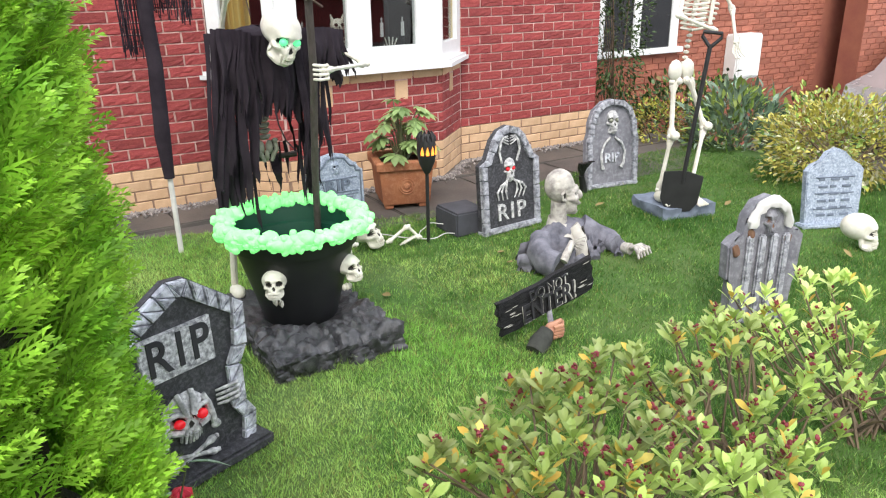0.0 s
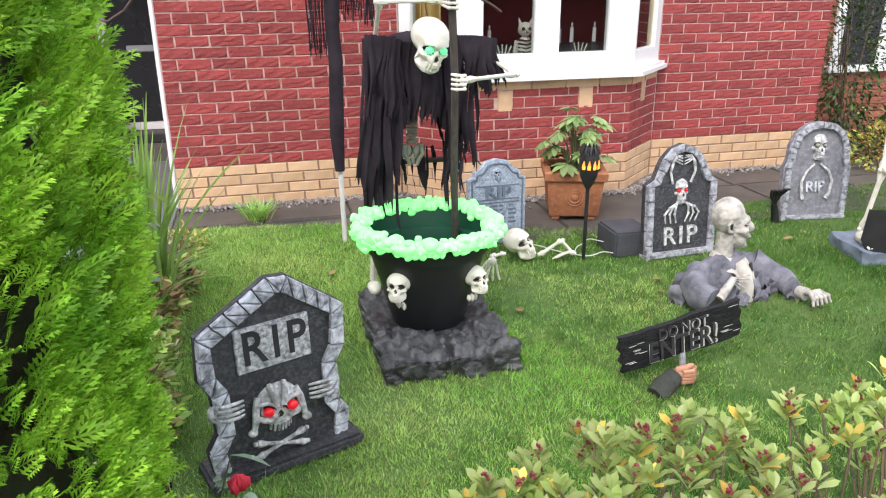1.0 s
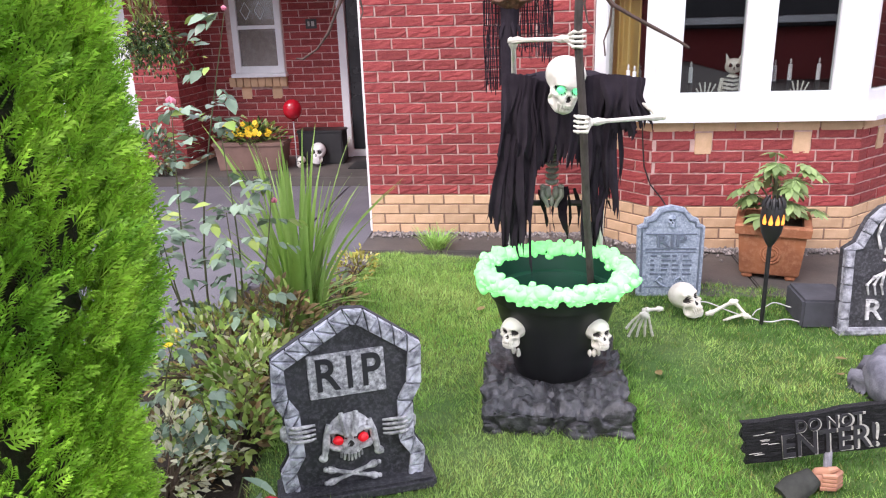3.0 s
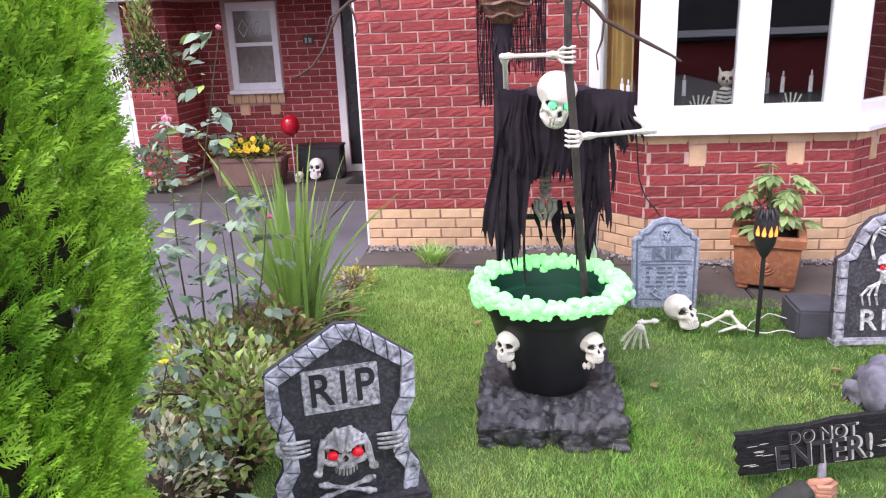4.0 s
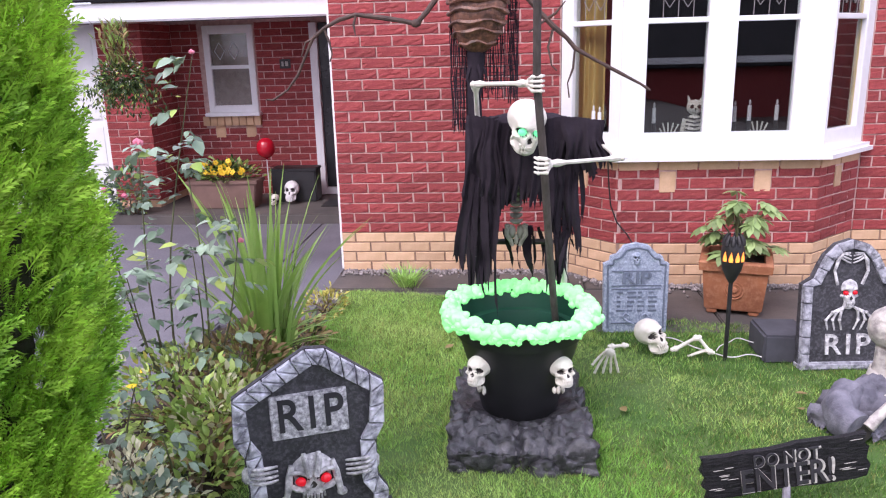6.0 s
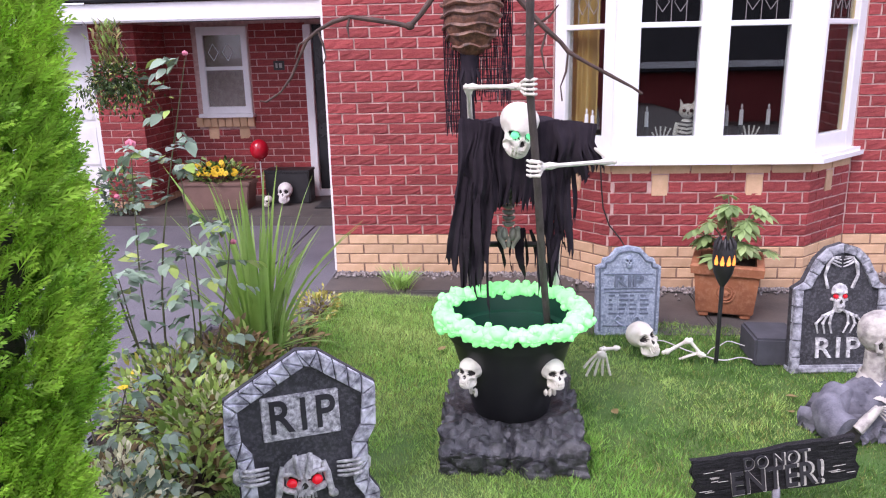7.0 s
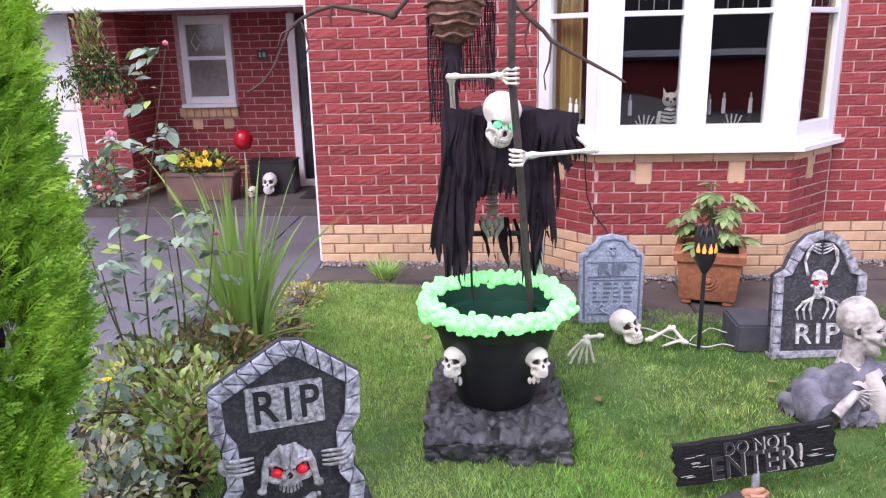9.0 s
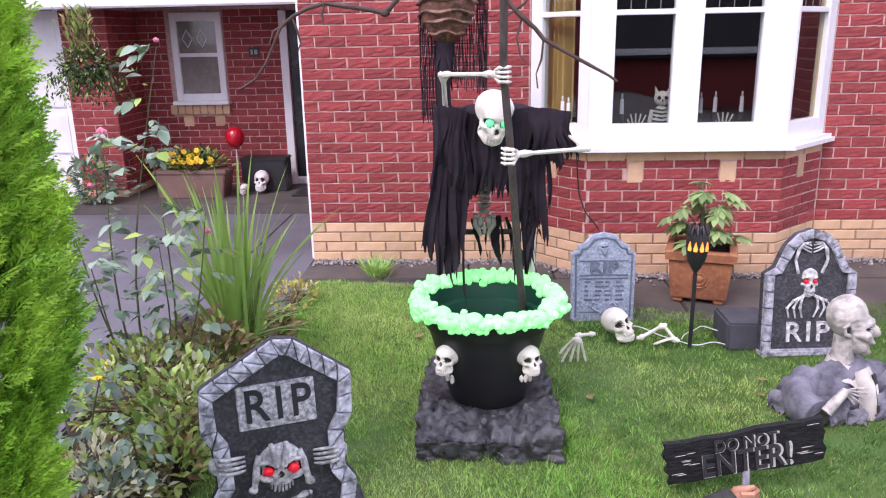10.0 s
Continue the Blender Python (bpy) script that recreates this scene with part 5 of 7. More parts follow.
# loose gauze: thin threads, knotted across
for x0, x1, zb in ((0.885, 1.0, 1.16), (1.215, 1.275, 1.34), (1.06, 1.20, 1.36)):
    threads = 16 if x1 - x0 < 0.1 else 24
    for i in range(threads):
        x = x0 + (x1 - x0) * i / (threads - 1)
        pts = [(x + rg.uniform(-0.006, 0.006), 4.36 + rg.uniform(-0.012, 0.012), 2.08 - (2.08 - zb + rg.uniform(-0.04, 0.05)) * s / 7) for s in range(8)]
        chain(bm, pts, [0.0034] * 8, 4, 1)
    for s in range(26):
        z = zb + 0.03 + (2.0 - zb) * s / 26
        rod(bm, (x0, 4.36, z + rg.uniform(-0.01, 0.01)), (x1, 4.36, z + rg.uniform(-0.01, 0.01)), 0.0022, seg=4, mi=1)
solid("tree_ghoul_figure", bm, (POLE_WHITE, CLOTH, RIBS, TWIG), "brown ribbed ghoul figure with branch arms on a pole", "figure")

# ---- loose bones on the lawn ----
bm = bmesh.new()
skull(bm, pose(0, 0, 0.098, -24, -14, 0), 0.95, 0, 1)
solid("skull", bm, (BONE, BONE_DARK), "ivory plastic skull lying tilted on the lawn", "skull", m=pose(1.985, 3.72, 0.0, 0, 0, 30), group="skulls on the lawn")
bm = bmesh.new()
skull(bm, pose(0, 0, 0.10, 0, 0, 0), 1.05, 0, 1)
solid("skull", bm, (BONE, BONE_DARK), "yellowish plastic skull beside the pointed tombstone", "skull", m=pose(4.38, 2.14, 0.0, 0, 0, 30), group="skulls on the lawn")
bm = bmesh.new()
bony_palm(bm, pose(1.725, 3.43, 0.145, 14, 12, 10), 1.4, 0, 0.16)
long_bone(bm, (1.73, 3.44, 0.155), (1.81, 3.52, 0.13), 0.011)
solid("bone_paw_prop", bm, BONE, "ivory plastic skeleton paw standing on its fingers", "bone")
bm = bmesh.new()
long_bone(bm, (2.09, 3.66, 0.05), (2.20, 3.63, 0.135), 0.012)
long_bone(bm, (2.20, 3.63, 0.135), (2.265, 3.60, 0.06), 0.011)
bony_palm(bm, pose(2.255, 3.60, 0.075, 62, 0, 40), 1.1, 0, 0.05)
solid("bone_forearm_prop", bm, BONE, "ivory plastic skeleton forearm bent on the grass", "bone")
bm = bmesh.new()
chain(bm, [(2.06 + 0.56 * t, 3.84 - 0.28 * t + 0.045 * math.sin(7 * t + 1) + 0.015 * math.sin(19 * t), 0.026 + 0.008 * math.sin(11 * t)) for t in [i / 28 for i in range(29)]], [0.0032] * 29, 6)
chain(bm, [(2.32 + 0.30 * t, 3.70 + 0.10 * math.sin(3.4 * t) + 0.012 * math.sin(17 * t), 0.028 + 0.03 * math.sin(3.14 * t)) for t in [i / 20 for i in range(21)]], [0.0028] * 21, 6)
solid("power_cable", bm, POLE_WHITE, "thin pale cable trailing over the lawn", "cable")
bm = bmesh.new()
chain(bm, [(1.87, BAY - 0.06, 0.87), (1.885, BAY - 0.03, 0.72), (1.90, BAY - 0.03, 0.58), (1.945, BAY - 0.03, 0.46), (2.02, BAY - 0.05, 0.37), (2.06, 4.7, 0.30), (2.02, 4.2, 0.06), (2.0, 4.1, 0.03)], [0.005] * 8, 6)
solid("power_cable", bm, BLACK, "thin black cable hanging from the bay sill", "cable")

# ---- flame torch ----
torch = thing("garden_torch", "black solar torch with flickering flame slots", "torch", pose(2.35, 3.64, 0))
bm = bmesh.new()
rod(bm, (0, 0, -0.03), (0, 0, 0.46), 0.011, seg=10)
part("stake", bm, BLACK, torch)
bm = bmesh.new()
rings = []
for r, z in ((0.012, 0.43), (0.024, 0.45), (0.047, 0.50), (0.058, 0.56), (0.057, 0.61), (0.048, 0.645)):
    rings.append([bm.verts.new((r * math.cos(t), r * math.sin(t), z)) for t in [2 * math.pi * k / 20 for k in range(20)]])
for a, b in zip(rings, rings[1:]):
    for k in range(20):
        bm.faces.new((a[k], a[(k + 1) % 20], b[(k + 1) % 20], b[k]))
bowl = part("bowl", bm, BLACK, torch)
for k in range(10):
    a = 2 * math.pi * k / 10
    bm = bmesh.new()
    chain(bm, [(0.049 * math.cos(a), 0.049 * math.sin(a), 0.632), (0.048 * math.cos(a), 0.048 * math.sin(a), 0.655), (0.034 * math.cos(a), 0.034 * math.sin(a), 0.685)], [0.011, 0.010, 0.004], 6)
    part("prong", bm, BLACK, bowl)
for k in range(4):
    a = radians(-98) + (k - 1.5) * 0.55
    bm = bmesh.new()
    slab_poly(bm, [(-0.008, 0.552), (0.008, 0.552), (0.011, 0.565), (0.006, 0.585), (0.001, 0.604), (-0.006, 0.585), (-0.011, 0.565)], -0.0605, -0.050, bevel=0.001)
    part("flame_slot", bm, FLAME, bowl, "glowing orange slot", m=Matrix.Rotation(a + radians(90), 4, "Z"))
bm = bmesh.new()
rod(bm, (0, 0, 0.635), (0, 0, 0.665), 0.038, 0.03, 16)
part("cap", bm, BLACK, torch)

# ---- sign held by a fist ----
sign = thing("warning_sign", "charred black plank sign reading do not enter", "sign", pose(2.175, 2.31, 0, 0, 0, 5))
bm = bmesh.new()
rs = random.Random(4)
pts = [(-0.285, -0.083), (-0.27, -0.05), (-0.292, -0.03), (-0.275, 0.0), (-0.295, 0.03), (-0.28, 0.06), (-0.29, 0.083)]
pts += [(-0.285 + 0.57 * i / 12, 0.083 + rs.uniform(-0.006, 0.006)) for i in range(1, 12)]
pts += [(0.285, 0.085), (0.27, 0.05), (0.292, 0.03), (0.275, -0.01), (0.295, -0.04), (0.28, -0.083)]
pts += [(0.285 - 0.57 * i / 12, -0.083 + rs.uniform(-0.006, 0.006)) for i in range(1, 12)]
slab_poly(bm, pts, -0.012, 0.012, bevel=0.004)
plank = part("plank", bm, SIGN_BLACK, sign, m=pose(0, -0.02, 0.185, 0, -8.5, 0))
for words, size, z, squeeze in (("DO NOT", 0.066, 0.042, 0.85), ("ENTER!", 0.125, -0.032, 0.80)):
    lettering(words, size * 1.04, 0.006, SIGN_TEXT, "lettering", plank, pose(0.006, -0.013, z - 0.004), "pale worn edges of the letters", squeeze)
    lettering(words, size, 0.006, STONE_GROOVE, "lettering", plank, pose(0.0, -0.0165, z), "black letters", squeeze)
for i in range(16):
    z = rs.uniform(-0.072, 0.072)
    x0 = rs.choice((rs.uniform(-0.275, -0.20), rs.uniform(0.17, 0.25), rs.uniform(-0.25, 0.2) if abs(z) > 0.066 else 0.2))
    bm = bmesh.new()
    slab_poly(bm, [(x0, z), (x0 + rs.uniform(0.01, 0.02), z - 0.0008), (x0 + rs.uniform(0.025, 0.045), z + 0.0004), (x0 + 0.015, z + rs.uniform(0.0006, 0.0018))], -0.0145, -0.010)
    part("wood_split", bm, SIGN_TEXT, plank)
bm = bmesh.new()
rod(bm, (-0.012, -0.095, -0.01), (0.02, -0.005, 0.14), 0.014, seg=8)
part("post", bm, STONE_GREY, sign, "grey round post")
# the rubber fist and sleeve coming out of the turf
bm = bmesh.new()
ball(bm, (0.0, 0.0, 0.052), (0.045, 0.032, 0.036), 2, 0)
for i in range(4):
    chain(bm, [(-0.02, -0.026, 0.028 + i * 0.016), (0.02, -0.04, 0.03 + i * 0.016), (0.046, -0.02, 0.03 + i * 0.016), (0.042, 0.01, 0.03 + i * 0.016)], [0.009, 0.0105, 0.0105, 0.008], 7, 0)
chain(bm, [(-0.03, 0.0, 0.075), (0.0, -0.025, 0.093), (0.03, -0.02, 0.095)], [0.012, 0.012, 0.009], 7, 0)
chain(bm, [(-0.035, 0.0, 0.05), (-0.07, -0.01, 0.036), (-0.11, -0.02, 0.022), (-0.15, -0.03, 0.0)], [0.034, 0.042, 0.048, 0.044], 12, 1)
roughen(bm, 0.005, 24)
solid("rubber_fist", bm, (SKIN, SLEEVE), "flesh-coloured rubber fist with dark sleeve gripping a sign", "prop", m=pose(2.155, 2.215, 0.0, 0, 0, 10))

# ---- half-buried zombie bust, one plain mesh ----
bm = bmesh.new()
Z = pose(2.85, 2.98, 0, 0, 0, 14)
# in this frame the chest looks along -y; the head is turned aside
head_bm = bmesh.new()
shapes = [((0, 0.022, 0.446), (0.077, 0.100, 0.092)), ((0, -0.035, 0.395), (0.062, 0.068, 0.085)), ((0, -0.045, 0.325), (0.048, 0.056, 0.044)), ((0, -0.085, 0.428), (0.050, 0.030, 0.015)), ((0, -0.112, 0.390), (0.014, 0.032, 0.030)), ((0, -0.132, 0.378), (0.018, 0.018, 0.014)), ((0, -0.085, 0.298), (0.030, 0.032, 0.020))]
for k in (-1, 1):
    shapes += [((0.046 * k, -0.062, 0.378), (0.026, 0.040, 0.022)), ((0.026 * k, -0.094, 0.352), (0.026, 0.028, 0.013)), ((0.036 * k, -0.070, 0.318), (0.018, 0.030, 0.016))]
v = mould(head_bm, (0, -0.01, 0.40), shapes, 5, 2)
deep = set()
for p in v:
    x, y, z = p.co
    if y < -0.03:
        e = dip(abs(x), z, (0.032, 0.408), 0.021, 0.013)
        g = dip(x, z, (0, 0.327), 0.030, 0.019)
        p.co.y += 0.022 * min(1, 1.6 * e) + 0.045 * min(1, 1.6 * g)
        if e > 0.35 or g > 0.25:
            deep.add(p)
    crease = noise.noise(Vector((x * 30, y * 30, z * 60)))
    p.co += (p.co - Vector((0, 0, 0.40))).normalized() * ((0.007 if z < 0.45 and y < 0 else 0.003) * crease - 0.006 * max(0, 0.25 - abs(noise.noise(Vector((x * 22, y * 22, z * 40))))))
for f in head_bm.faces:
    f.material_index = 1 if sum(p in deep for p in f.verts) >= 2 else 0
for k in (-1, 1):
    chain(head_bm, [(0.070 * k, -0.002, 0.378), (0.082 * k, 0.020, 0.385), (0.086 * k, 0.030, 0.415), (0.080 * k, 0.008, 0.432), (0.072 * k, -0.004, 0.415)], [0.008, 0.009, 0.010, 0.009, 0.005], 8, 0)
    ball(head_bm, (0.073 * k, 0.010, 0.405), (0.008, 0.012, 0.018), 1, 1)
for i in range(-2, 3):
    box(head_bm, (i * 0.010 - 0.004, -0.100, 0.306), (i * 0.010 + 0.004, -0.088, 0.317), 3, bevel=0.0015)
chain(head_bm, [(0, 0.015, 0.36), (0, 0.02, 0.28), (0, 0.02, 0.20)], [0.058, 0.054, 0.068], 16, 0)
merge(bm, head_bm, Matrix.Translation((0, 0.015, -0.028)) @ Matrix.Rotation(radians(52), 4, "Z") @ Matrix.Diagonal((0.92, 0.84, 1.03, 1)))
# coat: a creased mound with padded shoulders
coat = bmesh.new()
v = mould(coat, (0, 0.02, 0.05), [((0, 0.02, 0.06), (0.19, 0.125, 0.165)), ((-0.15, 0.01, 0.10), (0.085, 0.09, 0.085)), ((0.15, 0.01, 0.10), (0.085, 0.09, 0.085))], 5, 2)
for p in v:
    q = p.co * 13
    p.co += p.co.normalized() * (0.022 * (abs(noise.noise(q)) - 0.2) + 0.012 * (abs(noise.noise(q * 2.3)) - 0.2))
for f in coat.faces:
    f.material_index = 2
# sleeves
chain(coat, [(-0.17, 0.02, 0.13), (-0.24, -0.03, 0.11), (-0.265, -0.11, 0.075), (-0.245, -0.19, 0.06)], [0.075, 0.075, 0.068, 0.075], 20, 2)
ball(coat, (-0.244, -0.192, 0.058), (0.062, 0.012, 0.055), 2, 1)
chain(coat, [(0.17, 0.0, 0.13), (0.25, -0.07, 0.085), (0.28, -0.16, 0.06), (0.26, -0.24, 0.055)], [0.075, 0.066, 0.056, 0.052], 20, 2)
roughen(coat, 0.012, 17)
roughen(coat, 0.007, 38)
merge(bm, coat, Matrix.Diagonal((1.02, 0.80, 1.08, 1)))
# shirt collar with two points, shirt front and tie
shirt = bmesh.new()
rings = []
for r, z in ((0.064, 0.262), (0.070, 0.268), (0.088, 0.232), (0.108, 0.196)):
    rings.append([shirt.verts.new((r * math.sin(t), 0.02 - r * math.cos(t) - 0.02 * (0.268 - z) / 0.07, z - 0.050 * (1 - abs(t) / math.pi) ** 2 - (0.018 * max(0, 1 - abs(abs(t) - 0.55) / 0.3) if z < 0.2 else 0))) for t in [-math.pi + 0.10 + (2 * math.pi - 0.20) * k / 40 for k in range(41)]])
for a, b in zip(rings, rings[1:]):
    for k in range(40):
        if k not in (19, 20):
            shirt.faces.new((a[k], a[k + 1], b[k + 1], b[k])).material_index = 3
chain(shirt, [(0, -0.07, 0.215), (0, -0.115, 0.15), (0, -0.138, 0.08), (0, -0.145, 0.0)], [0.045, 0.050, 0.052, 0.05], 14, 3)
roughen(shirt, 0.004, 30)
slab_poly(shirt, [(-0.016, 0.215), (0.016, 0.215), (0.010, 0.190), (0.036, 0.05), (0.004, 0.012), (-0.028, 0.05), (-0.008, 0.190)], -0.004, 0.006, 1, 0.002)
for p in shirt.verts:
    if -0.006 < p.co.y < 0.008 and abs(p.co.x) < 0.04:
        p.co.y -= 0.205 - 0.36 * max(0, p.co.z - 0.03)
merge(bm, shirt, Matrix.Translation((0, 0.01, -0.012)) @ Matrix.Rotation(radians(26), 4, "Z") @ Matrix.Diagonal((0.92, 0.86, 0.98, 1)))
# bony paws: one across the chest, one reaching over the turf
bony_palm(bm, Matrix.Translation((-0.125, -0.150, 0.165)) @ pose(0, 0, 0, 0, -70, -12), 0.78, 0, 0.25)
chain(bm, [(-0.22, -0.165, 0.085), (-0.17, -0.160, 0.13), (-0.12, -0.150, 0.168)], [0.026, 0.022, 0.017], 9, 0)
chain(bm, [(0.26, -0.24, 0.055), (0.255, -0.29, 0.06)], [0.030, 0.034], 10, 0)
for i in range(5):
    a = (i - 2) * 0.35
    pts = [(0.255, -0.285, 0.062), (0.255 + 0.05 * math.sin(a), -0.335, 0.088), (0.255 + 0.085 * math.sin(a), -0.37, 0.072), (0.255 + 0.10 * math.sin(a), -0.385, 0.04)]
    chain(bm, pts, [0.013, 0.0115, 0.0095, 0.006], 8, 0)
    for q in pts[1:3]:
        ball(bm, q, 0.0135, 1, 0)
for x0, x1, y0, y1, top in ((-0.31, -0.10, -0.05, -0.14, 0.12), (-0.33, -0.19, 0.06, -0.10, 0.11), (0.05, 0.27, -0.13, -0.06, 0.12), (0.19, 0.33, -0.08, 0.05, 0.10), (-0.22, -0.03, -0.12, -0.155, 0.07), (0.05, 0.27, -0.16, -0.11, 0.07), (-0.22, 0.22, 0.13, 0.14, 0.12), (0.20, 0.33, -0.23, -0.18, 0.065)):
    drape(x0, x1, y0, y1, top, 0.015, 0.015, 0.15, 26, 0.016, 0.0, 0.7)
solid("zombie_bust", bm, (ZOMBIE, BONE_DARK, RAG, SHIRT, RAG), "grey latex zombie bust in ragged coat rising from lawn", "figure", m=Z)

# ---- standing skeleton with spade, one plain mesh, on its base ----
bm = bmesh.new()
S = Vector((4.05, 3.30, 0))


def at(x, y, z):
    return S + Vector((x, y, z))


for i in range(14):
    ball(bm, at(0.05 + 0.006 * i, 0.02, 0.98 + i * 0.034), (0.02, 0.022, 0.014), 1, 0)
for k in (-1, 1):
    ball(bm, at(0.01 + 0.055 * k, 0, 0.94), (0.055, 0.035, 0.07), 2, 0)
    ball(bm, at(0.01 + 0.035 * k, -0.02, 0.875), (0.03, 0.025, 0.03), 1, 0)
    for i in range(8):
        z = 1.20 + i * 0.03
        w = 0.125 - 0.004 * abs(i - 4) ** 1.6
        cx = 0.05 + 0.006 * (6 + i)
        chain(bm, [at(cx, 0.04, z + 0.02), at(cx + w * k, 0.02, z), at(cx + w * 0.9 * k, -0.06, z - 0.01), at(cx + 0.02 * k, -0.095, z)], [0.008, 0.0085, 0.0085, 0.008], 6, 0)
rod(bm, at(0.12, -0.095, 1.22), at(0.14, -0.095, 1.43), 0.013, seg=6)
chain(bm, [at(-0.02, -0.02, 1.455), at(0.13, -0.05, 1.47), at(0.29, -0.02, 1.455)], [0.011, 0.009, 0.011], 6, 0)
long_bone(bm, at(-0.05, 0, 0.87), at(-0.06, -0.03, 0.52), 0.019)
long_bone(bm, at(-0.06, -0.03, 0.52), at(-0.10, 0, 0.16), 0.016)
long_bone(bm, at(0.10, 0, 0.87), at(0.20, -0.07, 0.56), 0.019)
long_bone(bm, at(0.20, -0.07, 0.56), at(0.07, -0.12, 0.17), 0.016)
ball(bm, at(-0.06, -0.06, 0.53), 0.032, 2, 0)
ball(bm, at(0.20, -0.10, 0.57), 0.032, 2, 0)
for x, y in ((-0.11, -0.05), (0.06, -0.17)):
    ball(bm, at(x, y + 0.02, 0.12), (0.035, 0.055, 0.04), 2, 0)
    for i in range(5):
        rod(bm, at(x - 0.03 + 0.015 * i, y - 0.02, 0.11), at(x - 0.04 + 0.02 * i, y - 0.085, 0.085), 0.008, 0.006, 6)
long_bone(bm, at(0.30, -0.01, 1.45), at(0.40, -0.03, 1.30), 0.015)
long_bone(bm, at(0.40, -0.03, 1.30), at(0.36, -0.12, 1.10), 0.013)
bony_palm(bm, Matrix.Translation(at(0.36, -0.12, 1.10)) @ pose(0, 0, 0, -10), 1.0, 0, 0.3)
long_bone(bm, at(-0.03, -0.01, 1.45), at(-0.12, -0.06, 1.28), 0.015)
long_bone(bm, at(-0.12, -0.06, 1.28), at(0.10, -0.16, 1.19), 0.013)
skull(bm, Matrix.Translation(at(0.15, -0.02, 1.62)) @ pose(0, 0, 0, 0, 0, -20), 1.0, 0, 1)
solid("skeleton_figure", bm, (BONE, BONE_DARK), "life-size ivory plastic skeleton standing on a base", "figure")
spade = thing("spade", "black plastic spade leaning against the skeleton", "spade", pose(3.955, 3.14, 0.04, -2, 6, -42))
bm = bmesh.new()
rod(bm, (0, 0, 0.2), (0, 0, 1.08), 0.014, seg=10)
part("shaft", bm, BLACK, spade)
bm = bmesh.new()
slab_poly(bm, [(-0.125, 0.26), (-0.12, 0.08), (-0.08, 0.02), (0.0, 0.0), (0.08, 0.02), (0.12, 0.08), (0.125, 0.26), (0.03, 0.28), (-0.03, 0.28)], -0.006, 0.008, bevel=0.003)
part("blade", bm, BLACK, spade)
bm = bmesh.new()
chain(bm, [(0, 0, 1.06), (-0.055, 0, 1.12), (-0.055, 0, 1.15), (0.055, 0, 1.15), (0.055, 0, 1.12), (0, 0, 1.06)], [0.012] * 6, 8)
part("grip", bm, BLACK, spade)
bm = bmesh.new()
bmesh.ops.create_cube(bm, size=1, matrix=Matrix.Translation((4.08, 3.28, 0.035)) @ Matrix.Rotation(radians(-14), 4, "Z") @ Matrix.Diagonal((0.40, 0.37, 0.08, 1)))
bmesh.ops.subdivide_edges(bm, edges=bm.edges, cuts=10, use_grid_fill=True)
for v in bm.verts:
    v.co += noise.noise_vector(v.co * 11) * 0.022
solid("figure_base", bm, STONE_BLUE_DARK, "blue-grey foam base under the skeleton", "prop base")

bm = bmesh.new()
chain(bm, [(3.87, 3.95, -0.01), (3.86, 3.95, 0.06), (3.83, 3.94, 0.14)], [0.03, 0.026, 0.022], 9, 0)
for i in range(5):
    a = (i - 2) * 0.4
    chain(bm, [(3.83, 3.94, 0.14), (3.82 + 0.05 * math.sin(a), 3.92, 0.20), (3.82 + 0.08 * math.sin(a), 3.89, 0.245), (3.82 + 0.085 * math.sin(a), 3.86, 0.25)], [0.014, 0.012, 0.010, 0.004], 6, 0)
roughen(bm, 0.006, 30)
solid("claw_prop", bm, BLACK, "black clawed paw reaching out of the lawn", "prop")


# ---- things inside the bay window ----
def candle(x, y, h):
    c = thing("candle", "white electric candle on the inner window board", "candle", pose(x, y, 0.985), group="window candles")
    bm = bmesh.new()
    rod(bm, (0, 0, h - 0.10), (0, 0, h), 0.0135, 0.0125, 12)
    part("wax", bm, WHITE, c)
    bm = bmesh.new()
    rod(bm, (0, 0, 0), (0, 0, h - 0.10), 0.012, 0.016, 12)
    part("holder", bm, BLACK, c)
    bm = bmesh.new()
    ball(bm, (0, 0, h + 0.018), (0.007, 0.007, 0.02), 2)
    part("bulb", bm, POLE_WHITE, c)


for x, h in ((2.19, 0.22), (1.79, 0.21), (1.83, 0.20), (2.715, 0.22), (2.81, 0.225), (2.985, 0.225)):
    candle(x, 5.06, h)
bm = bmesh.new()
v = ball(bm, (0, 0, 0.075), (0.05, 0.045, 0.075), 2, 0)
ball(bm, (0, -0.005, 0.185), (0.046, 0.042, 0.042), 2, 0)
for k in (-1, 1):
    rod(bm, (0.028 * k, 0, 0.21), (0.04 * k, 0, 0.25), 0.012, 0.002, 6, 0)
    ball(bm, (0.018 * k, -0.04, 0.19), 0.012, 1, 1)
    chain(bm, [(0.05 * k, 0, 0.12), (0.062 * k, -0.01, 0.06), (0.045 * k, -0.01, 0.005)], [0.012, 0.012, 0.006], 6, 0)
rod(bm, (0, -0.042, 0.178), (0, -0.056, 0.165), 0.006, 0.001, 5, 1)
for i in range(5):
    chain(bm, [(-0.045, -0.02, 0.04 + i * 0.022), (0, -0.05, 0.035 + i * 0.022), (0.045, -0.02, 0.04 + i * 0.022)], [0.005] * 3, 5, 1)
solid("owl_ornament", bm, (BONE, BONE_DARK), "pale skeleton owl ornament on the window board", "ornament", m=pose(2.455, 5.06, 0.985, 0, 0, -8) @ Matrix.Scale(1.2, 4))
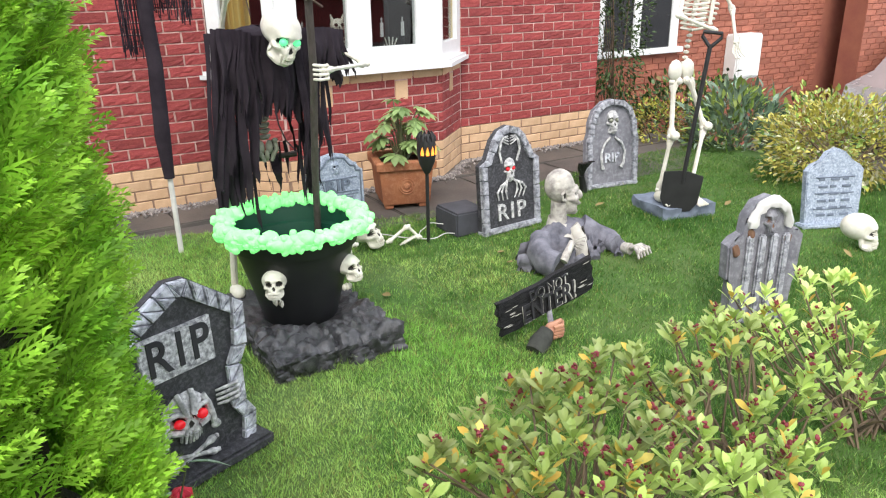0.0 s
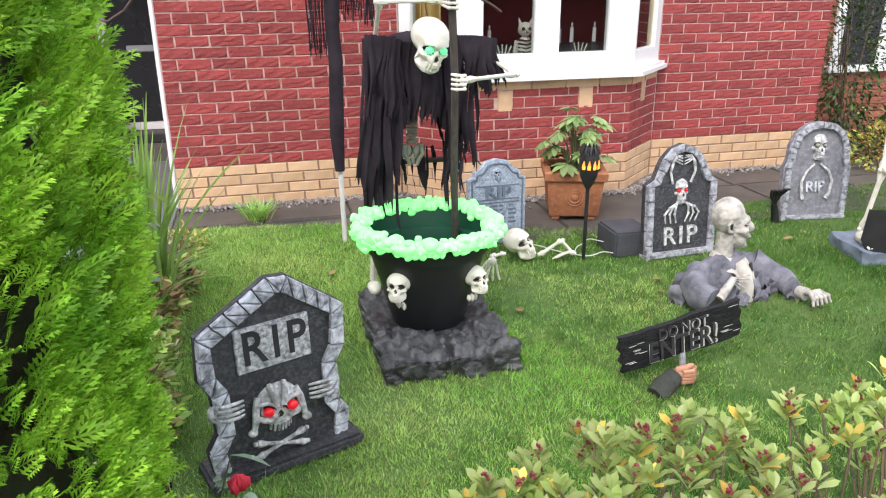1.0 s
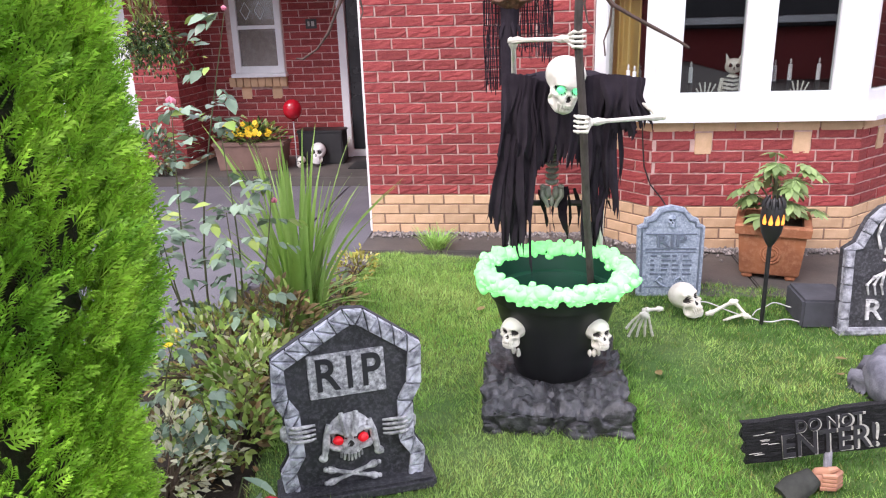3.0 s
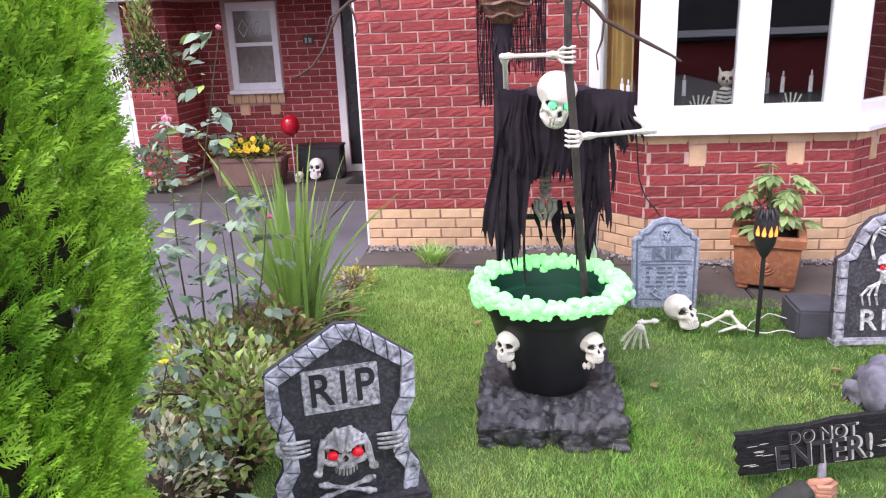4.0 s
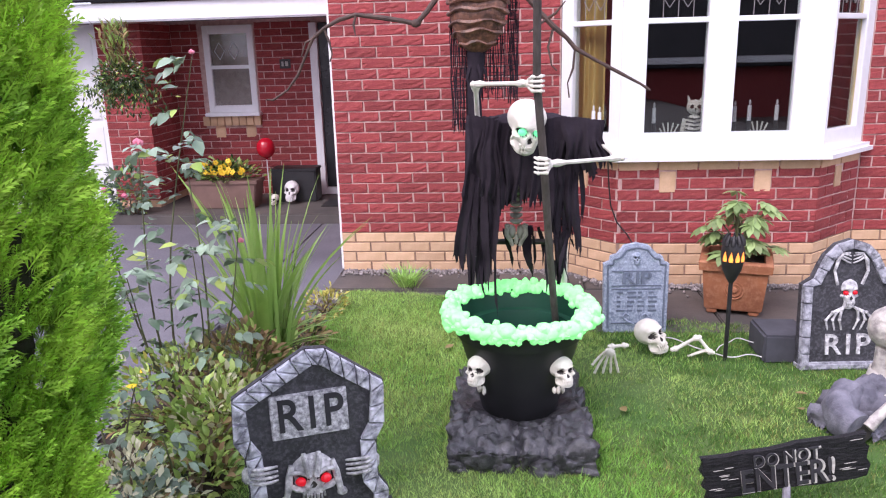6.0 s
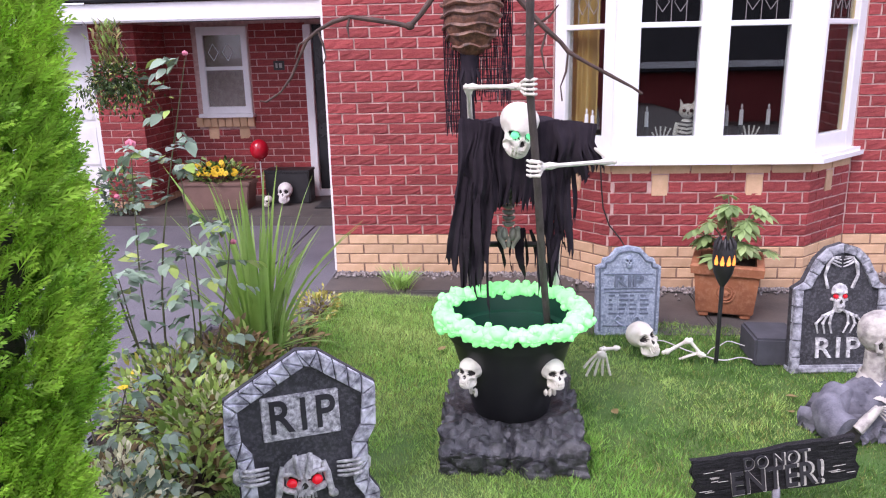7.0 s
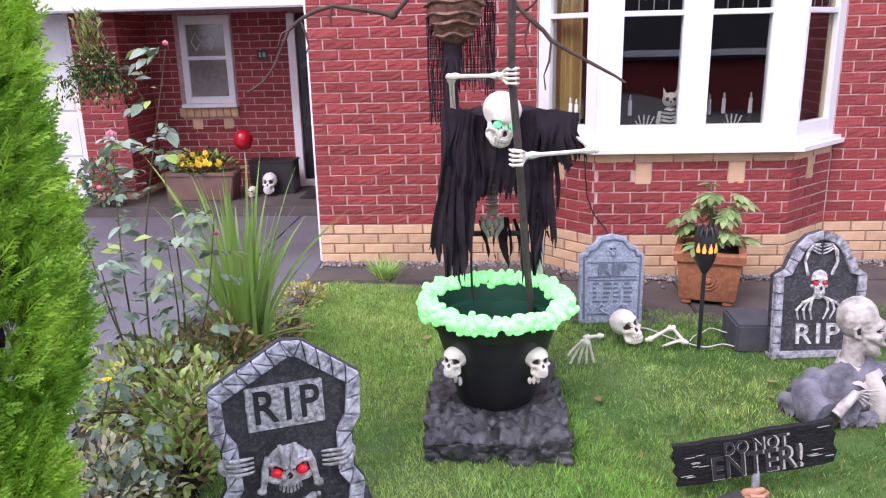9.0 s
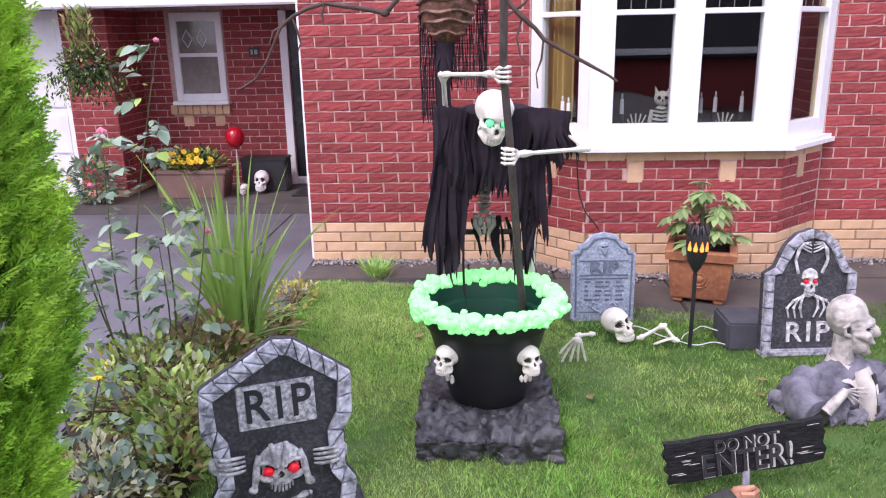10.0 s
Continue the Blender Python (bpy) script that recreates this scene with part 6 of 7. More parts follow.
for x, k in ((2.285, 1), (2.865, 1)):
    bm = bmesh.new()
    bony_palm(bm, pose(0, 0, 0.0, 180), 1.1, 0, 0.1)
    solid("paw_ornament", bm, BONE, "small skeleton paw ornament on the window board", "ornament", m=pose(x, 5.05, 0.985), group="paw ornaments")

# ---- porch things ----
trough = thing("planter", "brown trough of yellow pansies on the porch step", "planter", pose(-1.74, 7.42, 0.075))
bm = bmesh.new()
slab_poly(bm, [(-0.33, 0), (0.33, 0), (0.37, 0.27), (-0.37, 0.27)], -0.13, 0.13, bevel=0.01)
box(bm, (-0.385, -0.145, 0.25), (0.385, 0.145, 0.29), bevel=0.01)
part("trough", bm, PLANTER, trough)


# ---- foliage helpers ----
def leaf_shape(length, width, n=3, fold=0.25, droop=0.2, belly=0.85):
    """Verts and quads of one leaf along +y, folded along its midrib; two strips of n quads."""
    v, f = [], []
    for i in range(n + 1):
        t = i / n
        w = width * 0.5 * math.sin(math.pi * min(1, 0.06 + 0.90 * t ** belly)) if i < n else width * 0.04
        y, z = length * t, -droop * length * t * t
        v += [(-w, y, z + fold * w), (0, y, z), (w, y, z + fold * w)]
    for i in range(n):
        a = i * 3
        f += [(a, a + 1, a + 4, a + 3), (a + 1, a + 2, a + 5, a + 4)]
    return np.array(v), np.array(f)


def turns(direction, roll):
    """3x3 matrices that bring +y onto the directions (n, 3), turned by roll about them."""
    d = direction / np.linalg.norm(direction, axis=1, keepdims=True)
    up = np.tile((0.0, 0.0, 1.0), (len(d), 1))
    up[np.abs(d[:, 2]) > 0.95] = (1.0, 0, 0)
    x = np.cross(d, up)
    x /= np.linalg.norm(x, axis=1, keepdims=True)
    z = np.cross(x, d)
    c, s = np.cos(roll)[:, None], np.sin(roll)[:, None]
    x, z = x * c + z * s, z * c - x * s
    return np.stack([x, d, z], axis=2)


def scatter(shape, pos, direction, roll, size):
    """All leaves of one shape at those places, as one pair of arrays."""
    v, f = shape
    R = turns(np.asarray(direction, float), np.asarray(roll, float))
    P = np.einsum("nij,kj->nki", R, v) * np.asarray(size)[:, None, None] + np.asarray(pos)[:, None, :]
    F = f[None] + (np.arange(len(pos)) * len(v))[:, None, None]
    return P.reshape(-1, 3), F.reshape(-1, f.shape[1])


def foliage(name, shape, pos, direction, roll, size, mats, parent, index=None):
    P, F = scatter(shape, pos, direction, roll, size)
    mi = None if index is None else np.repeat(index, len(shape[1]))
    ob = raw(name, P, F, mats, parent, mi, smooth=True)
    ob["kind"] = "stuff"
    return ob


def cloud(rng, n, centre, radii, shell=0.6):
    """Places in an uneven rounded mass, with the outward ways at them."""
    d = rng.normal(size=(n, 3))
    d /= np.linalg.norm(d, axis=1, keepdims=True)
    r = (shell + (1 - shell) * rng.random(n)) * (1 + 0.22 * np.sin(3.1 * d[:, 0] * 2 + 5 * d[:, 2]) * np.cos(4.3 * d[:, 1] + 1))
    return np.asarray(centre) + d * r[:, None] * np.asarray(radii), d


def shrub(name, label, category, centre, radii, n, shape, material, seed, size=(0.7, 1.3), upward=0.4, extra=None, stems=8, base=0.0, kind_index=None):
    rng = np.random.default_rng(seed)
    s = thing(name, label, category, pose(centre[0], centre[1], base))
    c = np.array((0, 0, centre[2] - base))
    P, d = cloud(rng, n, c, radii)
    keep = P[:, 2] > 0.01
    P, d = P[keep], d[keep]
    way = d + rng.normal(0, 0.45, d.shape) + (0, 0, upward)
    mats = [material] + (extra or [])
    idx = rng.choice(len(mats), len(P), p=[1.0] if len(mats) == 1 else [0.75] + [0.25 / (len(mats) - 1)] * (len(mats) - 1))
    foliage("foliage", shape, P, way, rng.uniform(-0.8, 0.8, len(P)), rng.uniform(*size, len(P)), mats, s, idx)
    bm = bmesh.new()
    for k in range(stems):
        q = P[rng.integers(len(P))]
        chain(bm, [(0.03 * math.cos(k), 0.03 * math.sin(k), -0.02), tuple(q * 0.45 + (0.02, 0, 0.02)), tuple(q)], [0.010, 0.007, 0.003], 5)
    part("stem_growth", bm, STEM, s)["kind"] = "stuff"
    return s


LEAF_S = leaf_shape(0.035, 0.018, 2)
LEAF_M = leaf_shape(0.055, 0.030, 3)
LEAF_L = leaf_shape(0.10, 0.028, 3, 0.3, 0.4)

# pansies in the trough
rng = np.random.default_rng(31)
P, d = cloud(rng, 700, (0, 0, 0.34), (0.36, 0.15, 0.15), 0.3)
P[:, 2] = np.maximum(P[:, 2], 0.28)
foliage("foliage", LEAF_M, P, d + (0, 0, 0.5), rng.uniform(-1, 1, 700), rng.uniform(0.7, 1.2, 700), [DARK_LEAF, MID_LEAF], trough, rng.integers(0, 2, 700))
for k in range(34):
    q = P[rng.integers(700)] + d[rng.integers(700)] * 0.02
    q = (q[0] * 0.95, -abs(q[1]) - 0.04, max(q[2], 0.33) + 0.05)
    bm = bmesh.new()
    for i in range(5):
        a = i * 1.257
        ball(bm, (0.017 * math.cos(a), -0.004, 0.017 * math.sin(a)), (0.015, 0.005, 0.015), 1)
    part("flower", bm, YELLOW, trough, "yellow pansy", m=Matrix.Translation(q) @ pose(0, 0, 0, rng.uniform(-30, 30), 0, rng.uniform(-30, 30)))

balloon = thing("balloon", "small red balloon on a stick in a planter", "balloon", pose(-1.30, 7.50, 0.30))
bm = bmesh.new()
ball(bm, (0, 0, 0.375), (0.098, 0.098, 0.108), 3)
rod(bm, (0, 0, 0.255), (0, 0, 0.275), 0.018, 0.008, 8)
part("bulb", bm, RED_BALL, balloon)
bm = bmesh.new()
rod(bm, (0, 0, -0.22), (0, 0, 0.26), 0.006, seg=6)
part("stick", bm, POLE_WHITE, balloon)
crate = thing("storage_box", "black storage box on the porch step", "box", pose(-0.99, 7.75, 0.075))
bm = bmesh.new()
box(bm, (-0.32, -0.12, 0), (0.16, 0.12, 0.34), bevel=0.012)
part("body", bm, BLACK, crate)
bm = bmesh.new()
box(bm, (-0.33, -0.13, 0.33), (0.17, 0.13, 0.36), bevel=0.008)
part("lid", bm, BLACK, crate)
bm = bmesh.new()
skull(bm, pose(0, 0, 0.128, -8, 0, 0) @ Matrix.Diagonal((1.12, 0.7, 1.1, 1)), 1.0, 0, 1)
solid("mask_prop", bm, (POLE_WHITE, BONE_DARK), "white ghoul mask propped against a black box", "mask", m=pose(-1.08, 7.52, 0.075, -8, 0, -6))
bm = bmesh.new()
skull(bm, pose(0, 0, 0.06), 0.55, 0, 1)
solid("skull", bm, (BONE, BONE_DARK), "small plastic skull on the porch step", "skull", m=pose(-1.24, 7.45, 0.075, 0, 0, -20), group="skulls on the lawn")
bm = bmesh.new()
box(bm, (-0.72, 7.35, 0.076), (-0.22, 7.75, 0.088), bevel=0.004)
solid("door_mat", bm, BLACK, "dark coir mat before the front door", "mat")

basket = thing("hanging_basket", "wire hanging basket overflowing with trailing plants", "hanging basket", pose(-2.42, 6.85, 1.40))
bm = bmesh.new()
for k in range(12):
    a = 2 * math.pi * k / 12
    chain(bm, [(0.17 * math.cos(a), 0.17 * math.sin(a), 0.05), (0.13 * math.cos(a), 0.13 * math.sin(a), -0.05), (0.0, 0.0, -0.10)], [0.004] * 3, 5)
part("basket", bm, BLACK, basket)
for k in range(3):
    a = 2.1 * k
    bm = bmesh.new()
    rod(bm, (0.16 * math.cos(a), 0.16 * math.sin(a), 0.05), (0.08, 0, 0.52), 0.003, seg=5)
    part("chain", bm, BLACK, basket)
rng = np.random.default_rng(41)
P, d = cloud(rng, 1300, (0, 0, 0.04), (0.27, 0.24, 0.17), 0.35)
T = np.column_stack([rng.normal(0, 0.19, 700), rng.normal(-0.05, 0.12, 700), 0.02 - rng.random(700) ** 0.7 * rng.uniform(0.1, 0.36, 700)])
P, d = np.concatenate([P, T]), np.concatenate([d, np.column_stack([rng.normal(0, 0.5, (700, 2)), -np.ones(700)])])
foliage("foliage", LEAF_S, P, d + rng.normal(0, 0.4, P.shape), rng.uniform(-1, 1, 2000), rng.uniform(0.8, 1.5, 2000), [DARK_LEAF, MID_LEAF, DRY_LEAF], basket, rng.choice(3, 2000, p=[0.80, 0.14, 0.06]))
T = np.column_stack([rng.normal(-0.01, 0.06, 260), rng.normal(0, 0.06, 260), rng.uniform(0.1, 0.52, 260)])
foliage("tall_sprays", LEAF_L, T, np.column_stack([rng.normal(0, 0.3, (260, 2)), np.ones(260)]), rng.uniform(-1, 1, 260), rng.uniform(0.6, 1.0, 260), [MID_LEAF, DRY_LEAF], basket, rng.integers(0, 2, 260))
bm = bmesh.new()
for k in range(60):
    q = P[rng.integers(1300)]
    ball(bm, (q[0], q[1] - 0.02, q[2]), 0.008, 1)
part("white_flowers", bm, POLE_WHITE, basket, "tiny white flowers")

shrub("patio_rose", "small pink-flowered rose beside the garage", "rose bush", (-2.66, 7.1, 0.30), (0.22, 0.16, 0.26), 420, LEAF_M, ROSE_LEAF, 5, (0.8, 1.5), extra=[MID_LEAF], base=-0.02)
bm = bmesh.new()
for x, z in ((-2.66, 0.48), (-2.58, 0.30), (-2.78, 0.36)):
    ball(bm, (x, 6.9, z), (0.028, 0.028, 0.026), 2)
    roughen(bm, 0.005, 60)
solid("rose_blossom", bm, PINK, "pink blossoms on the patio rose", "flower")

# ---- potted fatsia ----
pot = thing("plant_pot", "square terracotta pot with rosette emblem and feet", "plant pot", pose(2.62, 4.47, 0.006, 0, 0, -17))
bm = bmesh.new()
for (w0, z0), (w1, z1) in zip(((0.155, 0.03), (0.165, 0.045), (0.185, 0.275), (0.185, 0.28), (0.205, 0.285), (0.210, 0.335), (0.200, 0.345), (0.165, 0.345)), ((0.165, 0.045), (0.185, 0.275), (0.185, 0.28), (0.205, 0.285), (0.210, 0.335), (0.200, 0.345), (0.165, 0.345), (0.160, 0.29))):
    lo = [bm.verts.new((a * w0, b * w0, z0)) for a, b in ((-1, -1), (1, -1), (1, 1), (-1, 1))]
    hi = [bm.verts.new((a * w1, b * w1, z1)) for a, b in ((-1, -1), (1, -1), (1, 1), (-1, 1))]
    for k in range(4):
        bm.faces.new((lo[k], lo[(k + 1) % 4], hi[(k + 1) % 4], hi[k]))
bmesh.ops.remove_doubles(bm, verts=bm.verts, dist=0.0005)
part("pot", bm, TERRA, pot)
bm = bmesh.new()
for r in (0.055, 0.038):
    chain(bm, [(r * math.cos(t), -0.177, 0.165 + r * math.sin(t)) for t in [2 * math.pi * k / 18 for k in range(19)]], [0.005] * 19, 6)
ball(bm, (0, -0.176, 0.165), (0.022, 0.008, 0.022), 2)
part("emblem", bm, TERRA, pot, "round moulded emblem")
for a in (-1, 1):
    for b in (-1, 1):
        bm = bmesh.new()
        box(bm, (a * 0.12 - 0.03, b * 0.12 - 0.03, 0), (a * 0.12 + 0.03, b * 0.12 + 0.03, 0.034), bevel=0.008)
        part("foot", bm, TERRA, pot)
bm = bmesh.new()
box(bm, (-0.162, -0.162, 0.27), (0.162, 0.162, 0.305))
part("compost", bm, SOIL, pot)
fatsia = thing("fatsia", "bushy fatsia with lobed green leaves in terracotta pot", "pot plant", pose(2.62, 4.45, 0.30))
rf = random.Random(17)
bm = bmesh.new()
TIPS = []
for k in range(25):
    a = k * 2.4 + rf.uniform(-0.3, 0.3)
    h = 0.08 + 0.33 * (k % 7) / 6 + rf.uniform(-0.03, 0.03)
    r = (0.10 + 0.13 * rf.random()) * (1.0 if h < 0.28 else 0.65)
    tip = Vector((r * math.cos(a), r * math.sin(a) * 0.8, h))
    chain(bm, [(0.02 * math.cos(a), 0.02 * math.sin(a), 0.0), tip * 0.5 + Vector((0, 0, 0.06)), tip], [0.008, 0.006, 0.004], 6)
    TIPS.append((tip, a))
chain(bm, [(0, 0, -0.02), (0.01, 0.0, 0.15), (-0.01, 0.0, 0.27)], [0.013, 0.012, 0.008], 7)
part("stem_growth", bm, GREEN_STEM, fatsia)["kind"] = "stuff"
lv, lf = leaf_shape(0.118, 0.050, 5, 0.12, 0.28, 1.15)
for tip, a in TIPS:
    out = np.array((math.cos(a) * 0.75, math.sin(a) * 0.75 - 0.22, -0.30 + rf.uniform(-0.15, 0.2)))
    side = np.array((-math.sin(a), math.cos(a), rf.uniform(-0.2, 0.2)))
    nl = 9
    lobes = np.array([out * math.cos(t) + side * math.sin(t) for t in np.linspace(-2.35, 2.35, nl)])
    s = rf.uniform(0.78, 1.12)
    Pp, Ff = scatter((lv, lf), np.tile(np.array(tip), (nl, 1)), lobes, np.zeros(nl), s * np.array([0.55, 0.74, 0.9, 1, 1.06, 1, 0.9, 0.74, 0.55]))
    raw("leaf", Pp, Ff, FATSIA, fatsia, smooth=True)

# ---- conifer ----
conifer = thing("conifer", "dense bright green feathery conifer hedge tree", "conifer", pose(-0.20, 1.20, 0))


def girth(z, th):
    """How far the tree reaches at a height, fuller and lower on the pavement side."""
    a = np.interp(z, (0, 0.3, 0.67, 0.81, 0.93, 1.01, 1.29, 1.42, 1.8, 2.1, 2.5), (0.50, 0.54, 0.53, 0.505, 0.49, 0.485, 0.49, 0.485, 0.45, 0.35, 0.15))
    b = np.interp(z, (0, 0.57, 0.68, 0.75, 0.82, 0.90, 1.01, 1.17, 1.25, 1.33, 1.57, 1.75, 2.1, 2.5), (0.40, 0.42, 0.36, 0.27, 0.30, 0.44, 0.555, 0.555, 0.54, 0.51, 0.515, 0.51, 0.36, 0.15))
    k = np.clip((th + 0.14) / 0.69, 0, 1)
    return a + (b - a) * k


def lobes(th, z):
    return 1 + 0.06 * np.sin(5 * th + 2.2 * np.sin(2.1 * z)) - 0.13 * np.abs(np.cos(3.5 * th + 0.6 + 1.1 * np.sin(2.6 * z + 1))) ** 10


rng = np.random.default_rng(7)
# closed core coloured dark to act as shade behind the sprays
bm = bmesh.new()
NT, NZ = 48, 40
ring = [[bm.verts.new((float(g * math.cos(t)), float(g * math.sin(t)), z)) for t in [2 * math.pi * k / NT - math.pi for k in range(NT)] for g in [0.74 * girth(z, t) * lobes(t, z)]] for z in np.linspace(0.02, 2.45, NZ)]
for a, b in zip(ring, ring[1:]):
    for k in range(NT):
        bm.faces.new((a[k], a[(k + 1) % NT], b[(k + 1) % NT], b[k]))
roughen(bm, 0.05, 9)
part("shade_core", bm, CONIFER_IN, conifer, "dark core standing for shade between the sprays")
bm = bmesh.new()
chain(bm, [(0, 0, -0.05), (0, 0, 1.2), (0, 0, 2.4)], [0.05, 0.03, 0.01], 8)
part("trunk", bm, STEM, conifer)
# flat feathery sprays: a stalk with branchlets on both sides
sv, sf = [], []


def sliver(p, q, w):
    d = (q[0] - p[0], q[1] - p[1])
    ln = math.hypot(*d)
    nx, ny = -d[1] / ln * w, d[0] / ln * w
    k = len(sv)
    mx, my = p[0] + d[0] * 0.55, p[1] + d[1] * 0.55
    sv.extend([(p[0], p[1], 0), (mx + nx, my + ny, 0.002), (q[0], q[1], -0.004), (mx - nx, my - ny, 0.002)])
    sf.append((k, k + 1, k + 2, k + 3))


sliver((0, 0), (0, 0.105), 0.0026)
for k in range(6):
    y = 0.014 + 0.014 * k
    ln = 0.040 * (1 - 0.11 * k)
    for s in (-1, 1):
        e = (s * ln * 0.62, y + ln * 0.80)
        sliver((0, y), e, 0.0036)
        sliver((e[0] * 0.5, y + (e[1] - y) * 0.5), (e[0] * 0.5 + s * ln * 0.05, y + (e[1] - y) * 0.5 + ln * 0.45), 0.0024)
SPRAY = (np.array(sv), np.array(sf))
# billowing upright plumes with dark clefts between them
CT, CR = [], []
for zc in np.arange(0.12, 2.3, 0.21):
    for k in range(14):
        t = -2.5 + 0.45 * k + 0.23 * (int(zc / 0.21) % 2) + rng.uniform(-0.10, 0.10)
        zz = zc + rng.uniform(-0.06, 0.06)
        a = rng.uniform(0.105, 0.165)
        lim = girth(zz, t) * rng.uniform(0.94, 1.03)
        d = max(0.03, float(lim) - a)
        CT.append((d * math.cos(t), d * math.sin(t), zz))
        CR.append((a, a, a * rng.uniform(1.3, 1.9)))
CT.append((0.0, 0.0, 2.36))
CR.append((0.16, 0.16, 0.24))
CT, CR = np.array(CT), np.array(CR)
n = 120000
pick = rng.integers(0, len(CT), n)
u = rng.normal(0, 1, (n, 3))
u /= np.linalg.norm(u, axis=1)[:, None]
P = CT[pick] + CR[pick] * u * rng.uniform(0.86, 1.0, n)[:, None]
keep = (u[:, 0] * CT[pick, 0] + u[:, 1] * CT[pick, 1] > -0.02) & (P[:, 2] > 0.0)
for c, r in zip(CT, CR):
    inside = (((P - c) / r) ** 2).sum(axis=1) < 0.70
    keep &= ~inside
P, u = P[keep][:30000], u[keep][:30000]
n = len(P)
way = u * np.array([0.8, 0.8, 0.3]) + np.array([0, 0, 0.75]) + rng.normal(0, 0.22, (n, 3))
P = P - np.array([0, 0, 0.03])
foliage("sprays", SPRAY, P, way, rng.uniform(-1.4, 1.4, n), rng.uniform(0.5, 1.05, n), CONIFER, conifer)

# ---- skimmia along the front ----
LEAF_K = [leaf_shape(ln, w, 5, 0.22, dr, 1.85) for ln, w, dr in ((0.066, 0.027, 0.12), (0.060, 0.028, 0.25), (0.072, 0.026, 0.02), (0.052, 0.025, 0.15))]
LEAF_MESH = []
for v, f in LEAF_K:
    for material in (SKIMMIA, SKIMMIA_YELLOW):
        me = bpy.data.meshes.new("leaf")
        me.from_pydata([tuple(p) for p in v], [], [tuple(int(i) for i in q) for q in f])
        me.materials.append(material)
        me.polygons.foreach_set("use_smooth", np.ones(len(f), dtype=bool))
        me.update()
        LEAF_MESH.append(me)


def skimmia(label, base, tops, seed):
    """A skimmia: forking stems that end in whorls of leaves round a cluster of red buds."""
    rk = random.Random(seed)
    s = thing("skimmia", label, "shrub", pose(*base, 0), group="skimmias")
    stems, buds = bmesh.new(), bmesh.new()
    singles = 0
    rest = []
    for tx, ty, tz in tops:
        tip = Vector((tx - base[0], ty - base[1], tz))
        root = Vector((rk.uniform(-0.12, 0.12), rk.uniform(-0.1, 0.1), 0.0))
        fork = root.lerp(tip, rk.uniform(0.35, 0.6)) + Vector((rk.uniform(-0.04, 0.04), rk.uniform(-0.04, 0.04), -0.03))
        if rk.random() < 0.4:
            chain(stems, [root, root.lerp(fork, 0.5) + Vector((0, 0, 0.02)), fork, fork.lerp(tip, 0.6), tip], [0.006, 0.005, 0.0045, 0.0035, 0.003], 5)
        lean = Vector((rk.uniform(-0.4, 0.4), rk.uniform(-0.5, 0.25), 1)).normalized()
        for i in range(rk.choice((0, 0, 9, 14))):
            up = rk.random()
            ball(buds, tip + Vector((rk.gauss(0, 0.007) * (1.2 - up), rk.gauss(0, 0.007) * (1.2 - up), 0.008 + 0.026 * up)), rk.uniform(0.0035, 0.0055), 1)
        nl = rk.randrange(7, 11)
        for i in range(nl):
            a = i * 2.399 + rk.uniform(-0.3, 0.3)
            tier = i / nl
            rise = 0.35 + 1.9 * tier + rk.uniform(-0.3, 0.3)
            d = Vector((math.cos(a), math.sin(a), rise)) + lean * 0.3
            p = tip + Vector((0, 0, -0.028 + 0.03 * tier))
            scale = rk.uniform(0.75, 1.15) * (1 - 0.25 * tier)
            yellow = rk.random() < 0.07
            R = turns(np.array([d[:]]), np.array([rk.uniform(-0.5, 0.5)]))[0]
            if singles < 300:
                singles += 1
                ob = new("leaf", LEAF_MESH[rk.randrange(4) * 2 + yellow])
                ob.parent = s
                ob.matrix_local = Matrix.Translation(p) @ Matrix(R.tolist()).to_4x4() @ Matrix.Scale(scale, 4)
            else:
                rest.append((p, d, scale, yellow))
    part("stem_growth", stems, STEM, s)["kind"] = "stuff"
    roughen(buds, 0.004, 90)
    part("bud_growth", buds, BUD, s, "dark red flower buds")["kind"] = "stuff"
    if rest:
        foliage("foliage", LEAF_K[0], [tuple(r[0]) for r in rest], [tuple(r[1]) for r in rest], [0.1 * (i % 7 - 3) for i in range(len(rest))], [r[2] for r in rest], [SKIMMIA, SKIMMIA_YELLOW], s, np.array([int(r[3]) for r in rest]))


def crown(seed, n, x0, x1, y0, y1, zf, spread):
    rk = random.Random(seed)
    out = []
    for i in range(n):
        x, y = rk.uniform(x0, x1), rk.uniform(y0, y1)
        out.append((x, y, max(0.12, zf(x, y) - spread * rk.random() ** 1.3)))
    return sorted(out, key=lambda p: p[1])


skimmia("leafy green skimmia with dark red buds near the pavement", (1.35, 1.05), crown(1, 150, 0.98, 1.72, 0.72, 1.44, lambda x, y: 0.40 + 0.09 * min(1, (x - 0.98) / 0.4) - 0.28 * max(0, y - 1.30) - 0.05 * max(0, 1.0 - y), 0.17), 2)
skimmia("sparser skimmia with bare stems and red buds", (2.0, 1.12), crown(3, 74, 1.74, 2.34, 0.78, 1.46, lambda x, y: 0.42 + 0.15 * max(0, 1 - abs(x - 2.03) / 0.16) * (1 if y > 1.2 else 0.3), 0.20), 4)
skimmia("skimmia with yellowing leaves at the lawn's edge", (2.62, 1.10), crown(5, 74, 2.34, 3.0, 0.75, 1.50, lambda x, y: 0.43, 0.24), 6)
skimmia("low skimmia sprigs at the border's end", (0.86, 1.13), [(0.80, 1.17, 0.36), (0.86, 1.10, 0.33), (0.92, 1.2, 0.36), (0.83, 1.02, 0.27), (0.91, 0.98, 0.25)], 8)

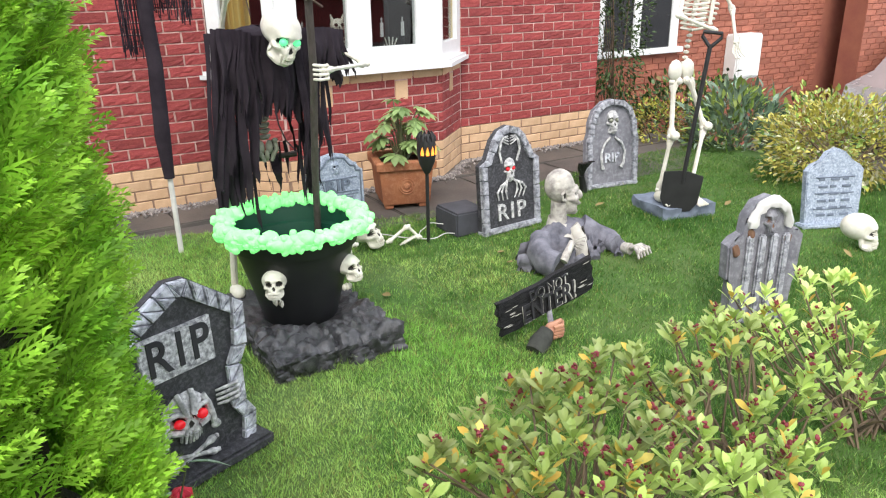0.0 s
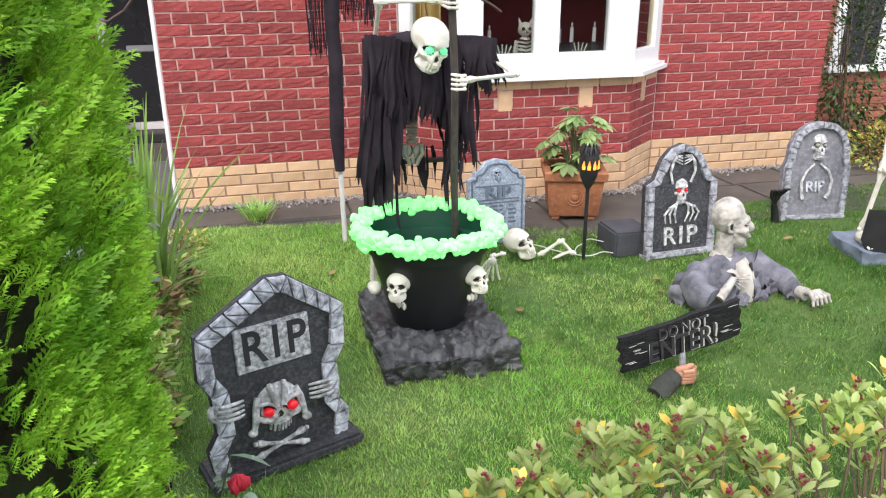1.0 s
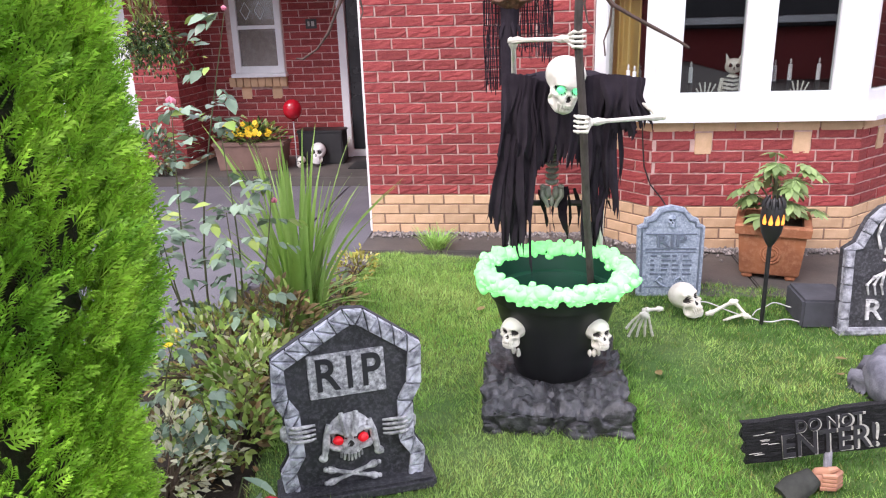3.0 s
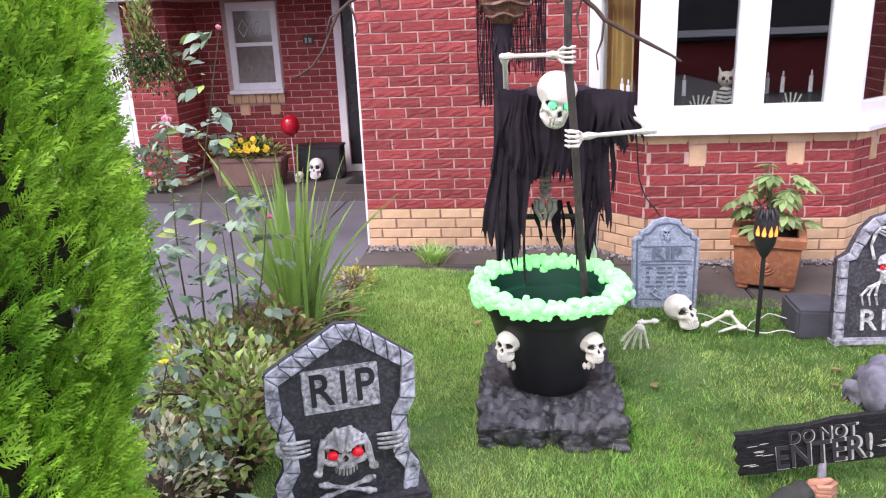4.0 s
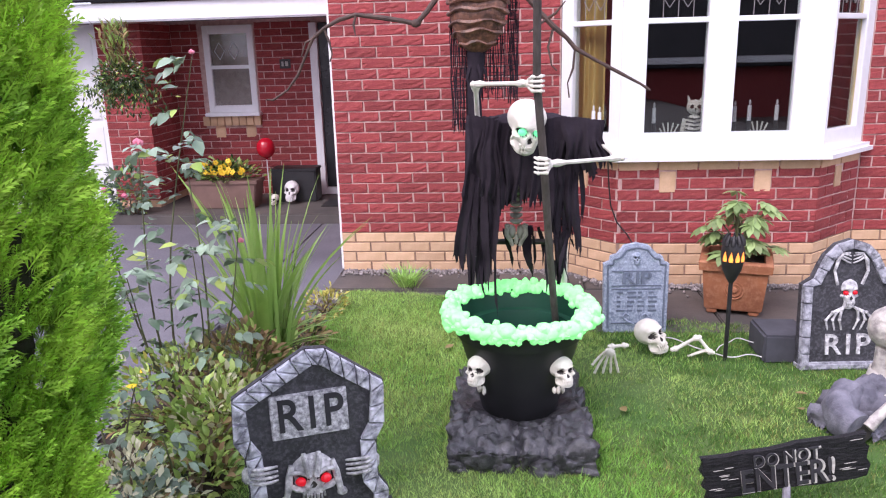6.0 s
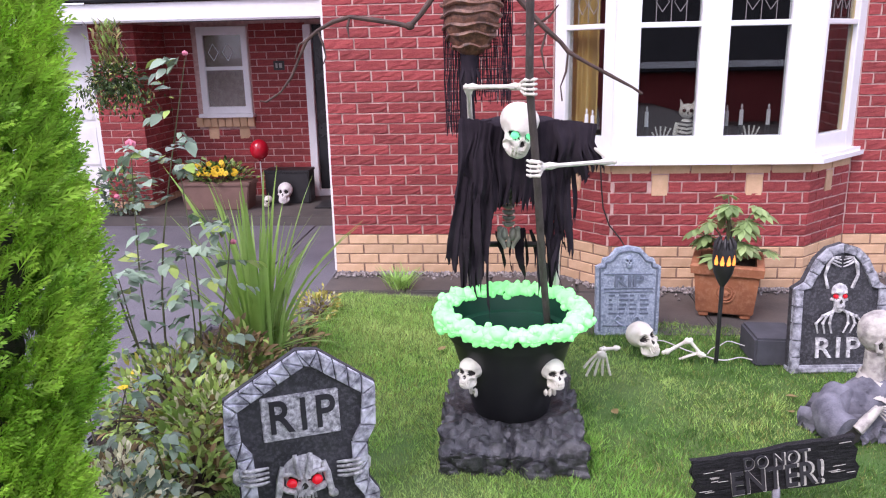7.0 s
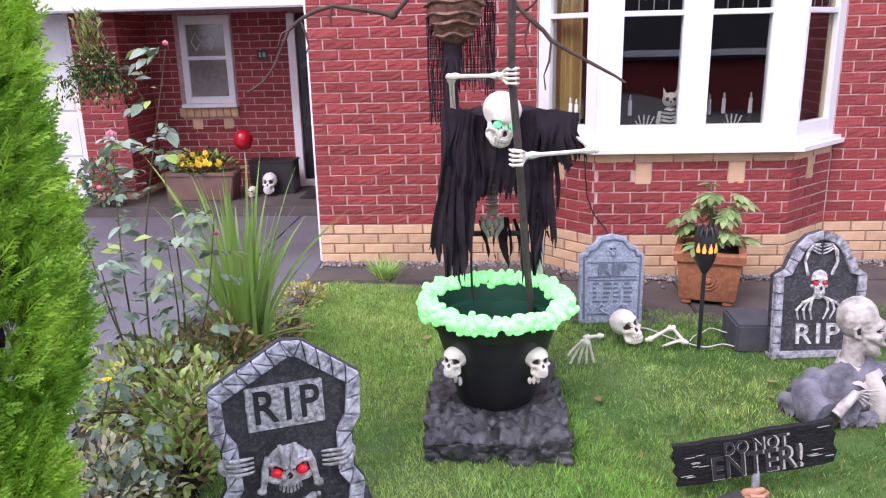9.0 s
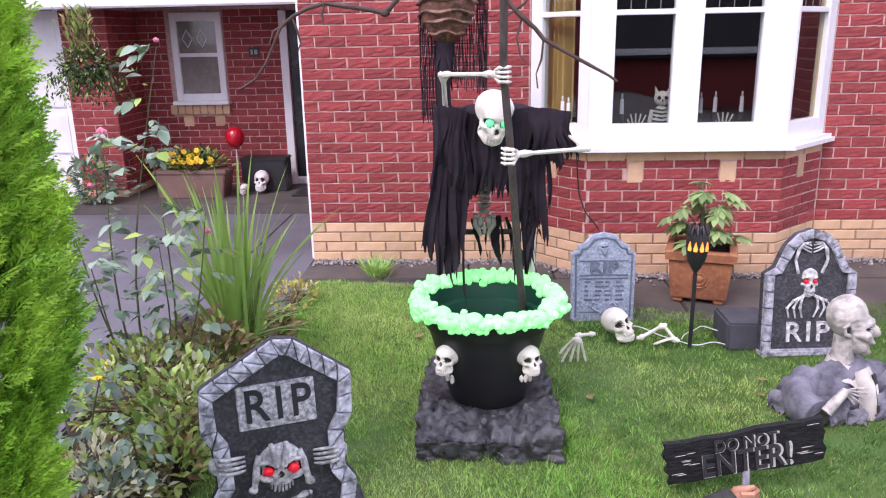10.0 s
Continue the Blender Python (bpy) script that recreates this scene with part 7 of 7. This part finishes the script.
# ---- flower border ----
iris = thing("crocosmia", "tall clump of green sword-shaped leaves", "perennial", pose(-0.03, 3.42, 0))
ri = random.Random(9)
for k in range(84):
    a = ri.uniform(0, 6.283)
    r0 = ri.uniform(0, 0.12)
    h = ri.uniform(0.65, 1.18)
    lean = ri.uniform(0.03, 0.34) + (0.2 if k % 6 == 0 else 0)
    dx, dy = math.cos(a), math.sin(a)
    if k < 16:
        h, lean, dx, dy = ri.uniform(0.35, 0.6), ri.uniform(0.36, 0.60), ri.uniform(0.7, 1.0), ri.uniform(-0.2, 0.7)
    w = ri.uniform(0.009, 0.021)
    bm = bmesh.new()
    left, mid, right = [], [], []
    for s in range(9):
        t = s / 8
        c = Vector((r0 * math.cos(a) + dx * lean * t ** 2, r0 * math.sin(a) + dy * lean * t ** 2, h * (t - (0.42 * t ** 3 if k < 16 else 0.06 * t ** 3))))
        ww = w * (1 - t ** 3) * (0.7 + 0.6 * t * (1 - t)) + 0.0008
        u = Vector((-dy, dx, 0)) if k % 3 else Vector((0.9, 0.3, 0))
        left.append(bm.verts.new(c - u * ww))
        mid.append(bm.verts.new(c + Vector((dx, dy, 0)) * ww * 0.35))
        right.append(bm.verts.new(c + u * ww))
    for s in range(8):
        bm.faces.new((left[s], mid[s], mid[s + 1], left[s + 1]))
        bm.faces.new((mid[s], right[s], right[s + 1], mid[s + 1]))
    part("leaf", bm, IRIS, iris)

LEAFLET = leaf_shape(0.06, 0.040, 3, 0.2, 0.3)


def rose(label, base, canes, seed, size=1.0, blooms=(), fill=2):
    """Bare canes with leaves in fives and a few blossoms."""
    rk = random.Random(seed)
    s = thing("rose_bush", label, "rose bush", pose(*base, 0), group="border roses")
    pos, way, sz = [], [], []
    for tip, bend in canes:
        tip = Vector(tip) - Vector((*base, 0))
        root = Vector((rk.uniform(-0.08, 0.08), rk.uniform(-0.08, 0.08), -0.03))
        pts = [root.lerp(tip, t) + Vector((bend * math.sin(math.pi * t), 0.3 * bend * math.sin(2 * math.pi * t), 0)) for t in [i / 8 for i in range(9)]]
        bm = bmesh.new()
        chain(bm, pts, [0.0068 - 0.0006 * i for i in range(9)], 6)
        part("cane", bm, GREEN_STEM, s)
        for i in range(2, 9):
            for q in range(fill if i < 8 else 3):
                a = rk.uniform(0, 6.283)
                d = Vector((math.cos(a), math.sin(a), rk.uniform(-0.5, 0.5)))
                p = pts[i] if i == 8 else pts[i].lerp(pts[i + 1], rk.random())
                for j in range(5):
                    off = d * (0.035 + 0.03 * (j // 2)) * size
                    sd = Vector((-d.y, d.x, 0)) * (0 if j == 4 else (0.6 if j % 2 else -0.6))
                    pos.append(tuple(p + off))
                    way.append(tuple(d * 0.7 + sd + Vector((0, 0, -0.15))))
                    sz.append(size * rk.uniform(0.45, 1.05))
    foliage("leaves", LEAFLET, pos, way, [rk.uniform(-0.6, 0.6) for _ in pos], sz, [ROSE_LEAF, MID_LEAF], s, np.array([int(rk.random() < 0.12) for _ in pos]))
    for p, material, r in blooms:
        bm = bmesh.new()
        for i in range(9):
            a = i * 2.4
            ball(bm, Vector((0.45 * r * math.cos(a) * (i / 9), 0.45 * r * math.sin(a) * (i / 9), 0.3 * r * (1 - i / 9))), (r * 0.7, r * 0.45, r * 0.75), 1, 0, Matrix.Rotation(a, 4, "Z"))
        part("blossom", bm, material, s, "rose blossom", m=Matrix.Translation(Vector(p) - Vector((*base, 0))))
    return s


rose("tall leggy rose with grey-green leaves and pink buds", (-0.27, 3.0), [((-0.10, 3.0, 1.62), -0.09), ((-0.36, 2.95, 1.24), -0.06), ((-0.56, 2.95, 0.88), -0.05), ((0.05, 2.95, 0.92), 0.06), ((-0.20, 3.05, 1.18), 0.05), ((-0.44, 2.85, 0.72), -0.04), ((-0.15, 2.9, 0.80), 0.05)], 3, 1.25, [((-0.36, 2.95, 1.27), PINK, 0.024), ((-0.10, 3.0, 1.64), PINK, 0.013), ((0.05, 2.95, 0.84), PINK, 0.015), ((-0.605, 2.95, 0.885), RUST_PETAL, 0.030), ((-0.60, 2.95, 0.845), RUST_PETAL, 0.022)], 2)
rose("low rose with large leaves beside the tombstone", (-0.12, 2.25), [((-0.16, 2.3, 0.45), -0.08), ((-0.32, 2.3, 0.42), -0.1), ((0.0, 2.15, 0.33), 0.06), ((-0.10, 2.1, 0.24), 0.03)], 12, 0.95)
rose("low red rose before the tombstone", (0.30, 1.62), [((0.426, 1.63, 0.255), 0.02)], 14, 0.75, [((0.426, 1.63, 0.27), RED_PETAL, 0.035)])
big = leaf_shape(0.10, 0.062, 4, 0.15, 0.2)
stalk = thing("broad_leaf_shoot", "single broad grey-green leaf on a thin shoot", "shoot", pose(0.36, 1.45, 0))
foliage("leaf", big, [(0.07, 0.02, 0.478)], [(0.9, -0.2, -0.1)], [0.5], [1.0], ROSE_LEAF, stalk)
bm = bmesh.new()
chain(bm, [(0, 0, -0.02), (0.0, 0.01, 0.25), (0.07, 0.02, 0.478)], [0.005, 0.004, 0.002], 5)
part("stem", bm, GREEN_STEM, stalk)

shrub("border_perennial", "faded green and brown perennial in the border", "perennial", (-0.25, 2.85, 0.14), (0.34, 0.42, 0.22), 1500, LEAF_M, MID_LEAF, 51, (0.4, 0.9), 0.5, [DRY_LEAF, PALE_LEAF, GOLD_LEAF], 26)
shrub("border_perennial", "leafy green perennial at the border's middle", "perennial", (-0.02, 2.62, 0.12), (0.20, 0.28, 0.20), 650, LEAF_M, MID_LEAF, 52, (0.6, 1.2), 0.8, [DRY_LEAF, PALE_LEAF], 10)
shrub("border_perennial", "withered brown perennial among the border plants", "perennial", (-0.08, 3.08, 0.16), (0.24, 0.22, 0.22), 620, LEAF_M, DRY_LEAF, 53, (0.6, 1.1), 0.4, [MID_LEAF], 22)
shrub("cream_perennial", "cream-leaved low plant at the foot of the conifer", "perennial", (-0.12, 2.02, 0.12), (0.22, 0.26, 0.19), 900, LEAF_S, PALE_LEAF, 54, (0.7, 1.3), 0.5, [DRY_LEAF, MID_LEAF], 14)
shrub("border_perennial", "dark green tuft behind the tombstone", "perennial", (0.02, 2.32, 0.07), (0.17, 0.22, 0.13), 480, LEAF_M, MID_LEAF, 55, (0.6, 1.1), 0.6, [DRY_LEAF], 6)
shrub("yellow_perennial", "pale yellow-green plant by the lawn's corner", "perennial", (0.04, 4.34, 0.04), (0.16, 0.18, 0.12), 380, LEAF_S, GOLD_LEAF, 56, (0.7, 1.2), 0.6, [PALE_LEAF, MID_LEAF], 10)
shrub("border_perennial", "brown dying leaves under the sword leaves", "perennial", (0.03, 3.78, 0.03), (0.14, 0.28, 0.09), 420, LEAF_M, DRY_LEAF, 57, (0.6, 1.1), 0.3, [MID_LEAF, DARK_LEAF], 8)
for x, y in ((-0.42, 2.86), (-0.40, 2.70), (-0.72, 3.05)):
    bm = bmesh.new()
    for i in range(7):
        a = i * 0.9
        ball(bm, (0.014 * math.cos(a), 0.014 * math.sin(a), 0.0), (0.011, 0.011, 0.005), 1)
    chain(bm, [(0, 0, 0), (0.01, 0.01, -0.12), (0.01, 0.02, -0.27)], [0.002] * 3, 5, 1)
    solid("yellow_flower", bm, (YELLOW, GREEN_STEM), "small yellow flower on a thin stalk", "flower", m=pose(x, y, 0.26), group="yellow border flowers")


def tuft(label, x, y, n, h, seed, spread=0.5, material=None):
    rng = np.random.default_rng(seed)
    t = thing("grass_tuft", label, "grass", pose(x, y, 0))
    a = rng.uniform(0, 6.283, n)
    foliage("blade_growth", leaf_shape(0.2, 0.006, 4, 0.1, 0.35), np.column_stack([rng.normal(0, 0.03, (n, 2)), np.zeros(n)]), np.column_stack([spread * np.cos(a), spread * np.sin(a), np.ones(n)]), rng.uniform(-1, 1, n), h * rng.uniform(0.5, 1.1, n), material or IRIS, t)


tuft("green grass tuft growing by the paving", 0.50, 4.90, 260, 0.95, 61, 0.6, GRASS)
tuft("grass tuft at the foot of the sword leaves", -0.03, 3.25, 200, 0.9, 62, 0.9, DARK_LEAF)

# ---- the far right ----
shrub("golden_shrub", "rounded golden variegated evergreen shrub", "shrub", (5.78, 3.15, 0.25), (0.72, 0.62, 0.38), 5200, LEAF_S, GOLD_LEAF, 71, (0.9, 1.6), 0.3, [MID_LEAF, PALE_LEAF], 20)
shrub("dark_climber", "dark-leaved climbing shrub before a white window", "shrub", (5.85, 5.75, 0.85), (0.36, 0.28, 0.85), 1900, LEAF_S, DARK_LEAF, 72, (0.9, 1.7), 0.1, [DARK_LEAF], 14, base=-0.15)
shrub("low_shrub", "low yellow-green shrub under the neighbour's window", "shrub", (5.75, 5.05, 0.12), (0.45, 0.3, 0.25), 900, LEAF_S, GOLD_LEAF, 73, (0.9, 1.5), 0.3, [MID_LEAF, DARK_LEAF], 8, base=-0.15)
shrub("low_shrub", "dark green shrubs along the neighbour's wall", "shrub", (7.0, 5.8, -0.05), (1.1, 0.45, 0.5), 1900, LEAF_M, DARK_LEAF, 74, (0.9, 1.6), 0.3, [MID_LEAF, DRY_LEAF], 10, base=-0.55)
shrub("lavender_clump", "tall soft grey-green clump of narrow leaves", "perennial", (6.15, 4.45, 0.05), (0.5, 0.4, 0.48), 1500, LEAF_L, ROSE_LEAF, 75, (0.8, 1.6), 1.2, [MID_LEAF], 8, base=-0.2)
shrub("low_shrub", "green shrub by the neighbour's drive", "shrub", (7.5, 4.5, -0.2), (0.9, 0.5, 0.55), 1500, LEAF_M, MID_LEAF, 76, (0.9, 1.6), 0.3, [DARK_LEAF], 10, base=-0.6)

car = thing("car", "silver car parked beyond the golden shrub", "car", pose(11.8, 4.85, -0.76))
bm = bmesh.new()
slab_poly(bm, [(-2.0, 0.25), (2.0, 0.25), (2.05, 0.6), (1.95, 0.85), (1.2, 0.95), (0.75, 1.38), (-0.75, 1.42), (-1.35, 1.0), (-1.95, 0.86), (-2.05, 0.6)], -0.8, 0.8, bevel=0.07)
body = part("body", bm, SILVER, car)
bm = bmesh.new()
slab_poly(bm, [(-1.15, 0.98), (1.02, 0.98), (0.68, 1.32), (-0.70, 1.35)], -0.812, 0.812, bevel=0.02)
part("window", bm, BLACK_DOOR, body)
for x in (-1.3, 1.3):
    for y in (-0.74, 0.74):
        bm = bmesh.new()
        rod(bm, (0, -0.1, 0), (0, 0.1, 0), 0.32, seg=28)
        w = part("wheel", bm, BLACK, car, m=Matrix.Translation((x, y, 0.32)))
        bm = bmesh.new()
        rod(bm, (0, -0.108, 0), (0, 0.108, 0), 0.2, seg=20)
        part("rim", bm, SILVER, w)

# ---- lawn grass ----
rng = np.random.default_rng(19)
n = 600000
y = 0.75 + 4.04 * rng.random(n) ** 1.15
x = -0.1 + 5.9 * rng.random(n) ** 1.1
ex = 0.14 + 0.10 * np.sin(y * 1.3 + 0.4) - 0.04 * (y - 3)
ey = np.interp(x, (0, 0.9, 1.7, 2.3, 2.9, 3.9, 5.2), (4.82, 4.68, 4.45, 4.20, 4.12, 4.38, 4.60))
clear = (y < ey - 0.02 + 0.05 * rng.random(n)) & (x > ex - 0.03 + 0.05 * rng.random(n)) & ~((x > 0.98) & (x < 1.54) & (y > 2.60) & (y < 3.33))
x, y = x[clear], y[clear]
n = len(x)
fine = 0.5 + 0.5 * np.sin(17 * x + 3 * np.sin(11 * y)) * np.sin(15 * y + 2.5 * np.sin(13 * x))
patch = 0.5 + 0.5 * np.sin(2.3 * x + 1.7 * np.sin(1.9 * y)) * np.cos(2.9 * y - 0.7 * x)
cell = 0.055
jx, jy = x + 0.02 * np.sin(31 * y) + rng.normal(0, 0.010, n), y + 0.02 * np.sin(29 * x) + rng.normal(0, 0.010, n)
ci, cj = np.floor(jx / cell).astype(int) % 512, np.floor(jy / cell).astype(int) % 512
clump_tone, clump_size, clump_turn = (rng.random((512, 512))[ci, cj] for _ in range(3))
h = rng.uniform(0.008, 0.022, n) * (0.55 + 0.3 * patch + 0.3 * fine + 0.9 * clump_size ** 2)
edge = np.exp(-((np.maximum(0.95 - x, 0) + np.maximum(x - 1.58, 0) + np.maximum(2.55 - y, 0) + np.maximum(y - 3.38, 0)) / 0.05) ** 2)
h *= 1 + 0.8 * edge
a = rng.uniform(0, 6.283, n)
b = clump_turn * 6.283 + rng.normal(0, 1.2, n)
long = rng.random(n) < 0.03
h[long] *= 1.6
w = rng.uniform(0.0013, 0.0026, n)
lean = rng.uniform(0.2, 1.3, n) * h
root = np.column_stack([x, y, np.full(n, -0.006)])
side = np.column_stack([np.cos(a) * w, np.sin(a) * w, np.zeros(n)])
tip = root + np.column_stack([np.cos(b) * lean, np.sin(b) * lean, h + 0.006])
V = np.stack([root - side, root + side, tip], axis=1).reshape(-1, 3)
Fq = np.arange(3 * n).reshape(-1, 3)
DRY_GRASS = leafy("straw_blade", (0.34, 0.32, 0.10), (0.26, 0.27, 0.08), rough=0.7, glow=0.25, vary=0.3)
# share of deep green blades rises with x and varies by clump
deep = np.clip(0.08 + 0.65 * (x - 1.25) + 0.9 * (clump_tone - 0.5) + 0.2 * np.sin(5.1 * y + 2 * np.sin(3.3 * x)), 0.02, 0.95)
straw = rng.random(n) < (0.05 + 0.13 * (1 - patch) + 0.08 * fine) * (1 - 0.6 * deep)
idx = np.repeat(np.where(straw, 1, np.where(rng.random(n) < deep, 2, 0)), 1)
tagged(raw("lawn_grass", V, Fq, [GRASS, DRY_GRASS, GRASS_DEEP], index=idx), "short green grass blades with some straw", "grass", kind="stuff")
for k in range(16):
    lx, ly = rng.uniform(0.8, 4.6), rng.uniform(1.7, 4.4)
    if 0.9 < lx < 1.65 and 2.5 < ly < 3.4:
        continue
    f = thing("fallen_leaf", "curled brown fallen leaf on the lawn", "leaf", pose(lx, ly, 0.028, rng.uniform(-20, 20), rng.uniform(-20, 20), rng.uniform(0, 360)), group="fallen leaves")
    v, q = leaf_shape(0.06, 0.035, 4, 0.5, -0.3)
    raw("blade", v, q, DRY_LEAF, f, smooth=True)


# ---- bricks, one by one ----
BRICK_MESH = {}
brick_rng = random.Random(5)


def brick_mesh(length, material, rustic):
    """A brick: drag-faced and uneven where rustic, else smooth with soft arrises."""
    key = (round(length, 3), material.name, brick_rng.randrange(6))
    if key in BRICK_MESH:
        return BRICK_MESH[key]
    r = random.Random(len(BRICK_MESH))
    h, d, c = 0.0662, 0.05, 0.0035
    verts, faces = [], []
    nx = 5 if rustic and length > 0.12 else 1
    rows = [(0, d), (0, c), (c, 0), (0.4 * h, 0), (0.62 * h, 0), (h - c, 0), (h, c), (h, d)] if rustic else [(0, d), (0, c), (c, 0), (h - c, 0), (h, c), (h, d)]
    last = len(rows) - 1
    for row, (z, y) in enumerate(rows):
        for i in range(nx + 1):
            x = length * i / nx
            if 1 < row < last - 1:
                x = min(max(x, c), length - c)
            yy, z2 = y, z
            if rustic and 0 < row < last:
                yy += r.uniform(-0.0034, 0.0026)
                z2 += r.uniform(-0.0018, 0.0018)
                if 2 < row < last - 2:
                    z2 += r.uniform(-0.006, 0.006)
            verts.append((x, yy, z2))
    for row in range(last):
        for i in range(nx):
            a = row * (nx + 1) + i
            faces.append((a, a + 1, a + nx + 2, a + nx + 1))
    for i in (0, nx):
        col = [row * (nx + 1) + i for row in range(last + 1)]
        faces.append(tuple(col[::-1] if i == 0 else col))
    me = bpy.data.meshes.new("brick")
    me.from_pydata(verts, [], faces)
    me.materials.append(material)
    me.update()
    BRICK_MESH[key] = me
    return me


def lay(parent, a, b, courses, z0=0.0, red=BRICK, buff=BUFF, buff_courses=4, holes=(), shift=0.0, blocks=(), soldier=None):
    """Bricks in stretcher bond along a-b, with a 75 mm course and 10 mm joints. holes and blocks: (start, end, low, high)."""
    a, b = Vector((*a, 0)), Vector((*b, 0))
    ln = (b - a).length
    turn = math.atan2(b.y - a.y, b.x - a.x)
    frame_m = Matrix.Translation(a) @ Matrix.Rotation(turn, 4, "Z")
    for k in range(courses):
        z = z0 + k * 0.075
        mid = z + 0.032
        colour = buff if k < buff_courses or k == soldier else red
        x = shift - (0.1125 if k % 2 else 0) - 0.225
        while x < ln:
            pieces = [(max(0, x), min(ln, x + 0.215))]
            for h0, h1, lo, hi in tuple(holes) + tuple(blocks):
                if lo < mid < hi:
                    nxt = []
                    for p, q in pieces:
                        if p < h0:
                            nxt.append((p, min(q, h0)))
                        if q > h1:
                            nxt.append((max(p, h1), q))
                    pieces = nxt
            for p, q in pieces:
                if q - p > 0.02:
                    ob = new("brick", brick_mesh(q - p, colour, colour is not buff))
                    ob.parent = parent
                    ob.matrix_local = frame_m @ Matrix.Translation((p, brick_rng.uniform(-0.0015, 0.0015), z + 0.005))
            x += 0.225
    for h0, h1, lo, hi in blocks:
        bm = bmesh.new()
        box(bm, (h0 + 0.005, -0.003, lo + 0.005), (h1 - 0.005, 0.05, hi - 0.005), bevel=0.003)
        part("block", bm, buff, parent, "buff stone block", m=frame_m)


lay(wall_left, (-0.04, WALL), (1.575, WALL), 34, shift=0.22)
lay(wall_right, (3.655, WALL), (5.17, WALL), 34, shift=0.085)
lay(wall_end, (5.17, WALL + 0.01), (5.17, WALL + 1.2), 20)
lay(bay_wall, OUT[0], OUT[1], 11, blocks=((0.16, 0.26, 0.65, 0.80),), shift=0.05)
lay(bay_wall, OUT[1], OUT[2], 11, blocks=((0.27, 0.385, 0.65, 0.80), (0.885, 1.0, 0.65, 0.80)), shift=0.14)
lay(bay_wall, OUT[2], OUT[3], 11, blocks=((0.20, 0.30, 0.65, 0.80),), shift=0.1)
for a, b in zip(OUT, OUT[1:]):
    a, b = Vector((*a, 0)), Vector((*b, 0))
    n = round((b - a).length / 0.25)
    m = Matrix.Translation(a) @ Matrix.Rotation(math.atan2(b.y - a.y, b.x - a.x), 4, "Z")
    step = (b - a).length / n
    for k in range(n):
        bm = bmesh.new()
        box(bm, (k * step + 0.004, -0.004, 0.806), ((k + 1) * step - 0.004, 0.05, 0.871), bevel=0.003)
        part("block", bm, BUFF, bay_wall, m=m)
lay(porch_wall, (-2.455, BACK), (0.0, BACK), 25, z0=0.08, buff_courses=0, holes=((0.30, 0.94, 0.86, 2.0), (1.56, 2.5, 0, 2.0)), blocks=((0.40, 0.52, 0.72, 0.86), (0.75, 0.87, 0.72, 0.86)))
bm = bmesh.new()
for k in range(8):
    box(bm, (-2.17 + k * 0.083, BACK - 0.045, 0.86), (-2.095 + k * 0.083, BACK + 0.0, 0.962), bevel=0.004)
part("sill_bricks", bm, BUFF, porch_wall, "buff bricks on edge under the sill")
lay(pier, (-2.93, 7.4), (-2.455, 7.4), 26, z0=0.0, buff_courses=2)
lay(pier, (-2.455, 7.4), (-2.455, BACK), 26, z0=0.0, buff_courses=2)
lay(nb_wall, (5.6, NB), (10.45, NB), 17, z0=-0.125, red=FAR_BRICK, buff_courses=0, holes=((0.6, 1.98, 0.58, 2.0),))
lay(nb_wall_2, (10.46, NB - 0.612), (14.5, NB - 0.612), 17, z0=-0.125, red=FAR_BRICK, buff_courses=0)
